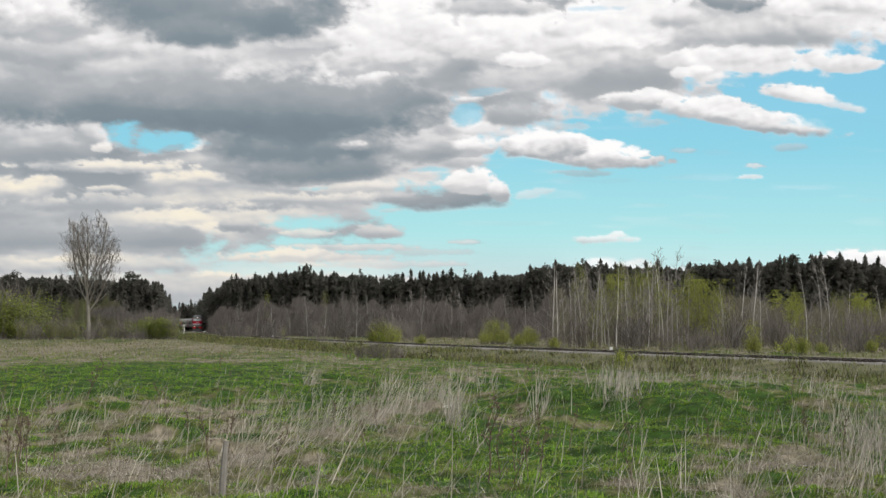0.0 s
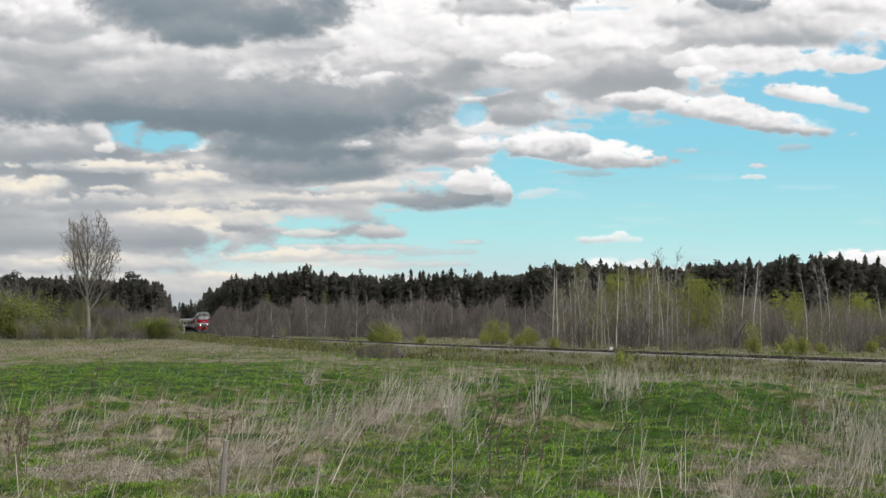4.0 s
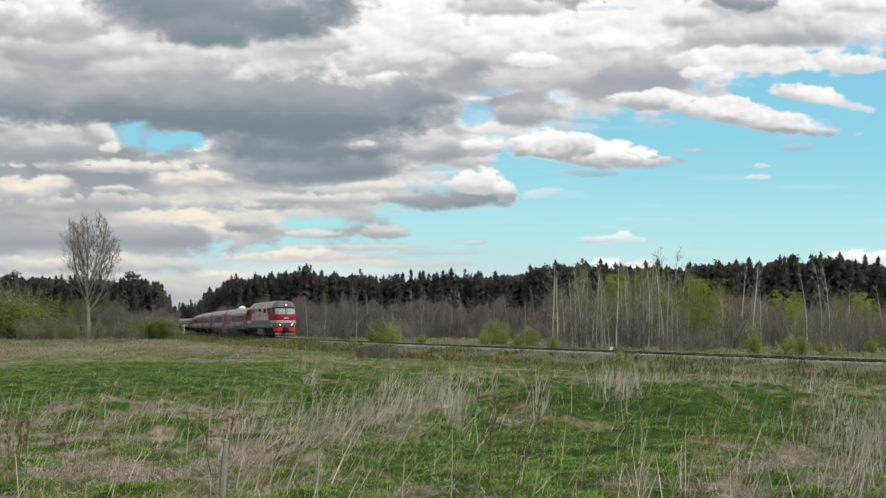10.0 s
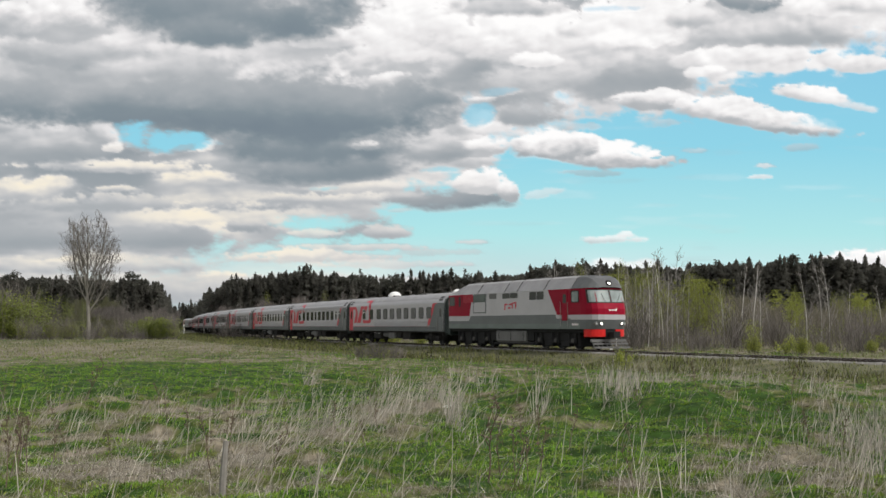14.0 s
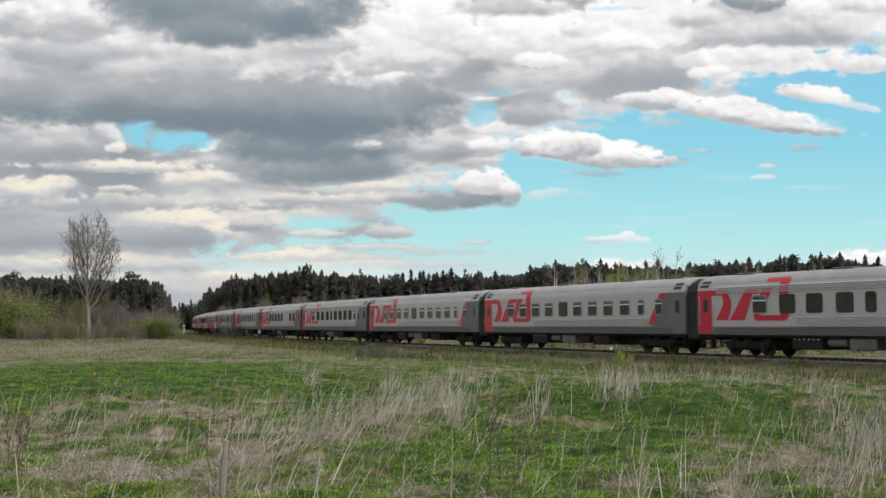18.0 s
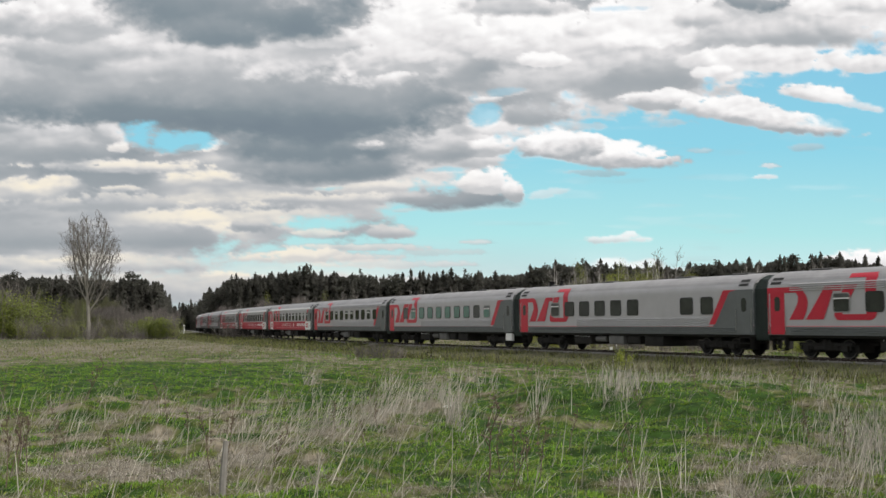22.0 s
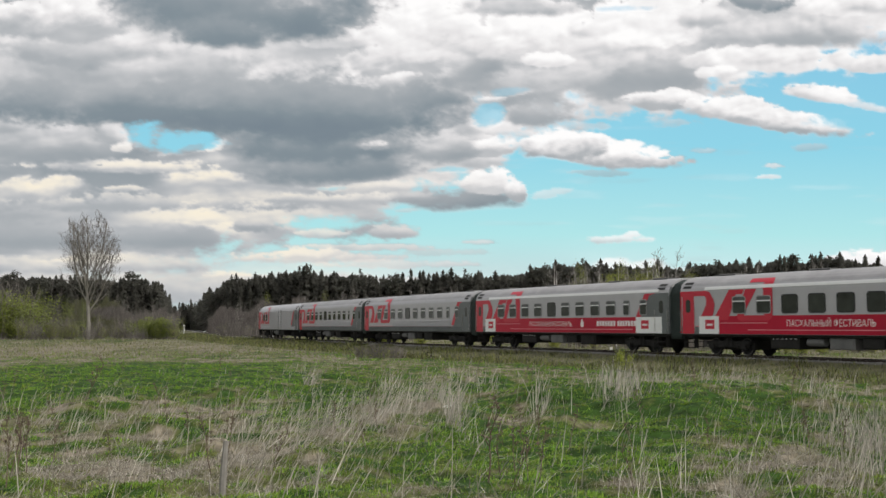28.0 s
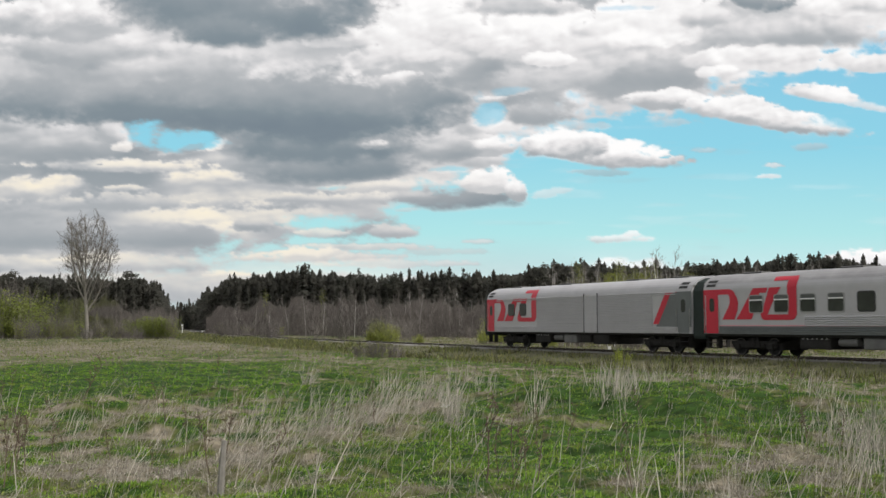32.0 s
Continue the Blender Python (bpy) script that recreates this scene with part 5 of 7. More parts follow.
    g.box(7.2, 8.25, -1.30, 1.30, 0.5, 1.25, 0.05)
    g.box(12.55, 13.5, -1.30, 1.30, 0.5, 1.25, 0.05)
    part("tank_cradle", g, M_BLACK, c)
    g = Geo()
    for x in (8.6, 10.4, 12.2):
        g.box(x - 0.03, x + 0.03, -1.435, 1.435, 0.42, 1.28, 0.14)
    part("tank_strap", g, M_FRAME, t)
    g = Geo()
    g.sweep([(1.36, 0.85), (1.42, 1.0), (1.42, 3.7), (1.0, 4.1), (-1.0, 4.1), (-1.42, 3.7), (-1.42, 1.0), (-1.36, 0.85)], -0.02, 0.40)
    part("gangway_bellows", g, M_RUBBER, c)
    for x in (4.35, 16.35):
        bogie(c, x, 0.61, (2.15, 0.0, -2.15), 5.6)
    return c


loco = locomotive()
LIV = "light grey coach, graphite skirt, red markings"
c_room = coach("plain", label=LIV + ", half-open vent windows")
c_staff = coach("staff", label=LIV + ", white aerial domes on roof", dome=True)
c_open = coach("open", label=LIV + ", ribbed sides, plain windows")
c_sleep = coach("sleeper", label=LIV + ", ribbed sides, some windows open")
c_diner = coach("diner", name="dining_coach", label=LIV + ", broad dining-room windows")
c_green = coach("green", label=LIV + ", green curtains in windows")
c_fest = coach("plain", label=LIV + ", crimson festival banner on side", banner="yes")
c_fest_b = coach("broad", label=LIV + ", crimson festival banner, broad windows", banner="yes")
c_bag = coach("baggage", name="baggage_coach", label="light grey ribbed baggage coach, sliding door, red markings")
I4 = Matrix.Identity(4)
train = [c_staff, c_open, c_room, copy_thing(c_room, I4), copy_thing(c_open, I4), c_diner, c_green, c_sleep,
         c_fest, c_fest_b, copy_thing(c_fest, I4), copy_thing(c_room, I4), copy_thing(c_room, I4), c_bag]


def vehicle_pose(s_rear, p_rear, p_front):
    xa, ya, _ = on_line(s_rear + p_rear)
    xb, yb, _ = on_line(s_rear + p_front)
    d = Vector((xb - xa, yb - ya, 0)).normalized()
    o = Vector((xa, ya, 0)) - d * p_rear
    return pose(o.x, o.y, 0, 0, 0, math.degrees(math.atan2(d.y, d.x)))
# ------------------------------------------------------------------ trees and bushes
def grow(gt, gw, p, d, length, r, lev, rng, deep, spread=38, up=0.12, kids=2, segs=3, bark_to=1, thin=0.012):
    """A limb with its branches: gt takes the stout wood, gw the twigs."""
    pts, radii = [p], [r]
    for i in range(segs):
        d = (d + Vector((rng.gauss(0, 0.13), rng.gauss(0, 0.13), rng.gauss(0, 0.08) + up))).normalized()
        q = p + d * (length / segs)
        r1 = max(r * (1 - 0.62 / segs), thin)
        pts.append(q)
        radii.append(r1)
        if lev < deep and (i > 0 or lev > 0):
            for _ in range(kids if i < segs - 1 else kids + 1):
                a = d.orthogonal().normalized()
                a.rotate(Matrix.Rotation(rng.uniform(0, 6.283), 3, d))
                t = radians(rng.uniform(0.55, 1.15) * spread)
                nd = (d * math.cos(t) + a * math.sin(t)).normalized()
                grow(gt, gw, p.lerp(q, rng.uniform(0.3, 1)), nd, length * rng.uniform(0.48, 0.72), max(r1 * 0.55, thin), lev + 1, rng, deep, spread, up, kids, segs, bark_to, thin)
        p, r = q, r1
    if len(pts) > 1:
        (gt if lev <= bark_to else gw).limb(pts, radii, 6 if lev == 0 else 4 if lev == 1 else 3)
    return p


def leaves(g, rng, centre, radii, n, size):
    """Small leaf sprays scattered through an uneven clump."""
    for _ in range(n):
        v = Vector((rng.gauss(0, 0.45), rng.gauss(0, 0.45), rng.gauss(0, 0.45)))
        c = Vector(centre) + Vector((v.x * radii[0], v.y * radii[1], v.z * radii[2]))
        a = Vector((rng.gauss(0, 1), rng.gauss(0, 1), rng.gauss(0, 0.7))).normalized()
        b = a.orthogonal().normalized()
        b.rotate(Matrix.Rotation(rng.uniform(0, 6.28), 3, a))
        s = size * rng.uniform(0.6, 1.4)
        g.face([tuple(c + a * s), tuple(c + b * s * 0.6), tuple(c - a * s * 0.5 - b * s * 0.5)])


def spruce(seed, h, wide):
    rng = random.Random(seed)
    t = thing("conifer", "tall dark green spruce at the forest edge", "tree", "conifers of the forest edge")
    g = Geo()
    g.limb([Vector((0, 0, -0.3)), Vector((0, 0, h * 0.55)), Vector((0, 0, h))], [0.20, 0.12, 0.02], 6)
    part("trunk", g, M_BARK, t)
    g = Geo()
    z = h * 0.05
    while z < h * 0.985:
        q = z / h
        r = wide * (1 - q) ** 0.66 * rng.uniform(0.8, 1.12) * (0.6 + 0.4 * min(1, q / 0.2)) + 0.16
        for b in range(10):
            a = rng.uniform(0, 6.283)
            rr = r * rng.uniform(0.6, 1.15)
            tip = Vector((rr * math.cos(a), rr * math.sin(a), z - 0.22 * rr + rng.uniform(-0.2, 0.2)))
            base = Vector((0, 0, z + 0.12 * rr))
            side = Vector((-math.sin(a), math.cos(a), 0))
            for j in range(6):
                c = base.lerp(tip, 0.25 + 0.75 * j / 5) + Vector((rng.gauss(0, 0.12), rng.gauss(0, 0.12), rng.gauss(0, 0.15)))
                w = 0.20 * rr * (1.1 - 0.5 * j / 5) + 0.11
                dr = Vector((rng.gauss(0, 0.4), rng.gauss(0, 0.4), -rng.uniform(0.3, 1.0))) * w * 1.7
                g.face([tuple(c + side * w), tuple(c - side * w * rng.uniform(0.5, 1)), tuple(c + dr + (tip - base).normalized() * w)])
        z += h * 0.026 * rng.uniform(0.8, 1.25)
    for _ in range(10):
        g.face([(rng.gauss(0, 0.08), rng.gauss(0, 0.08), h * 1.015), (rng.gauss(0, 0.25), rng.gauss(0, 0.25), h * 0.955), (rng.gauss(0, 0.25), rng.gauss(0, 0.25), h * 0.95)])
    part("crown", g, M_NEEDLE, t)
    return t


def pine(seed, h, wide):
    rng = random.Random(seed)
    t = thing("conifer", "dark pine with an uneven open crown", "tree", "conifers of the forest edge")
    gt, g = Geo(), Geo()
    gt.limb([Vector((0, 0, -0.3)), Vector((0.1, 0, h * 0.5)), Vector((0, 0.1, h * 0.97))], [0.2, 0.15, 0.03], 6)
    for i in range(44):
        q = rng.uniform(0.10, 0.98)
        a = rng.uniform(0, 6.283)
        r = wide * (1.12 - q) ** 0.55 * rng.uniform(0.25, 1.0) * (0.55 + 0.9 * max(0, q - 0.2))
        c = Vector((r * math.cos(a), r * math.sin(a), h * q))
        gt.tube((0, 0, h * q - 0.5 * r), c, 0.05, 0.02, 3)
        leaves(g, rng, c, (0.9, 0.9, 0.65), 46, 0.34)
    for q in (0.78, 0.85, 0.91, 0.97):
        leaves(g, rng, (0, 0, h * q), (0.35 + 2.6 * (1 - q), 0.35 + 2.6 * (1 - q), 0.7), 44, 0.27)
    part("trunk", gt, M_BARK, t)
    part("crown", g, M_PINE, t)
    return t


def bare_tree(seed, h, name="bare_tree", label="slender leafless grey-brown tree in a thicket", group="bare trees of the thicket", bark=None, twig=None,
              spread=30, deep=3, green=0, leaf_mat=None, r0=0.07, lean=0.05):
    rng = random.Random(seed)
    t = thing(name, label, "tree", group)
    gt, gw, gl = Geo(), Geo(), Geo()
    p, d, r = Vector((0, 0, -0.25)), Vector((rng.gauss(0, lean), rng.gauss(0, lean), 1)).normalized(), r0
    n = 11
    tips, pts, radii = [], [p], [r]
    for i in range(n):
        d = (d + Vector((rng.gauss(0, 0.035), rng.gauss(0, 0.035), 0.06))).normalized()
        q = p + d * (h + 0.25) / n
        r1 = r0 * (1 - (i + 1) / n) ** 0.8 + 0.012
        pts.append(q)
        radii.append(r1)
        if i >= 2:
            for _ in range(2 if i < n - 1 else 3):
                a = rng.uniform(0, 6.283)
                tl = radians(rng.uniform(0.7, 1.4) * spread)
                nd = Vector((math.cos(a) * math.sin(tl), math.sin(a) * math.sin(tl), math.cos(tl)))
                ll = h * 0.30 * (1.15 - (i / n)) * rng.uniform(0.6, 1.1)
                e = grow(gw, gw, p.lerp(q, rng.random()), nd, ll, r1 * 0.42 + 0.006, 4 - deep, rng, 3, 36, 0.10, 1, 3, -1)
                tips.append(e)
        p, r = q, r1
    gt.limb(pts, radii, 6)
    part("trunk", gt, bark or M_BARK, t)
    part("crown", gw, twig or M_TWIG, t)
    if green:
        for e in tips:
            leaves(gl, rng, e, (0.75, 0.75, 0.9), green, 0.068)
            leaves(gl, rng, e * 0.8 + Vector((0, 0, h * 0.1)), (0.75, 0.75, 1.0), green, 0.064)
        part("foliage", gl, leaf_mat or M_LEAF, t, "small fresh leaves")
    return t


def bush(seed, h, wide, leaf_mat, n, label, stems=16, size=0.07, name="bush", group=""):
    rng = random.Random(seed)
    t = thing(name, label, "bush", group)
    gw, gl = Geo(), Geo()
    for i in range(stems):
        a, tl = rng.uniform(0, 6.283), abs(rng.gauss(0, 0.30))
        b = Vector((rng.gauss(0, wide * 0.22), rng.gauss(0, wide * 0.22), -0.15))
        d = Vector((math.cos(a) * math.sin(tl), math.sin(a) * math.sin(tl), math.cos(tl)))
        e = grow(gw, gw, b, d, h * rng.uniform(0.6, 0.95), 0.022, 2, rng, 3, 30, 0.08, 1, 4, -1)
        if n:
            for q in (0.45, 0.7, 0.95):
                c = b.lerp(e, q)
                leaves(gl, rng, c, (wide * 0.26, wide * 0.26, h * 0.17), n // (stems * 3), size)
    part("brush", gw, M_TWIG, t)
    if n:
        part("foliage", gl, leaf_mat, t)
    return t


def plant(src, x, y, k, turn, kz=None):
    z = float(ground_z(x, y))
    return copy_thing(src, pose(x, y, z, 0, 0, turn) @ Matrix.Diagonal((k, k, kz or k, 1)))


def to_sx(cx):
    return (cx - 784) / FOCAL


def top_height(cy, d):
    """Height of a tree d metres off whose top stands at that height of the sky chart."""
    return (577.3 - cy) / FOCAL * d + EYE_H - FIELD


def forest():
    rng = random.Random(5)
    conifers = [spruce(1, 18, 2.3), spruce(2, 18, 2.7), spruce(3, 18, 2.0), spruce(4, 18, 2.5), pine(5, 18, 2.6), pine(6, 18, 2.9), pine(7, 18, 2.3)]
    tops_x = [-80, 0, 120, 200, 255, 282, 300, 312, 335, 352, 366, 400, 450, 520, 600, 690, 760, 850, 905, 960, 1010, 1060]
    tops_y = [486, 487, 489, 490, 489, 500, 526, 536, 534, 530, 508, 494, 486, 477, 480, 490, 484, 487, 483, 471, 463, 464]
    tops_x += [1110, 1150, 1200, 1280, 1335, 1385, 1430, 1482, 1510, 1570, 1650]
    tops_y += [469, 467, 471, 461, 463, 455, 462, 453, 458, 466, 462]
    dist_x, dist_y = [-80, 285, 300, 350, 372, 700, 1000, 1650], [375, 375, 560, 560, 330, 290, 262, 235]
    x = -90.0
    while x < 1660:
        d = float(np.interp(x, dist_x, dist_y)) + rng.uniform(-3, 3)
        h = top_height(float(np.interp(x, tops_x, tops_y)) + rng.choice((-8, -4, -1, 2, 4, 7, 11, 16)) + rng.uniform(-3, 3), d)
        sx, sy = spot(to_sx(x), d)
        k = h / 18.0
        plant(conifers[rng.choice((0, 1, 2, 3, 4, 5, 6, 0, 1, 3))], sx, sy, k * rng.uniform(0.95, 1.25), rng.uniform(0, 360), k)
        x += 7.2 * rng.uniform(0.6, 1.4)
    # the wood behind them, too dense to count
    rs = np.random.RandomState(15)
    tmpl = []
    for q in range(5):
        tri = []
        for z in np.linspace(0.03, 0.97, 27):
            for _ in range(9):
                a, r = rs.uniform(0, 6.283), (0.16 * (1 - z) ** 0.62 + 0.016) * rs.uniform(0.6, 1.15)
                c, s = math.cos(a), math.sin(a)
                w = r * 0.36 + 0.008
                tri.append([(r * c * 0.2, r * s * 0.2, z + 0.03), (r * c - s * w, r * s + c * w, z - 0.02), (r * c + s * w, r * s - c * w, z - rs.uniform(0.01, 0.05))])
        tri += [[(0.02, 0, 0.93), (-0.02, 0.01, 0.93), (0, 0, 1.01)], [(0, 0.02, 0.93), (0.01, -0.02, 0.93), (0, 0, 1.0)]]
        tmpl.append(np.array(tri).reshape(-1, 3))
    vv = []
    for dd, drop, step in ((6, 5, 5.0), (13, 9, 5.5), (22, 4, 5.5), (32, 7, 6.0)):
        x = -95.0
        while x < 1660:
            d = float(np.interp(x, dist_x, dist_y)) + dd + rs.uniform(-3, 3)
            h = top_height(float(np.interp(x, tops_x, tops_y)) + drop + rs.choice((-3, 0, 4, 8, 14)), d)
            sx, sy = spot(to_sx(x), d)
            vv.append(tmpl[rs.randint(5)] * np.array([h, h, h]) * np.array([rs.uniform(0.85, 1.3)] * 2 + [1]) + np.array([sx, sy, FIELD - 0.2]))
            x += step * rs.uniform(0.6, 1.4)
    vv = np.concatenate(vv)
    tagged(new("dense_wood", arrays("dense_wood", vv, np.arange(len(vv)).reshape(-1, 3), M_NEEDLE)), "dense dark conifer wood behind the edge", "wood", kind="stuff")
    for c in conifers:
        c.location = (*spot(to_sx(rng.uniform(400, 1500)), 330), FIELD)
        c.rotation_euler = (0, 0, rng.uniform(0, 6))

    # bare thicket before the conifers
    bares = [bare_tree(20 + i, 9.0, deep=2) for i in range(7)]
    hazy = [bare_tree(40 + i, 9.0, label="slender young birch with first yellow-green leaves", green=44, deep=2, name="budding_tree", group="budding trees of the thicket") for i in range(3)]
    dim = bare_tree(48, 9.0, label="young tree in dull green first leaf", green=50, deep=2, leaf_mat=M_LEAF_D, name="budding_tree", group="budding trees of the thicket")
    far_x, far_y = [0, 320, 380, 700, 960, 1010, 1600], [215, 235, 250, 215, 185, 175, 165]
    for row in range(2):
        x = -60.0
        while x < 1640:
            d = float(np.interp(x, far_x, far_y)) + row * 9 + rng.uniform(-4, 4)
            if 318 < x < 392:
                x += 8
                continue
            top = np.interp(x, [0, 150, 300, 400, 520, 640, 780, 960, 1000, 1230, 1290, 1600], [528, 535, 545, 548, 526, 524, 526, 528, 505, 505, 538, 540]) + rng.choice((-14, -4, 0, 6, 12, 18))
            h = top_height(float(top), d)
            src = rng.choice(hazy) if rng.random() < (0.26 if x > 1000 else 0.10 if x < 200 else 0.04) else rng.choice(bares)
            sx, sy = spot(to_sx(x), d)
            plant(src, sx, sy, h / 9.0, rng.uniform(0, 360))
            x += rng.uniform(11, 21)
    dim.location = (*spot(to_sx(70), 200), FIELD)
    for c in bares + hazy:
        c.location = (*spot(to_sx(rng.uniform(420, 1500)), 235), FIELD)

    # the near birch stand beyond the line
    birches = [bare_tree(60 + i, 9.5, "birch", "slim white-trunked birch with bare twigs", "birches beyond the track", M_BARK_B, M_TWIG_B, 34, 2, 0, None, 0.046, 0.025) for i in range(4)]
    budding = [bare_tree(70 + i, 9.5, "birch", "slim white-trunked birch with yellow-green young leaves", "birches beyond the track", M_BARK_B, M_TWIG, 44, 2, 60, M_LEAF, 0.050, 0.03) for i in range(3)]
    rows = [(978, 470, 112, 0), (986, 478, 116, 0), (999, 520, 108, 0), (1018, 480, 120, 0), (1028, 476, 113, 0), (1037, 482, 124, 0), (1048, 470, 118, 0), (1055, 486, 110, 0),
            (1064, 500, 107, 0), (1077, 492, 113, 0), (1090, 470, 109, 1), (1098, 486, 121, 0), (1113, 485, 115, 0), (1128, 478, 124, 1), (1137, 500, 108, 0), (1146, 476, 111, 0)]
    rows += [(1152, 485, 118, 0), (1165, 446, 128, 0), (1172, 452, 131, 0), (1180, 480, 115, 0), (1189, 492, 110, 0), (1200, 449, 127, 0), (1206, 474, 119, 0), (1216, 488, 112, 1),
             (1310, 472, 113, 0), (1330, 470, 118, 0), (1345, 498, 110, 0), (1280, 505, 108, 0), (1427, 480, 121, 0), (1452, 470, 117, 0), (1466, 474, 112, 0), (1500, 505, 125, 0)]
    rows += [(1404, 516, 100, 1), (1526, 520, 108, 1), (1560, 505, 118, 0), (1590, 500, 114, 0), (1362, 525, 122, 0), (1242, 500, 120, 1), (1258, 512, 116, 1), (1228, 496, 124, 1),
             (1270, 520, 122, 1), (1012, 490, 127, 0), (1070, 478, 129, 0), (1120, 474, 130, 0)]
    for cx, cy, d, leafy in rows:
        sx, sy = spot(to_sx(cx), d)
        k = top_height(cy, d) / 9.5
        plant((budding if leafy else birches)[rng.randrange(3)], sx, sy, k, rng.uniform(0, 360))
    for cx, cy, d in ((514, 550, 208), (608, 520, 212), (631, 536, 200), (730, 518, 206), (722, 530, 210), (800, 545, 195), (696, 542, 199), (455, 545, 222), (425, 540, 226), (870, 540, 192), (930, 530, 188), (765, 536, 205), (545, 528, 214), (575, 538, 206), (655, 526, 208), (745, 522, 200), (785, 528, 204), (815, 520, 196), (840, 534, 198), (900, 522, 190), (948, 512, 186), (480, 548, 216)):
        plant(birches[rng.randrange(4)], *spot(to_sx(cx), d), top_height(cy, d) / 9.5, rng.uniform(0, 360))
    for i in range(75):
        cx = rng.choice((rng.uniform(965, 1300), rng.uniform(965, 1250), rng.uniform(1300, 1600)))
        d = rng.uniform(108, 150)
        sx, sy = spot(to_sx(cx), d)
        src = rng.choice(bares) if rng.random() < 0.72 else rng.choice(hazy)
        plant(src, sx, sy, top_height(rng.uniform(488, 545) if cx < 1250 else rng.uniform(530, 570), d) / 9.0, rng.uniform(0, 360))
    for c in birches + budding:
        c.location = (*spot(to_sx(rng.uniform(1020, 1200)), 138), FIELD)
        c.rotation_euler = (0, 0, rng.uniform(0, 6))

    # fine brush and twigs between the stems
    n = 330000
    cx = rs.choice([0, 1, 2], n, p=[0.22, 0.42, 0.36])
    cx = np.choose(cx, [rs.uniform(-40, 316, n), rs.uniform(370, 965, n), rs.uniform(960, 1620, n)])
    d = np.interp(cx, [0, 316, 392, 960, 985, 1620], [208, 228, 238, 190, 140, 150]) + rs.uniform(-14, 34, n)
    lid = np.interp(cx, [0, 150, 300, 330, 372, 415, 470, 540, 640, 780, 960, 1000, 1200, 1600], [546, 548, 548, 560, 572, 552, 540, 532, 534, 536, 532, 512, 540, 556])
    lid = lid + 40 * (fbm(cx / 34, cx * 0, 77, 4) - 0.5) * 2
    hm = (577.3 - lid) / FOCAL * d + EYE_H - FIELD
    z0 = hm * rs.uniform(0, 1, n) ** 1.15 * 0.9
    ln = rs.uniform(0.45, 1.5, n)
    keep = rs.uniform(0, 1, n) < smooth(0.22, 0.58, fbm(cx / 22, d / 9, 79, 3))
    cx, d, z0, ln = cx[keep], d[keep], z0[keep], ln[keep]
    n = len(cx)
    bx, by = (cx - 784) / FOCAL * d, d
    lean = rs.normal(0, 0.48, (n, 2)) * ln[:, None]
    w = rs.uniform(0.008, 0.022, n) * (d / 180)
    base = np.stack([bx, by, FIELD - 0.1 + z0], 1)
    tip = base + np.stack([lean[:, 0], lean[:, 1], ln], 1)
    v = np.stack([base - np.stack([w, w * 0, w * 0], 1), base + np.stack([w, w * 0, w * 0], 1), tip], 1)
    west = cx <= 210 + 60 * np.sin(z0)
    for name, m_, label, pick in (("underbrush", M_HAZE, "dense grey-brown leafless brush and twigs", (cx < 975) & ~west), ("budding_underbrush", M_HAZE_O, "dense olive-grey brush with swelling buds", cx >= 975),
                                  ("greening_underbrush", M_HAZE_G, "dense dull green brush coming into leaf", west)):
        q = v[pick].reshape(-1, 3)
        tagged(new(name, arrays(name, q, np.arange(len(q)).reshape(-1, 3), m_)), label, "brush", kind="stuff")

    for i in range(30):
        cx = rng.choice((rng.uniform(-30, 130), rng.uniform(-30, 310)))
        d = rng.uniform(186, 206)
        plant(dim if i % 3 == 0 else rng.choice(bares), *spot(to_sx(cx), d), top_height(rng.uniform(528, 562), d) / 9.0, rng.uniform(0, 360))

    # young leaves hanging in the thicket, in loose clouds
    for name, m_, rows in (("young_birch_leaves", M_LEAF, [(1246, 550, 44, 54, 118, 15000), (1234, 512, 20, 16, 121, 4500), (1090, 500, 22, 14, 119, 2400), (1140, 500, 20, 14, 124, 1500), (1190, 525, 26, 26, 122, 2600), (1150, 555, 50, 44, 126, 2600), (1404, 545, 17, 26, 100, 4200), (1524, 535, 20, 15, 108, 4200), (1330, 588, 14, 20, 100, 1500), (1375, 530, 16, 16, 124, 1500), (1540, 600, 30, 12, 100, 1600), (1045, 570, 50, 36, 122, 1500)]),
                             ("young_bush_leaves", M_LEAF_D, [(4, 535, 14, 20, 178, 5000), (60, 578, 50, 14, 186, 5000), (125, 580, 40, 10, 192, 2600), (276, 574, 24, 12, 182, 5200), (60, 548, 60, 16, 212, 2400), (1450, 590, 60, 14, 110, 1600)])):
        gl = []
        for cx, cy, rx, ry, d, n in rows:
            px, py = cx + np.clip(rs.normal(0, 0.55, n), -1.2, 1.2) * rx, cy + np.clip(rs.normal(0, 0.55, n), -1.0, 1.3) * ry
            keep = fbm(px / 5, py / 5, 87, 3) > 0.40
            px, py = px[keep], py[keep]
            n = len(px)
            dd = d + rs.uniform(-3.5, 3.5, n)
            c = np.stack([(px - 784) / FOCAL * dd, dd, np.maximum(EYE_H + (577.3 - py) / FOCAL * dd, FIELD + 0.15)], 1)
            gl.append(c[:, None] + rs.normal(0, 1, (n, 3, 3)) * 0.050 * (d / 120) ** 0.8)
        v = np.concatenate(gl).reshape(-1, 3)
        tagged(new(name, arrays(name, v, np.arange(len(v)).reshape(-1, 3), m_)), "loose clouds of fresh yellow-green leaves", "leaves", kind="stuff")

    # bushes
    yellow = bush(81, 3.0, 1.9, M_LEAF_Y, 6500, "loose bush of yellow-green young willow", 30, 0.062, "willow_bush", "yellow-green bushes")
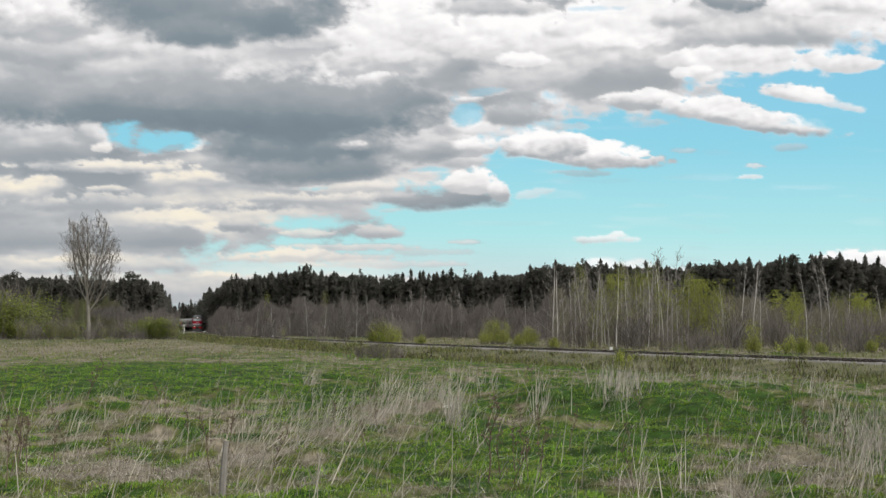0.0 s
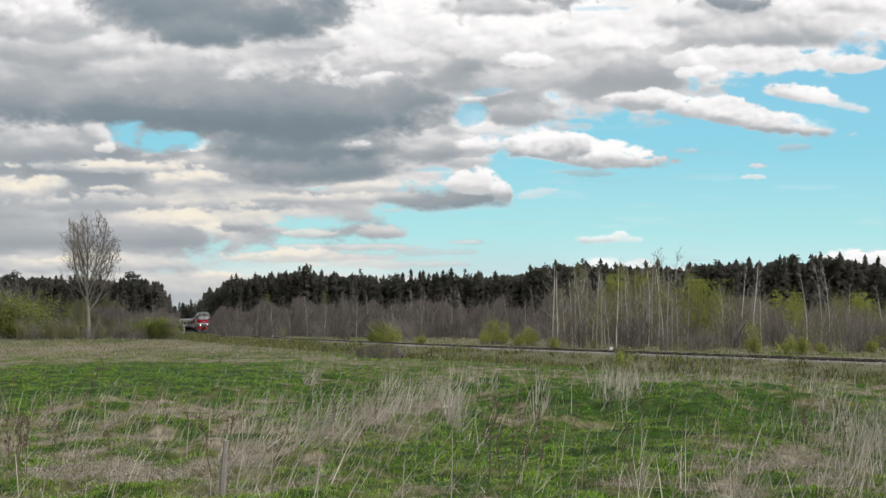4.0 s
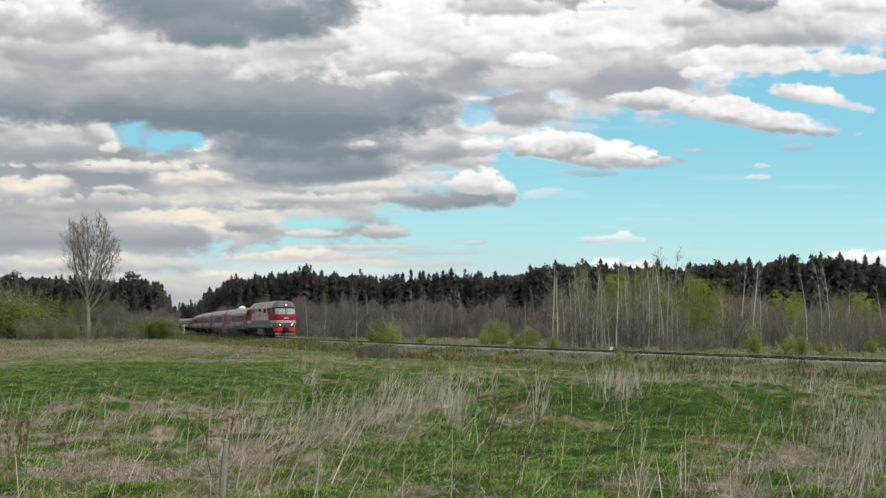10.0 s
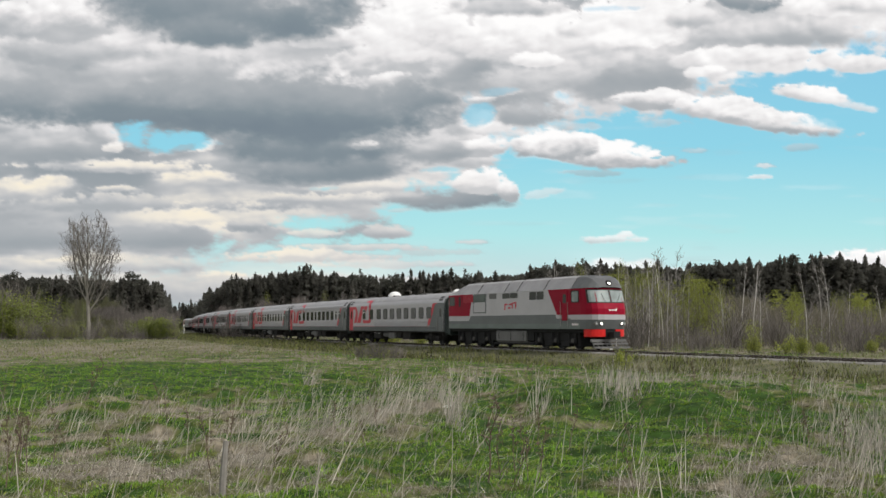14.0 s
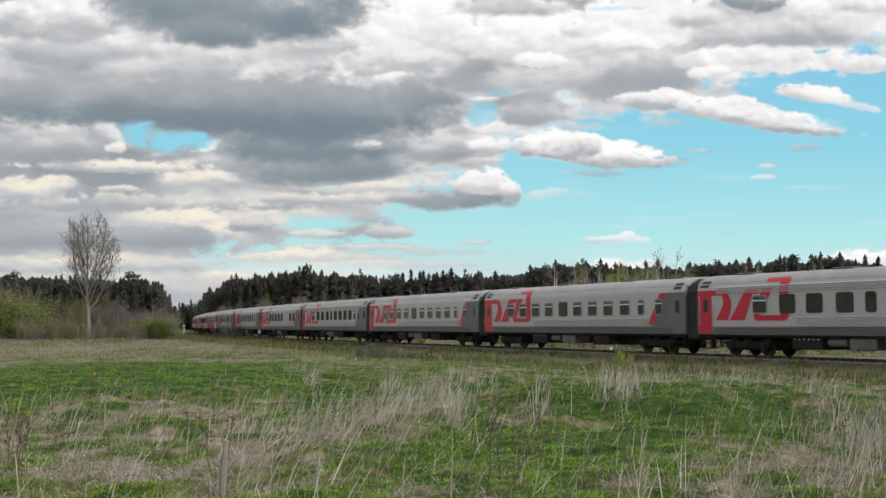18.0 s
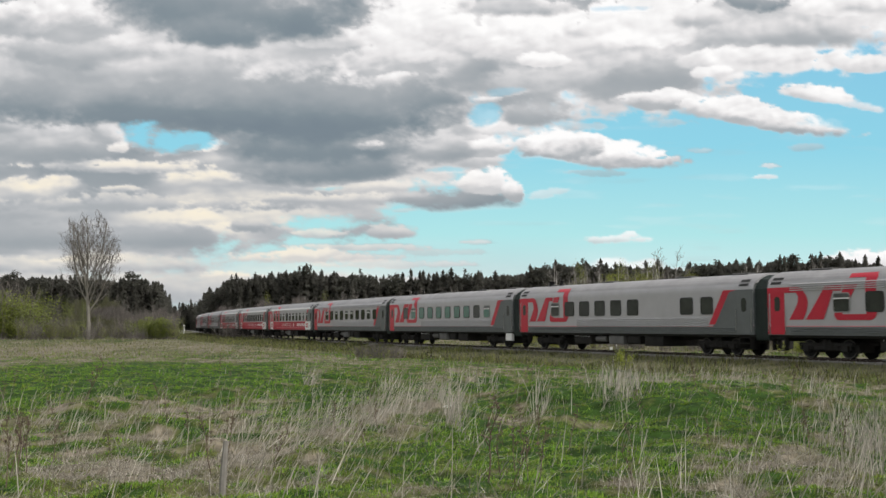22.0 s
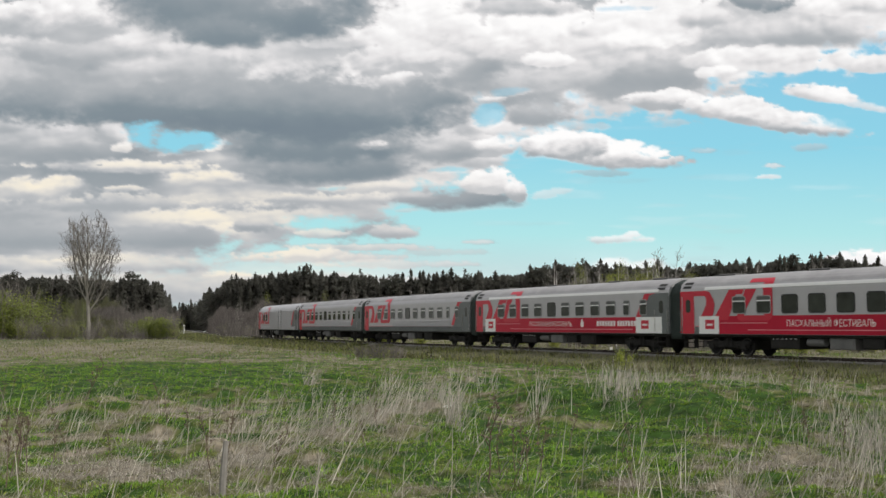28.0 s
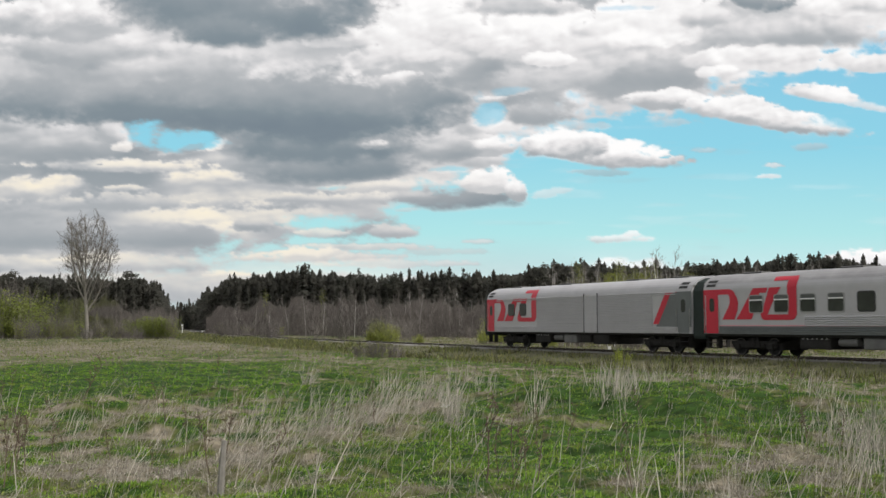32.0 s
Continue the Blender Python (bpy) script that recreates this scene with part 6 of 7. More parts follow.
    dull = bush(87, 3.0, 2.2, M_LEAF, 2400, "loose dull green bush just coming into leaf", 30, 0.062, "willow_bush", "dull green bushes")
    deep_g = bush(82, 3.2, 3.6, M_LEAF_D, 7000, "rounded bush in fresh green leaf", 30, 0.085, "green_bush", "green bushes")
    scrub = bush(83, 2.2, 2.4, M_TWIG, 0, "low leafless grey-brown scrub at the wood edge", 26, 0.05, "bare_scrub", "bare scrub")
    spots = [(680, 570, 112, 0), (664, 577, 113, 0), (694, 576, 110, 0), (874, 562, 130, 0), (858, 584, 127, 0), (745, 590, 118, 0), (890, 582, 128, 0), (935, 576, 122, 0), (918, 588, 120, 0),
             (1330, 590, 88, 0), (1416, 594, 82, 0), (1450, 602, 84, 0), (1540, 598, 92, 0)]
    spots += [(278, 558, 182, 1), (262, 562, 186, 1), (296, 564, 180, 1), (5, 512, 176, 1), (-12, 508, 180, 1), (20, 552, 178, 1), (60, 568, 175, 0), (95, 566, 180, 0), (40, 570, 170, 0),
              (120, 572, 172, 0), (310, 572, 178, 0), (180, 574, 190, 0), (210, 576, 192, 0)]
    spots += [(395, 572, 235, 0), (440, 576, 225, 0), (500, 578, 210, 0), (980, 596, 104, 0), (1050, 600, 100, 0), (1170, 602, 98, 0)]
    for cx, cy, d, deep in spots:
        sx, sy = spot(to_sx(cx), d)
        src, hh = (deep_g, 3.2) if deep else (yellow if 640 < cx < 1000 or cx > 1300 else dull, 3.0)
        k = top_height(cy, d) / hh
        kw = k if not deep else max(k, 0.9)
        plant(src, sx, sy, min(kw, k * 1.3), rng.uniform(0, 360), k)
    yellow.location = (*spot(to_sx(676), 112.5), FIELD)
    dull.location = (*spot(to_sx(128), 174), FIELD)
    deep_g.location = (*spot(to_sx(270), 190), FIELD)
    for i in range(100):
        cx = rng.choice((rng.uniform(-20, 310), rng.uniform(390, 960), rng.uniform(960, 1590)))
        d = {0: rng.uniform(168, 205), 1: rng.uniform(150, 200), 2: rng.uniform(92, 125)}[0 if cx < 320 else 1 if cx < 960 else 2]
        sx, sy = spot(to_sx(cx), d)
        plant(scrub, sx, sy, rng.uniform(0.5, 1.5), rng.uniform(0, 360))
    scrub.location = (*spot(to_sx(60), 168), FIELD)
    # bushes on the eye's side of the line
    near_y = bush(84, 1.35, 0.8, M_LEAF_Y, 1300, "small yellow-green sapling bush by the track", 5, 0.05, "sapling_bush")
    near_y.location = (*spot(to_sx(1097), 54), float(ground_z(*spot(to_sx(1097), 54))))
    near_b = bush(85, 1.0, 2.4, M_LEAF, 160, "low brown scrub with few leaves by the track", 36, 0.05, "low_scrub")
    near_b.location = (*spot(to_sx(668), 76), float(ground_z(*spot(to_sx(668), 76))))
    for cx, d, k in ((640, 78, 0.75), (700, 77, 0.8)):
        plant(near_b, *spot(to_sx(cx), d), k, 60)
    twiggy = bush(86, 1.7, 0.9, M_LEAF_Y, 1500, "thin half-bare sapling by the track", 6, 0.05, "thin_sapling")
    twiggy.location = (*spot(to_sx(1388), 85), float(ground_z(*spot(to_sx(1388), 85))))
    plant(twiggy, *spot(to_sx(1404), 84), 1.15, 70)

    # the great bare aspen: a low fork, then steep limbs that sweep up into an egg-shaped crown
    rng = random.Random(12)
    a = thing("aspen", "tall leafless aspen with pale forked limbs, standing alone", "tree")
    gt, gw = Geo(), Geo()

    def crown(q):
        return (q.x / 6.1) ** 2 + (q.y / 6.1) ** 2 + ((q.z - 13.6) / 7.9) ** 2 < 1 + 0.22 * math.sin(q.x * 2.3 + q.z * 1.1 + q.y)

    def bough(p, d, length, r, lev):
        n = (7, 6, 5, 3)[lev]
        pts, radii, turn = [p], [r], rng.uniform(0, 6.283)
        for i in range(n):
            d = (d + Vector((rng.gauss(0, 0.07), rng.gauss(0, 0.07), (0.10, 0.09, 0.05, 0.0)[lev]))).normalized()
            q = p + d * length / n
            if q.z > 7 and not crown(q):
                break
            r1 = max(0.013, r * (1 - 0.75 / n))
            pts.append(q)
            radii.append(r1)
            if lev < 3 and (i > 0 or lev):
                for _ in range((2, 1, 2)[lev]):
                    turn += 2.4
                    side = d.orthogonal().normalized()
                    side.rotate(Matrix.Rotation(turn, 3, d))
                    t = radians(rng.uniform(24, 46))
                    bough(p.lerp(q, rng.random()), (d * math.cos(t) + side * math.sin(t)).normalized(), length * rng.uniform(0.30, 0.46), max(0.013, r1 * 0.45), lev + 1)
            p, r = q, r1
        if len(pts) > 1:
            (gt if lev < 2 else gw).limb(pts, radii, (7, 5, 3, 3)[lev])

    stem = [Vector((0, 0, -0.3)), Vector((0.05, 0, 2.4)), Vector((-0.05, 0, 4.6)), Vector((-0.3, 0.05, 6.6)), Vector((-0.45, 0, 8.6))]
    gt.limb(stem, [0.36, 0.31, 0.28, 0.24, 0.20], 9)
    for z, an, tl, ln, r in ((4.6, 0.1, 42, 10.5, 0.15), (6.3, 3.0, 34, 10.5, 0.14), (6.9, 1.3, 32, 11.0, 0.13), (7.4, 4.5, 32, 11.5, 0.14), (8.4, 0.2, 22, 12.0, 0.15),
                             (8.6, 2.6, 12, 12.2, 0.16), (8.2, 3.7, 26, 11.5, 0.13), (8.6, 5.4, 16, 12.0, 0.14), (7.8, 2.0, 28, 11.0, 0.12), (5.6, 5.6, 40, 8.0, 0.10)):
        base = Vector((float(np.interp(z, [4.6, 6.6, 8.6], [-0.05, -0.3, -0.45])), 0, z))
        t = radians(tl)
        bough(base, Vector((math.cos(an) * math.sin(t), math.sin(an) * math.sin(t), math.cos(t))), ln, r, 0)
    part("trunk", gt, M_ASPEN, a)
    part("crown", gw, M_TWIG_A, a)
    sx, sy = spot(to_sx(158), 180)
    a.location = (sx, sy, float(ground_z(sx, sy)))


forest()
# ------------------------------------------------------------------ lineside things
def post(cx, d, h, r, name, label):
    g = Geo()
    g.tube((0, 0, -0.25), (0, 0, h * 0.86), r, r, 8, True)
    t = thing(name, label, "post")
    part("shaft", g, M_POST, t)
    g = Geo()
    g.box(-r * 1.9, r * 1.9, -r * 1.2, r * 1.2, h * 0.86, h, r * 0.4)
    part("head", g, M_POST, t)
    x, y = spot(to_sx(cx), d)
    t.location = (x, y, float(ground_z(x, y)) + 0.1)
    return t


post(327, 268, 2.4, 0.11, "marker_post", "white lineside marker post with a square head")
post(373, 262, 2.5, 0.12, "marker_post", "white lineside marker post with a square head")
post(363, 270, 0.9, 0.17, "relay_box", "small white box beside the track")
for cx, s_, off in ((1081, -14, -2.4), (484, -150, -2.4)):
    t = thing("picket_post", "short white picket beside the rail", "post")
    g = Geo()
    g.box(-0.08, 0.08, -0.08, 0.08, -0.3, 0.40, 0.02)
    part("shaft", g, M_POST, t)
    g = Geo()
    g.box(-0.09, 0.09, -0.09, 0.09, 0.40, 0.46, 0.03)
    part("cap", g, M_POST, t)
    # stands where the bearing meets the line of pickets
    ss = np.arange(-300, 60, 0.25)
    px, py, _ = on_line(ss, off)
    i = int(np.argmin(abs(px / py - to_sx(cx))))
    t.location = (float(px[i]), float(py[i]), -0.30)

stake = thing("wooden_stake", "weathered grey wooden stake in the grass", "stake")
g = Geo()
g.tube((0, 0, -0.2), (0.03, 0, 0.42), 0.05, 0.045, 7, True)
g.tube((0.03, 0, 0.42), (0.05, 0.01, 0.74), 0.045, 0.034, 7, True)
part("shaft", g, M_WOODP, stake)
stake.location = (*spot(to_sx(397), 14.2), float(ground_z(*spot(to_sx(397), 14.2))))


# ------------------------------------------------------------------ meadow
def blades(name, x, y, h, w, lean, material, label, category, rs, bend=0.35, lift=0.0, bias=0.0, flat=1.0, fan=None):
    """Bent blades of two faces each, in one mesh."""
    n = len(x)
    z = ground_z(x, y) + lift
    a = rs.uniform(0, 6.283, n)
    la = rs.normal(0, 1, (n, 2)) * np.asarray(lean)[:, None] if np.ndim(lean) else rs.normal(0, 1, (n, 2)) * lean
    la[:, 0] += bias
    if fan is not None:
        la = la + fan
    dx, dy = np.cos(a) * w / 2, np.sin(a) * w / 2
    mx, my = la[:, 0] * h * 0.5 * bend * 2, la[:, 1] * h * 0.5 * bend * 2
    tx, ty = la[:, 0] * h, la[:, 1] * h
    tz = np.sqrt(np.maximum(0.12, 1 - np.minimum(la[:, 0] ** 2 + la[:, 1] ** 2, 0.88))) * h * flat
    b = z - 0.03
    v = np.empty((n, 5, 3))
    v[:, 0] = np.stack([x - dx, y - dy, b], 1)
    v[:, 1] = np.stack([x + dx, y + dy, b], 1)
    v[:, 2] = np.stack([x + mx + dx * 0.75, y + my + dy * 0.75, b + tz * 0.55], 1)
    v[:, 3] = np.stack([x + mx - dx * 0.75, y + my - dy * 0.75, b + tz * 0.55], 1)
    v[:, 4] = np.stack([x + tx, y + ty, b + tz], 1)
    i = np.arange(n)[:, None] * 5
    tri = np.concatenate([i + [[0, 1, 2]], i + [[0, 2, 3]], i + [[3, 2, 4]]])
    ob = new(name, arrays(name, v.reshape(-1, 3), tri, material))
    return tagged(ob, label, category, kind="stuff")


def scatter(rs, n, d0, d1, power, slope=0.50):
    """Places before the eye, thinning out with distance."""
    q = rs.uniform(0, 1, n)
    d = (d0 ** power + q * (d1 ** power - d0 ** power)) ** (1 / power)
    s = rs.uniform(-slope, slope, n)
    return s * d, d


def off_line(x, y):
    ss = np.arange(-420, 120, 2.0)
    lx, ly, _ = on_line(ss)
    best = np.full(len(x), 1e9)
    for i in range(0, len(x), 20000):
        dd = (x[i:i + 20000, None] - lx) ** 2 + (y[i:i + 20000, None] - ly) ** 2
        best[i:i + 20000] = np.sqrt(dd.min(1))
    return best


def meadow():
    rs = np.random.RandomState(3)
    # short green turf
    x, y = scatter(rs, 420000, 12.0, 95, -0.25)
    dry = dryness(x, y)
    clump = fbm(x / 0.5, y / 0.5, 83, 3)
    keep = (rs.uniform(0, 1, len(x)) < (1.15 - dry * 1.15) * (0.30 + 0.85 * smooth(0.34, 0.55, clump))) & (off_line(x, y) > 3.2)
    x, y, dry, clump = x[keep], y[keep], dry[keep], clump[keep]
    h = (0.024 + 0.034 * rs.uniform(0, 1, len(x)) ** 1.6) * (0.35 + 1.5 * smooth(0.38, 0.75, clump)) * (1 + y / 60)
    w = (0.010 + 0.010 * rs.uniform(0, 1, len(x))) * (0.8 + y / 36)
    half = rs.uniform(0, 1, len(x)) < np.clip(1.25 - 1.5 * dry, 0.15, 1)
    for name, m_, label, pick in (("green_grass", M_GRASS, "short fresh green meadow grass", half & (y < 30)), ("even_green_grass", M_GRASS_F, "even fresh green grass across the meadow", half & (y >= 30))):
        blades(name, x[pick], y[pick], h[pick] * np.where(y[pick] < 30, 1, 0.7), w[pick], 0.5, m_, label, "grass", rs)
    o = ~half
    blades("olive_grass", x[o], y[o], h[o], w[o], 0.5, M_GRASS_O, "olive grass mixed with dead blades", "grass", rs)
    # tussocks: short blades that fan out from a common root
    for name, m_, label, count, seed, share in (("green_tussocks", M_GRASS, "clumpy tussocks of fresh green grass", 15000, 86, -0.1), ("yellow_tussocks", M_GRASS_Y, "bright yellow-green tufts of turf", 7000, 88, 0.0), ("olive_tussocks", M_GRASS_O, "olive tufts mixed with dead blades", 6000, 90, 0.45)):
        cx, cy = scatter(rs, count, 12.0, 62, -0.3)
        dry = dryness(cx, cy)
        keep = (rs.uniform(0, 1, count) < np.clip(1.1 - 1.25 * abs(dry - share), 0.03, 1) * (0.2 + 0.8 * smooth(0.38, 0.6, fbm(cx / 0.7, cy / 0.9, seed, 3)))) & (off_line(cx, cy) > 4)
        cx, cy = np.repeat(cx[keep], 20), np.repeat(cy[keep], 20)
        n = len(cx)
        root = np.repeat(rs.uniform(0.05, 0.16, n // 20), 20)
        an, rr = rs.uniform(0, 6.283, n), root * np.sqrt(rs.uniform(0, 1, n))
        fan = np.stack([np.cos(an), np.sin(an)], 1) * (rr / root)[:, None] * 0.75
        h = (0.035 + 0.06 * rs.uniform(0, 1, n)) * (0.6 + 4.0 * root)
        blades(name, cx + rr * np.cos(an), cy + rr * np.sin(an), h, (0.010 + 0.010 * rs.uniform(0, 1, n)) * (0.75 + cy / 40), 0.22, m_, label, "grass", rs, fan=fan)
    # coarser tufts farther off
    x, y = scatter(rs, 60000, 30, 95, 0.25)
    dry = dryness(x, y)
    clump = fbm(x / 0.9, y / 1.1, 85, 3)
    keep = (rs.uniform(0, 1, len(x)) < (1.1 - dry) * smooth(0.42, 0.62, clump)) & (off_line(x, y) > 4)
    x, y, clump = x[keep], y[keep], clump[keep]
    n = len(x)
    blades("grass_tufts", x, y, (0.03 + 0.055 * rs.uniform(0, 1, n)) * (0.4 + 1.4 * clump) * (1 + y / 80), (0.012 + 0.012 * rs.uniform(0, 1, n)) * (0.8 + y / 36), 0.5, M_GRASS_F, "tufts of fresh green meadow grass", "grass", rs)
    # matted dead grass
    x, y = scatter(rs, 150000, 12.0, 100, -0.35)
    dry = dryness(x, y)
    keep = (rs.uniform(0, 1, len(x)) < 0.06 + 0.95 * smooth(0.35, 0.85, dry)) & (off_line(x, y) > 2.9)
    x, y = x[keep], y[keep]
    n = len(x)
    h = 0.07 + 0.18 * rs.uniform(0, 1, n)
    w = (0.006 + 0.006 * rs.uniform(0, 1, n)) * (0.7 + y / 22)
    blades("dead_grass", x, y, h, w, 0.75, M_DRY, "matted pale dead grass", "grass", rs)
    # long straw fallen flat
    x, y = scatter(rs, 44000, 12.0, 45, -0.5)
    dry = dryness(x, y)
    keep = rs.uniform(0, 1, len(x)) < 0.08 + 0.80 * smooth(0.4, 0.9, dry)
    x, y = x[keep], y[keep]
    n = len(x)
    blades("fallen_straw", x, y, 0.18 + 0.38 * rs.uniform(0, 1, n), 0.006 + 0.007 * rs.uniform(0, 1, n), 0.9, M_STRAW, "long pale straw fallen flat", "dry grass", rs, 0.5, 0.03, 0.3, 0.30)
    # thin olive and brown growth on the bank, on both sides of the line
    n = 160000
    s_ = 70 - 300 * rs.uniform(0, 1, n) ** 1.6
    off = rs.choice([1, 1, 1, 1, 1, -1], n) * (1.45 + 7.5 * rs.uniform(0, 1, n) ** 1.3)
    x, y, _ = on_line(s_, off)
    keep = (y > 20) & ((off > 0) | (off < -6))
    x, y, off = x[keep], y[keep], off[keep]
    n = len(x)
    h = (0.08 + 0.36 * rs.uniform(0, 1, n) ** 2) * np.where(off > 0, np.clip((abs(off) - 1.2) / 1.4, 0.3, 1), 0.3) * (0.45 + 1.3 * smooth(0.35, 0.7, fbm(x / 1.3, y / 1.8, 95, 3)))
    w = (0.008 + 0.008 * rs.uniform(0, 1, n)) * (0.7 + y / 22)
    mix = rs.uniform(0, 1, n) < 0.60
    lift = np.interp(abs(off), [0, 1.7, 3.2, 5.0, 9], [0.46, 0.45, 0.27, 0.03, 0])
    blades("bank_grass", x[mix], y[mix], h[mix], w[mix], 0.4, M_GRASS_O, "thin olive grass on the railway bank", "grass", rs, lift=lift[mix])
    blades("bank_dead_grass", x[~mix], y[~mix], h[~mix], w[~mix], 0.4, M_BANKG, "thin withered grass on the railway bank", "grass", rs, lift=lift[~mix])
    x, y = scatter(rs, 40000, 75, 200, 0.6)
    n = len(x)
    h = 0.10 + 0.28 * rs.uniform(0, 1, n) ** 2
    w = (0.008 + 0.008 * rs.uniform(0, 1, n)) * (0.7 + y / 22)
    keep = off_line(x, y) > 6
    pale = keep & (rs.uniform(0, 1, n) < np.interp(x, [-10, 10], [0.50, 0.40]))
    blades("far_grass", x[keep & ~pale], y[keep & ~pale], h[keep & ~pale], w[keep & ~pale], 0.4, M_GRASS_O, "olive grass before the wood", "grass", rs)
    blades("far_dead_grass", x[pale], y[pale], h[pale], w[pale], 0.4, M_DRY, "pale dead grass before the wood", "grass", rs)
    # tall standing straw, in drifts
    x, y = scatter(rs, 60000, 12.2, 80, -0.2)
    drift = 0.75 * smooth(0.55, 0.75, fbm(x / 1.7, y / 3.0, 91, 3)) * smooth(0.25, 0.75, dryness(x, y)) + blobs(x, y, STRAW)
    keep = (rs.uniform(0, 1, len(x)) < np.clip(0.012 + 0.42 * drift, 0, 1)) & (off_line(x, y) > 4)
    x, y = x[keep], y[keep]
    n = len(x)
    h = 0.25 + 0.60 * rs.uniform(0, 1, n) ** 1.5
    w = (0.0042 + 0.004 * rs.uniform(0, 1, n)) * (0.7 + y / 24)
    blades("dry_stalks", x, y, h, w, 0.26, M_STRAW, "tall pale dry stalks standing in drifts", "dry grass", rs, 0.45, 0.0, 0.40)
    # thick stands of old stalks: bearing, near edge, half width, height, how many, lean
    px, py, ph, pl = [], [], [], []
    for bx, by, hw, hh, n, lean in STANDS_A + STANDS_B:
        d = (EYE_H - FIELD) * FOCAL / (by - 577.3) * (1 + 0.06 * rs.normal(0, 1, n))
        px.append((bx + hw * rs.normal(0, 0.6, n) - 784) / FOCAL * d)
        py.append(d)
        ph.append(hh * (0.45 + 0.65 * rs.uniform(0, 1, n)))
        pl.append(np.full(n, lean))
    x, y, h, la = (np.concatenate(q) for q in (px, py, ph, pl))
    n = len(x)
    blades("old_stalks", x, y, h, (0.007 + 0.008 * rs.uniform(0, 1, n)) * (0.6 + y / 32), 0.26, M_STRAW, "thick stands of tall pale old stalks", "dry grass", rs, 0.45, fan=np.stack([la, la * 0], 1))
    x, y = np.repeat(x, 2) + rs.normal(0, 0.12, 2 * n), np.repeat(y, 2) + rs.normal(0, 0.2, 2 * n)
    blades("stalk_litter", x, y, 0.10 + 0.22 * rs.uniform(0, 1, 2 * n), 0.012 + 0.010 * rs.uniform(0, 1, 2 * n), 0.7, M_DRY, "dead leaves at the foot of the old stalks", "dry grass", rs, flat=0.6)
    # leaning single stems and dark weeds near the eye
    x, y = scatter(rs, 620, 12.3, 30, -0.5)
    n = len(x)
    blades("leaning_stems", x, y, 0.4 + 0.6 * rs.uniform(0, 1, n), 0.008 + 0.010 * rs.uniform(0, 1, n), 0.40, M_STRAW, "leaning pale dead stems", "dry grass", rs, 0.5, 0.0, 0.35)


STANDS_A = [(800, 742, 16, 1.0, 130, 0.15), (1095, 722, 40, 0.95, 190, 0.08), (955, 735, 18, 0.9, 60, 0.2), (1510, 770, 50, 0.95, 110, 0.1), (1535, 815, 40, 0.95, 110, 0.1),
    (1500, 868, 50, 0.8, 60, 0.25), (548, 684, 10, 1.0, 60, 0.55), (640, 745, 60, 0.95, 130, 0.6), (720, 735, 50, 1.0, 120, 0.45), (770, 705, 30, 1.0, 90, 0.25), (680, 700, 40, 0.9, 70, 0.35)]
STANDS_B = [(500, 790, 60, 0.85, 110, 0.65), (580, 765, 50, 0.9, 110, 0.6), (450, 750, 40, 0.8, 60, 0.5), (1125, 872, 14, 0.95, 16, 0.05), (1205, 868, 10, 1.0, 10, 0.2), (430, 840, 40, 0.9, 60, 0.7),
    (1290, 705, 60, 0.7, 40, 0.1), (1150, 690, 40, 0.8, 50, 0.0), (840, 690, 40, 0.8, 60, 0.1), (100, 745, 70, 0.75, 70, 0.45), (1440, 730, 30, 0.8, 50, 0.1), (540, 850, 60, 0.8, 50, 0.75), (250, 760, 60, 0.7, 50, 0.5)]
STRAW = [(-2.6, 25.5, 2.2, 6.0, 0.85), (-1.0, 31, 1.6, 5, 0.6), (7.6, 19.5, 0.9, 4.5, 1.1), (5.6, 36, 1.0, 6.0, 0.9), (0.4, 37, 0.9, 6, 0.7), (-6.6, 49, 0.8, 4.0, 0.8), (11, 42, 2.5, 7, 0.5), (-9, 27, 3, 6, 0.3)]
meadow()


def weed(seed, h):
    """A dead umbel weed: stem, a few side stems, flat seed heads."""
    rng = random.Random(seed)
    t = thing("dead_weed", "dead brown weed with dry seed heads", "weed", "dead weeds of the meadow")
    p, d = Vector((0, 0, -0.05)), Vector((rng.gauss(0, 0.15), rng.gauss(0, 0.15), 1)).normalized()
    pts, sides = [p], []
    for i in range(6):
        q = p + d * h / 6
        pts.append(q)
        if i >= 2:
            for _ in range(2):
                a = rng.uniform(0, 6.283)
                sides.append((q, q + Vector((math.cos(a) * 0.45, math.sin(a) * 0.45, 0.8)) * h * rng.uniform(0.10, 0.24)))
        d = (d + Vector((rng.gauss(0, 0.12), rng.gauss(0, 0.12), 0.05))).normalized()
        p = q
    g = Geo()
    g.limb(pts, [0.011 * (1 - 0.09 * i) for i in range(7)], 4)
    part("stem", g, M_WEED, t)
    for q, e in sides:
        g = Geo()
        g.tube(q, e, 0.007, 0.004, 3)
        part("side_stem", g, M_WEED, t)
        # a seed head: rays that spread from one point to small thick tips
        g = Geo()
        g.v.append(tuple(e - Vector((0, 0, 0.02))))
        for k in range(9):
            u = e + Vector((rng.gauss(0, 0.035), rng.gauss(0, 0.035), rng.gauss(0.012, 0.012)))
            n = len(g.v)
            g.v += [tuple(u + Vector((0.008, 0, 0))), tuple(u + Vector((-0.004, 0.007, 0))), tuple(u + Vector((-0.004, -0.007, 0))), tuple(u + Vector((0, 0, 0.008)))]
            g.f += [(0, n, n + 1), (0, n + 1, n + 2), (0, n + 2, n), (n, n + 3, n + 1), (n + 1, n + 3, n + 2), (n + 2, n + 3, n)]
            g.k += [0] * 6
        part("seed_head", g, M_WEED, t)
    return t


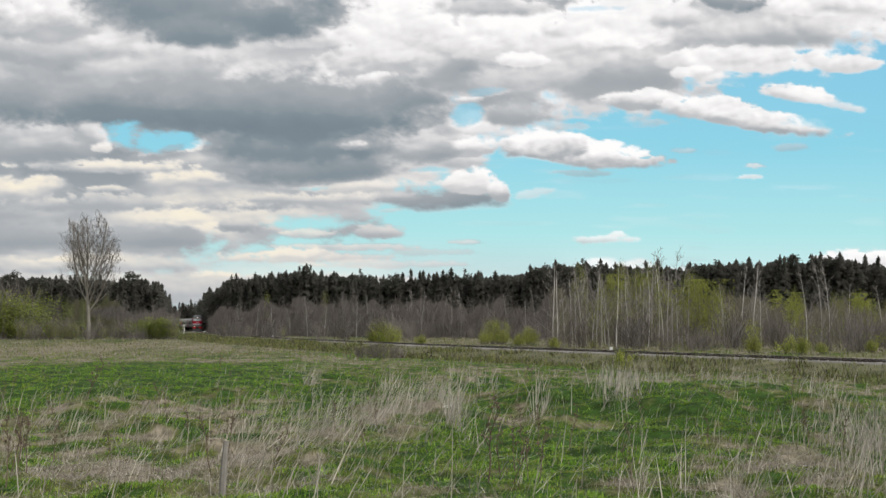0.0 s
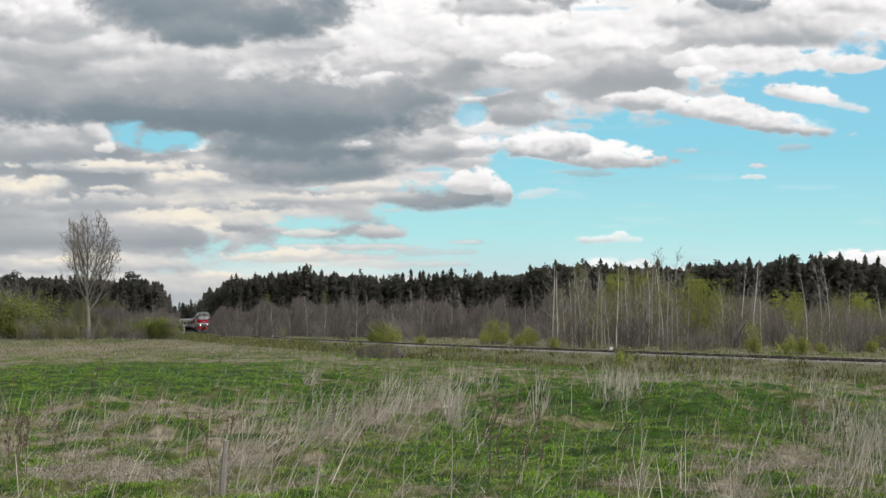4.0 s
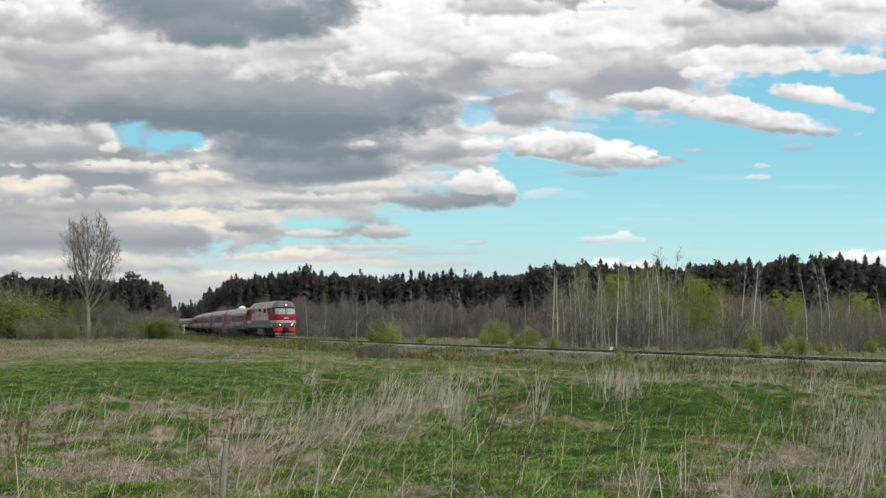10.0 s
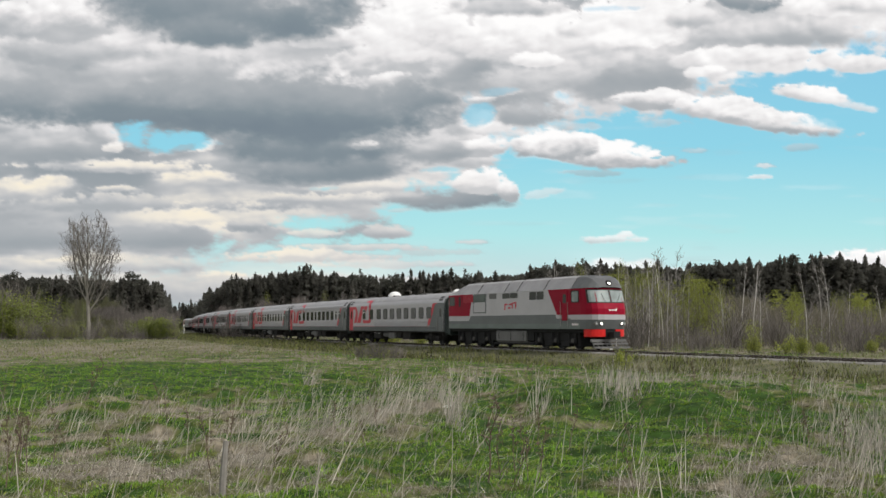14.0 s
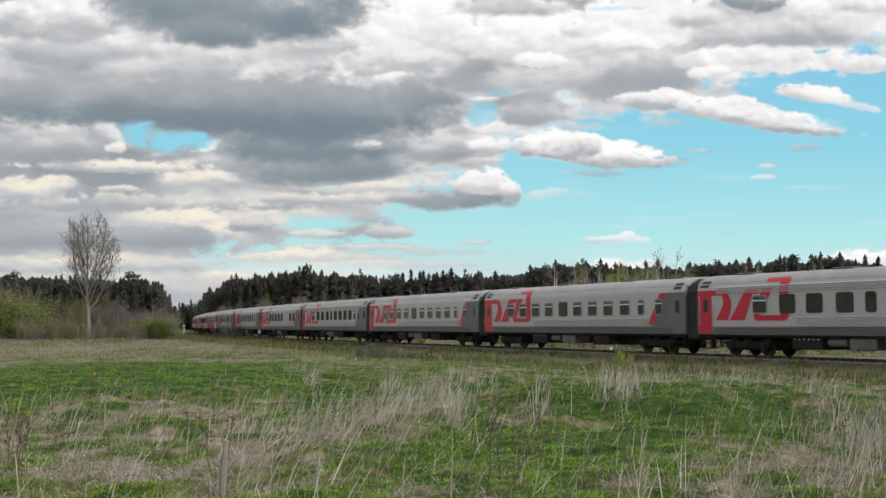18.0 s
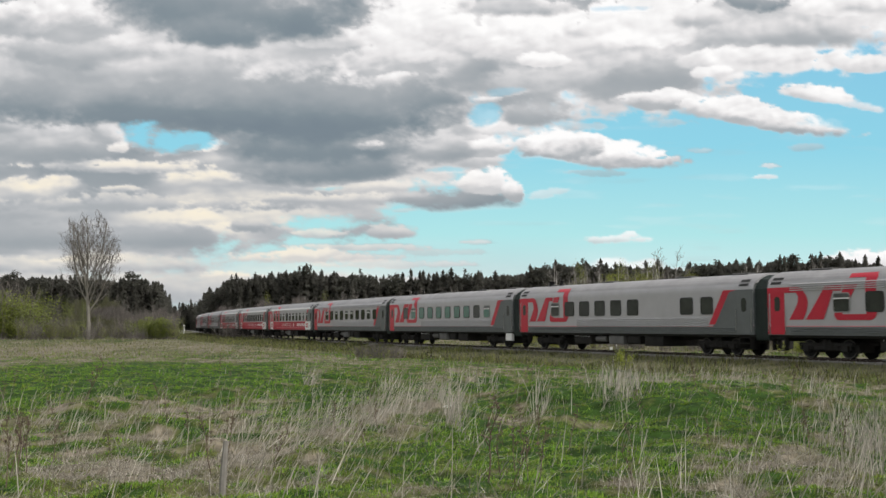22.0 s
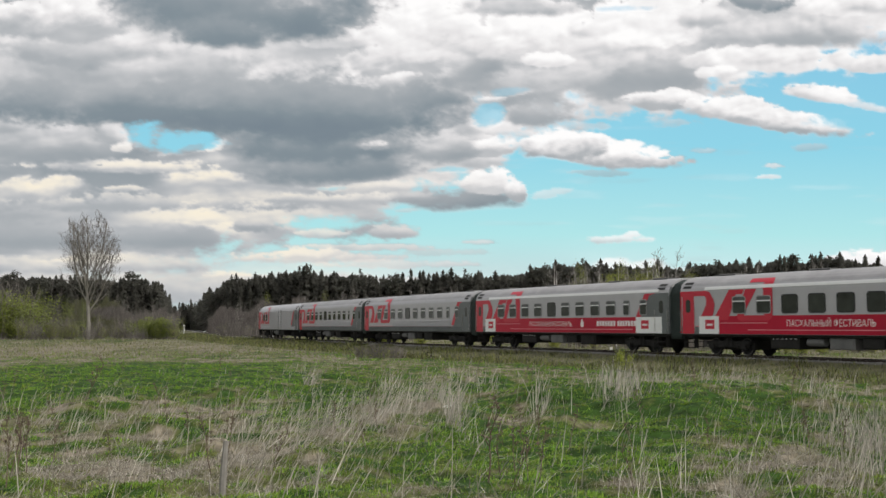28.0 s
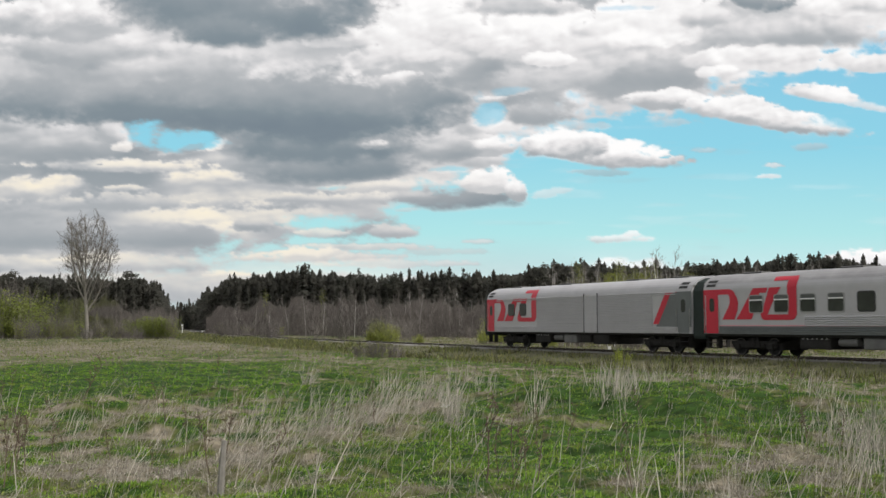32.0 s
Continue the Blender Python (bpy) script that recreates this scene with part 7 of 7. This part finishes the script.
def weeds():
    rng = random.Random(9)
    kinds = [weed(i, 0.9) for i in range(4)]
    rows = [(862, 15.3, 1.3), (950, 15.0, 0.85), (905, 14.8, 0.7), (20, 14.6, 1.0), (40, 15.2, 0.9), (8, 15.8, 1.0), (150, 30, 1.5), (28, 16.4, 1.0), (55, 16.0, 0.9), (380, 15.5, 0.9), (405, 16.8, 0.9), (300, 24.0, 0.8), (935, 16.2, 0.75), (1415, 19.5, 0.8), (480, 16.5, 0.8),
            (885, 15.8, 0.8), (1120, 14.4, 0.7), (290, 27, 0.8), (130, 20, 0.7), (205, 19, 0.6)]
    for i, (cx, d, k) in enumerate(rows):
        x, y = spot(to_sx(cx), d)
        if i < 4:
            kinds[i].location = (x, y, float(ground_z(x, y)))
            kinds[i].scale = (k, k, k)
        else:
            copy_thing(kinds[i % 4], pose(x, y, float(ground_z(x, y)), 0, 0, rng.uniform(0, 360)) @ Matrix.Diagonal((k / kinds[i % 4].scale.x,) * 3 + (1,)))
    for i in range(40):
        x, y = spot(rng.uniform(-0.45, 0.45), rng.uniform(16, 48))
        k = rng.uniform(0.5, 0.95)
        copy_thing(kinds[i % 4], pose(x, y, float(ground_z(x, y)), 0, 0, rng.uniform(0, 360)) @ Matrix.Diagonal((k / kinds[i % 4].scale.x,) * 3 + (1,)))


weeds()

scrap = thing("paper_scrap", "crumpled white paper scrap in the grass", "litter")
g = Geo()
for i in range(7):
    a, b = i * 0.9, i * 0.9 + 1.1
    g.face([(0, 0, 0.05 + 0.02 * (i % 3)), (0.11 * math.cos(a), 0.11 * math.sin(a), 0.16 - 0.02 * i), (0.12 * math.cos(b), 0.12 * math.sin(b), 0.02 * i)])
part("sheet", g, M_WHITE, scrap)
scrap.location = (*spot(to_sx(791), 28.0), float(ground_z(*spot(to_sx(791), 28.0))))
# ------------------------------------------------------------------ sleepers and stones
def sleepers():
    g = Geo()
    g.box(-0.12, 0.12, -1.35, 1.35, -0.19, -0.015, 0.03)
    me = g.mesh("sleeper", [M_SLEEPER])
    for i in range(290):
        s = 62 - i * 0.6
        x, y, th = on_line(s)
        ob = new("sleeper", me)
        ob.parent = track
        ob.location = (float(x), float(y), -0.165)
        ob.rotation_euler = (0, 0, float(th) - math.pi / 2)
    rs = np.random.RandomState(8)
    n = 9000
    s = rs.uniform(-190, 62, n)
    off = rs.choice([1, 1, 1, -1], n) * rs.uniform(0.9, 2.1, n)
    x, y, _ = on_line(s, off)
    z = np.interp(abs(off), [0, 0.9, 1.05, 1.5, 2.15, 3], [-0.2, -0.15, -0.085, -0.11, -0.36, -0.42])
    r = rs.uniform(0.025, 0.065, n)
    base = np.array([[1, 0, -0.3], [-0.6, 0.8, -0.3], [-0.6, -0.8, -0.3], [0.2, 0.1, 0.8]])
    v = np.stack([x, y, z], 1)[:, None] + (base[None] + rs.normal(0, 0.18, (n, 4, 3))) * r[:, None, None]
    i = np.arange(n)[:, None] * 4
    tri = np.concatenate([i + [[0, 1, 3]], i + [[1, 2, 3]], i + [[2, 0, 3]]])
    ob = new("ballast_stones", arrays("ballast_stones", v.reshape(-1, 3), tri, M_STONE))
    ob.parent = track
    ob["kind"] = "stuff"


sleepers()
# ------------------------------------------------------------------ all that moves
def share(ob, leader):
    ob.rotation_mode = "QUATERNION"
    ob.location = leader.location
    ad = ob.animation_data_create()
    ad.action = leader.animation_data.action
    ad.action_slot = leader.animation_data.action_slot


def motions():
    times = [i * 0.5 for i in range(65)]
    walk(loco, [(t, vehicle_pose(run(t), 4.35, 16.35)) for t in times])
    for k, c in enumerate(train):
        walk(c, [(t, vehicle_pose(run(t) - CAR * (k + 1), 3.77, 20.77)) for t in times])
    # wheels roll; alike axles share one set of keys
    first = {}
    ticks = [i / 30 for i in range(961)]
    for v in [loco] + train:
        for b in v.children:
            if not b.name.startswith("bogie"):
                continue
            for w in b.children:
                if "wheelset" not in w.name:
                    continue
                key = (v is loco, w.name.split(".")[0])
                if key in first:
                    share(w, first[key])
                    continue
                r, x = w.location.z, w.location.x
                walk(w, [(t, pose(x, 0, r, 0, math.degrees(run(t) / r) % 360, 0)) for t in ticks])
                first[key] = w
    # the clouds drift slowly to the east
    walk(sky_sheet, [(0.0, pose(0, 0, 0)), (8.0, pose(13.5, 0, 0)), (16.0, pose(25.5, 0, 0)), (24.0, pose(36.5, 0, 0)), (32.0, pose(45.5, 0, 0))])


motions()
